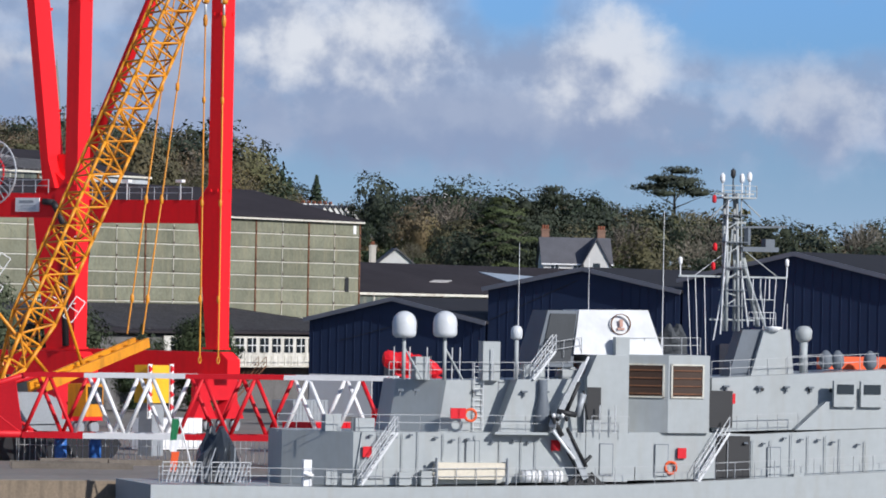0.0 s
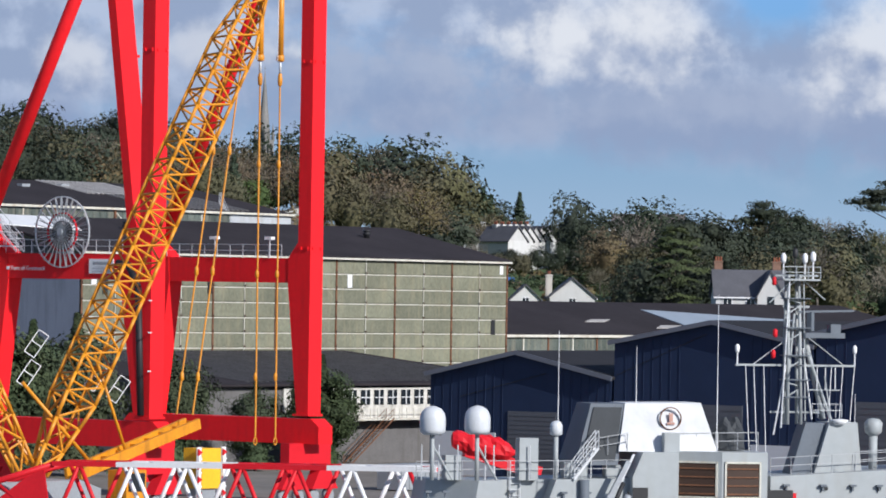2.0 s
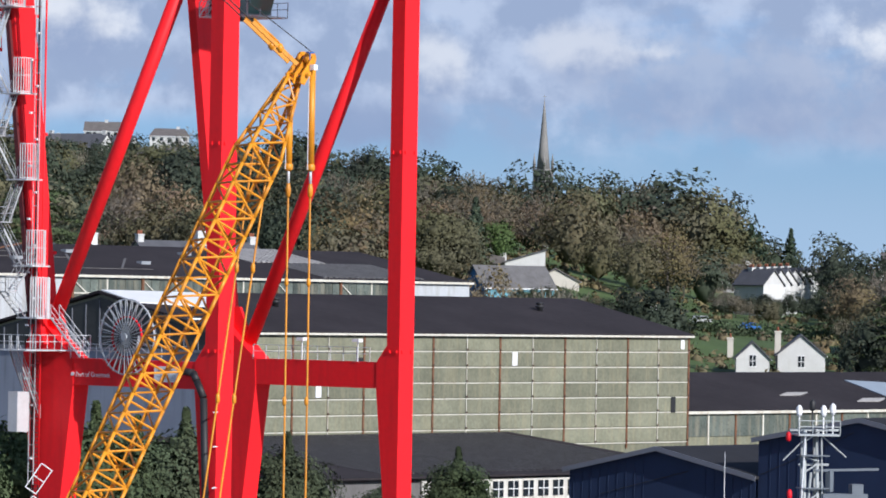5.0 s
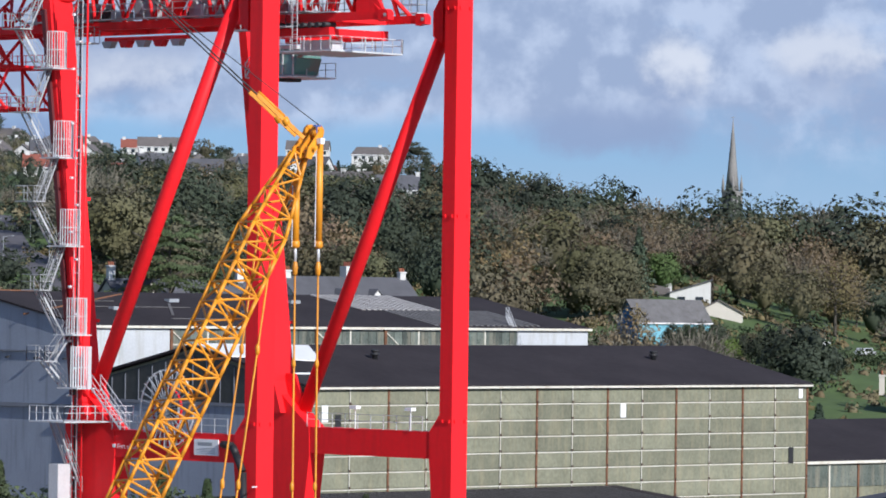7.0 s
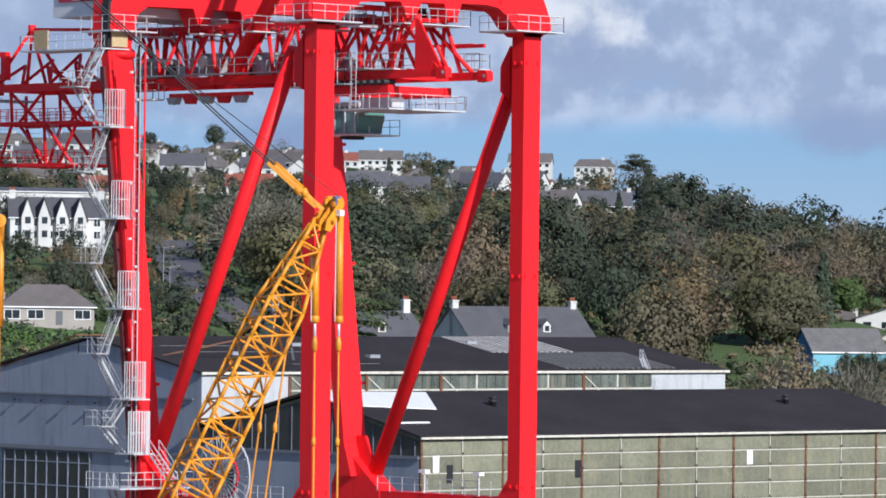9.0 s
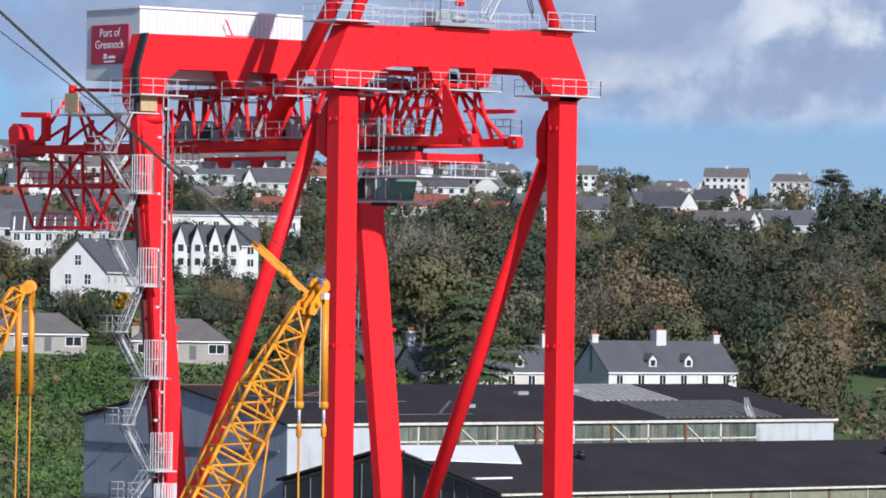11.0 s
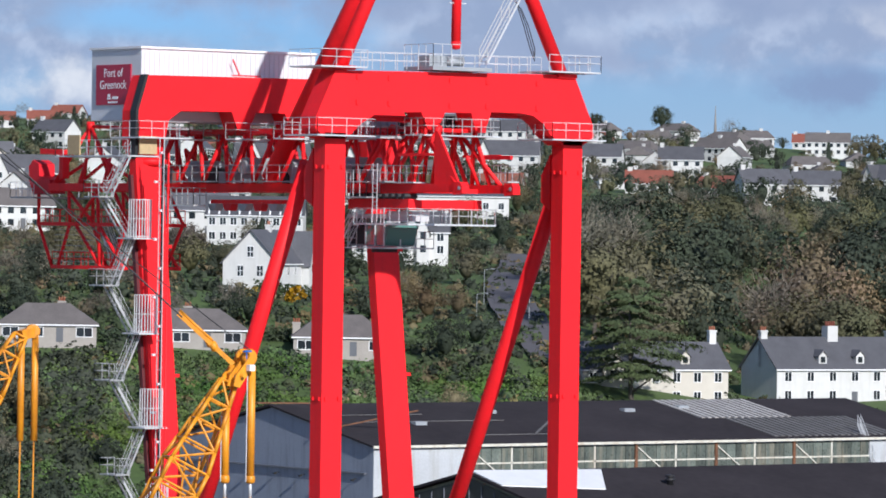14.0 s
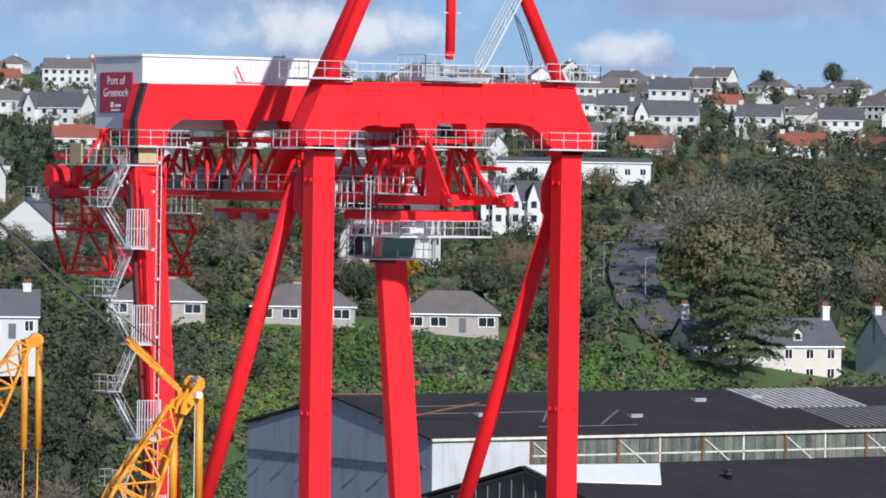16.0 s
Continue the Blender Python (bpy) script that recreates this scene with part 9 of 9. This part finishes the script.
GROVE = {"mixed": ("dark", "brown", "brown", "olive", "bare", "dark"), "dark": ("dark", "dark", "olive"), "spruce": ("dark", "spruce", "dark"), "pale": ("olive", "bare", "brown", "olive", "bare")}
for r0, grove, tops in crest:
    for (ta, za), (tb, zb) in zip(tops, tops[1:]):
        n = max(1, round((tb - ta) * r0 / 57.3 / 6.0))
        for k in range(n):
            for back in (0, 1):
                f = (k + rnd.random()) / n
                x, y = polar(r0 - 20 * back + rnd.uniform(-5, 5), ta + (tb - ta) * f)
                hgt = za + (zb - za) * f + rnd.uniform(-1.6, 0.6) - 3.0 * back - land(x, y)
                if hgt > 3 and all((x - a) ** 2 + (y - c) ** 2 > d * d for a, c, d in CLEAR):
                    spots.append((x, y, hgt / 12.4, rnd.choice(GROVE[grove]) + str(rnd.randrange(4))))
spots.sort(key=lambda q: math.hypot(q[0] - CX, q[1] - CY))
step = max(1, len(spots) // 190)
for i, (x, y, s, k) in enumerate(spots):
    if i % step == 0 and NTREE[0] < 215: plant(k, x, y, land(x, y) - 0.3, s)
    else: FAR.append((k, x, y, s))
for r_, t0, t1, n in ((1130, 30, 45.8, 170), (1230, 30, 46, 190), (1330, 30, 46, 170), (1430, 30, 46, 150), (1530, 30, 46, 130), (1640, 30, 46, 100), (1740, 41, 46.5, 20)):
    for i in range(n):
        t_ = rnd.uniform(t0, t1); r2 = r_ + rnd.uniform(-60, 60)
        x, y = polar(r2, t_)
        if all((x - a) ** 2 + (y - c) ** 2 > (d - 2) ** 2 for a, c, d in CLEAR): FAR.append((mix_kind(r2, t_), x, y, rnd.uniform(0.35, 0.7)))

# the rest of the wood, one mesh for each kind of foliage
light = {"dark": (crown_broad(12, 11, 1180, 0.24, 15, 0.05, 0, 1.3), DKGREEN), "olive": (crown_broad(11, 10, 1060, 0.23, 14, 0.05, 0, 1.3), OLIVE), "brown": (gather([crown_broad(11, 10, 800, 0.19, 12, 0.08, 0, 1.3), crown_twig(12, 11, 340, 0.4)]), BROWN), "bare": (crown_twig(13, 11, 900, 0.4), TWIG), "spruce": (crown_spruce(13, 9, 620, 0.32), SPRUCE)}
small = {"dark": crown_broad(12, 11, 380, 0.42, 9, 0.05, 0, 1.3), "olive": crown_broad(11, 10, 340, 0.40, 9, 0.05, 0, 1.3), "brown": gather([crown_broad(11, 10, 240, 0.34, 8, 0.08, 0, 1.3), crown_twig(12, 11, 160, 0.4)]), "bare": crown_twig(13, 11, 380, 0.4), "spruce": crown_spruce(13, 9, 260, 0.46)}
for key, (crown_, m_) in light.items():
    ps = []
    for k, x, y, s in FAR:
        if not k.startswith(key): continue
        V, Fc = crown_ if math.hypot(x - CX, y - CY) < 1080 else small[key]
        a = rnd.uniform(0, 6.28); c_, s_ = math.cos(a), math.sin(a)
        Q = np.stack([V[:, 0] * c_ - V[:, 1] * s_, V[:, 0] * s_ + V[:, 1] * c_, V[:, 2]], 1) * (s * np.array((rnd.uniform(0.85, 1.15), rnd.uniform(0.85, 1.15), rnd.uniform(0.85, 1.15)))) + np.array((x, y, land(x, y) - 0.4))
        ps.append((Q, Fc))
    V2, F2 = gather(ps)
    o = new("woodland", to_mesh("woodland", V2, F2, m_))
    tagged(o, {"dark": "dark evergreen woodland covering the hillside", "olive": "olive green woodland in autumn", "brown": "rusty brown autumn woodland", "bare": "bare twiggy trees across the hillside", "spruce": "dark conifers across the hillside"}[key], "woodland", kind="stuff")

# hedges, scrub and undergrowth on the banks
for nm, lb, m_, cnt, ta, tb, ra, rb, sz, up_ in (("undergrowth", "rough green scrub covering the bank below the houses", LIME, 4700, 36.2, 43, 610, 712, 0.16, 0.8), ("ivy_scrub", "dense green ivy and scrub on the slope", IVY, 3900, 29, 50, 572, 760, 0.22, 1.1), ("brushwood", "olive brushwood covering the lower bank", DKGREEN, 2600, 29, 37, 572, 720, 0.24, 1.6), ("garden_shrub", "mixed shrubs between the gardens", DKGREEN, 2500, 29, 43, 690, 1100, 0.28, 1.2), ("bramble", "brown brambles under the trees", BROWN, 2200, 30, 58, 640, 1050, 0.28, 1.1)):
    ps = []
    for i in range(cnt):
        t_ = rnd.uniform(ta, tb); r_ = rnd.uniform(ra, rb)
        x, y = polar(r_, t_)
        if any((x - a) ** 2 + (y - c) ** 2 < (d - 3) ** 2 for a, c, d in CLEAR): continue
        if m_ is LIME and noise.noise((x / 14, y / 14, 5.0)) < -0.25: continue
        n = 24; R_ = rnd.uniform(0.8, 1.9) * up_
        d = sphere_dirs(n, 0.7)
        c_ = np.array((x, y, land(x, y) + 0.1))
        ps.append(blob(c_, (R_ * 0.62, R_ * 0.62, R_ * 0.55), i * 0.37, 3))
        ps.append(leaves(c_ + d * np.array((R_, R_, R_ * 0.85)) * rng.uniform(0.5, 1.15, (n, 1)), d + rng.normal(size=d.shape) * 0.45, sz * 1.15))
    V2, F2 = gather(ps)
    tagged(new(nm, to_mesh(nm, V2, F2, m_)), lb, "scrub", kind="stuff")
# clipped hedges in front of the bungalows and villa
for (xa, ya, xb, yb, h_) in ((205, 318, 236, 303, 2.0), (236, 355, 262, 345, 2.4), (366, 268, 414, 238, 2.2), (372, 258, 408, 234, 1.6), (168, 330, 205, 318, 1.6)):
    c0, c1 = np.array((xa, ya)), np.array((xb, yb)); n = 2600
    f = rng.uniform(0, 1, (n, 1)); p2 = c0 + (c1 - c0) * f + rng.normal(size=(n, 2)) * 0.5
    zz_ = np.array([land(p[0], p[1]) for p in p2])[:, None] + rng.uniform(0, h_, (n, 1))
    V2, F2 = leaves(np.concatenate([p2, zz_], 1), sphere_dirs(n, 0.5), 0.22)
    o = new("hedge", to_mesh("hedge", V2, F2, IVY)); tagged(o, "clipped green hedge along a garden", "hedge", "garden hedges")
for x, y, z in ((233, 352, 31.0), (239, 349, 31.0)):
    V2, F2 = leaves(np.array((x, y, z + 1.5)) + sphere_dirs(260) * np.array((1.8, 1.8, 1.7)) * rng.uniform(0.6, 1, (260, 1)), sphere_dirs(260), 0.26)
    o = new("autumn_shrub", to_mesh("autumn_shrub", V2, F2, leafmat("golden_leaves", (0.30, 0.16, 0.015)))); tagged(o, "golden autumn shrub in a garden", "shrub")
# a prototype that was never placed would stay at the origin
for k, t in TP.items():
    if k not in first: plant(k, 300 + rnd.uniform(0, 60), 420 + rnd.uniform(0, 60))
for k in range(len(protos)):
    if k not in used: again(k, 560 + 30 * k, 980, land(560 + 30 * k, 980), -38)
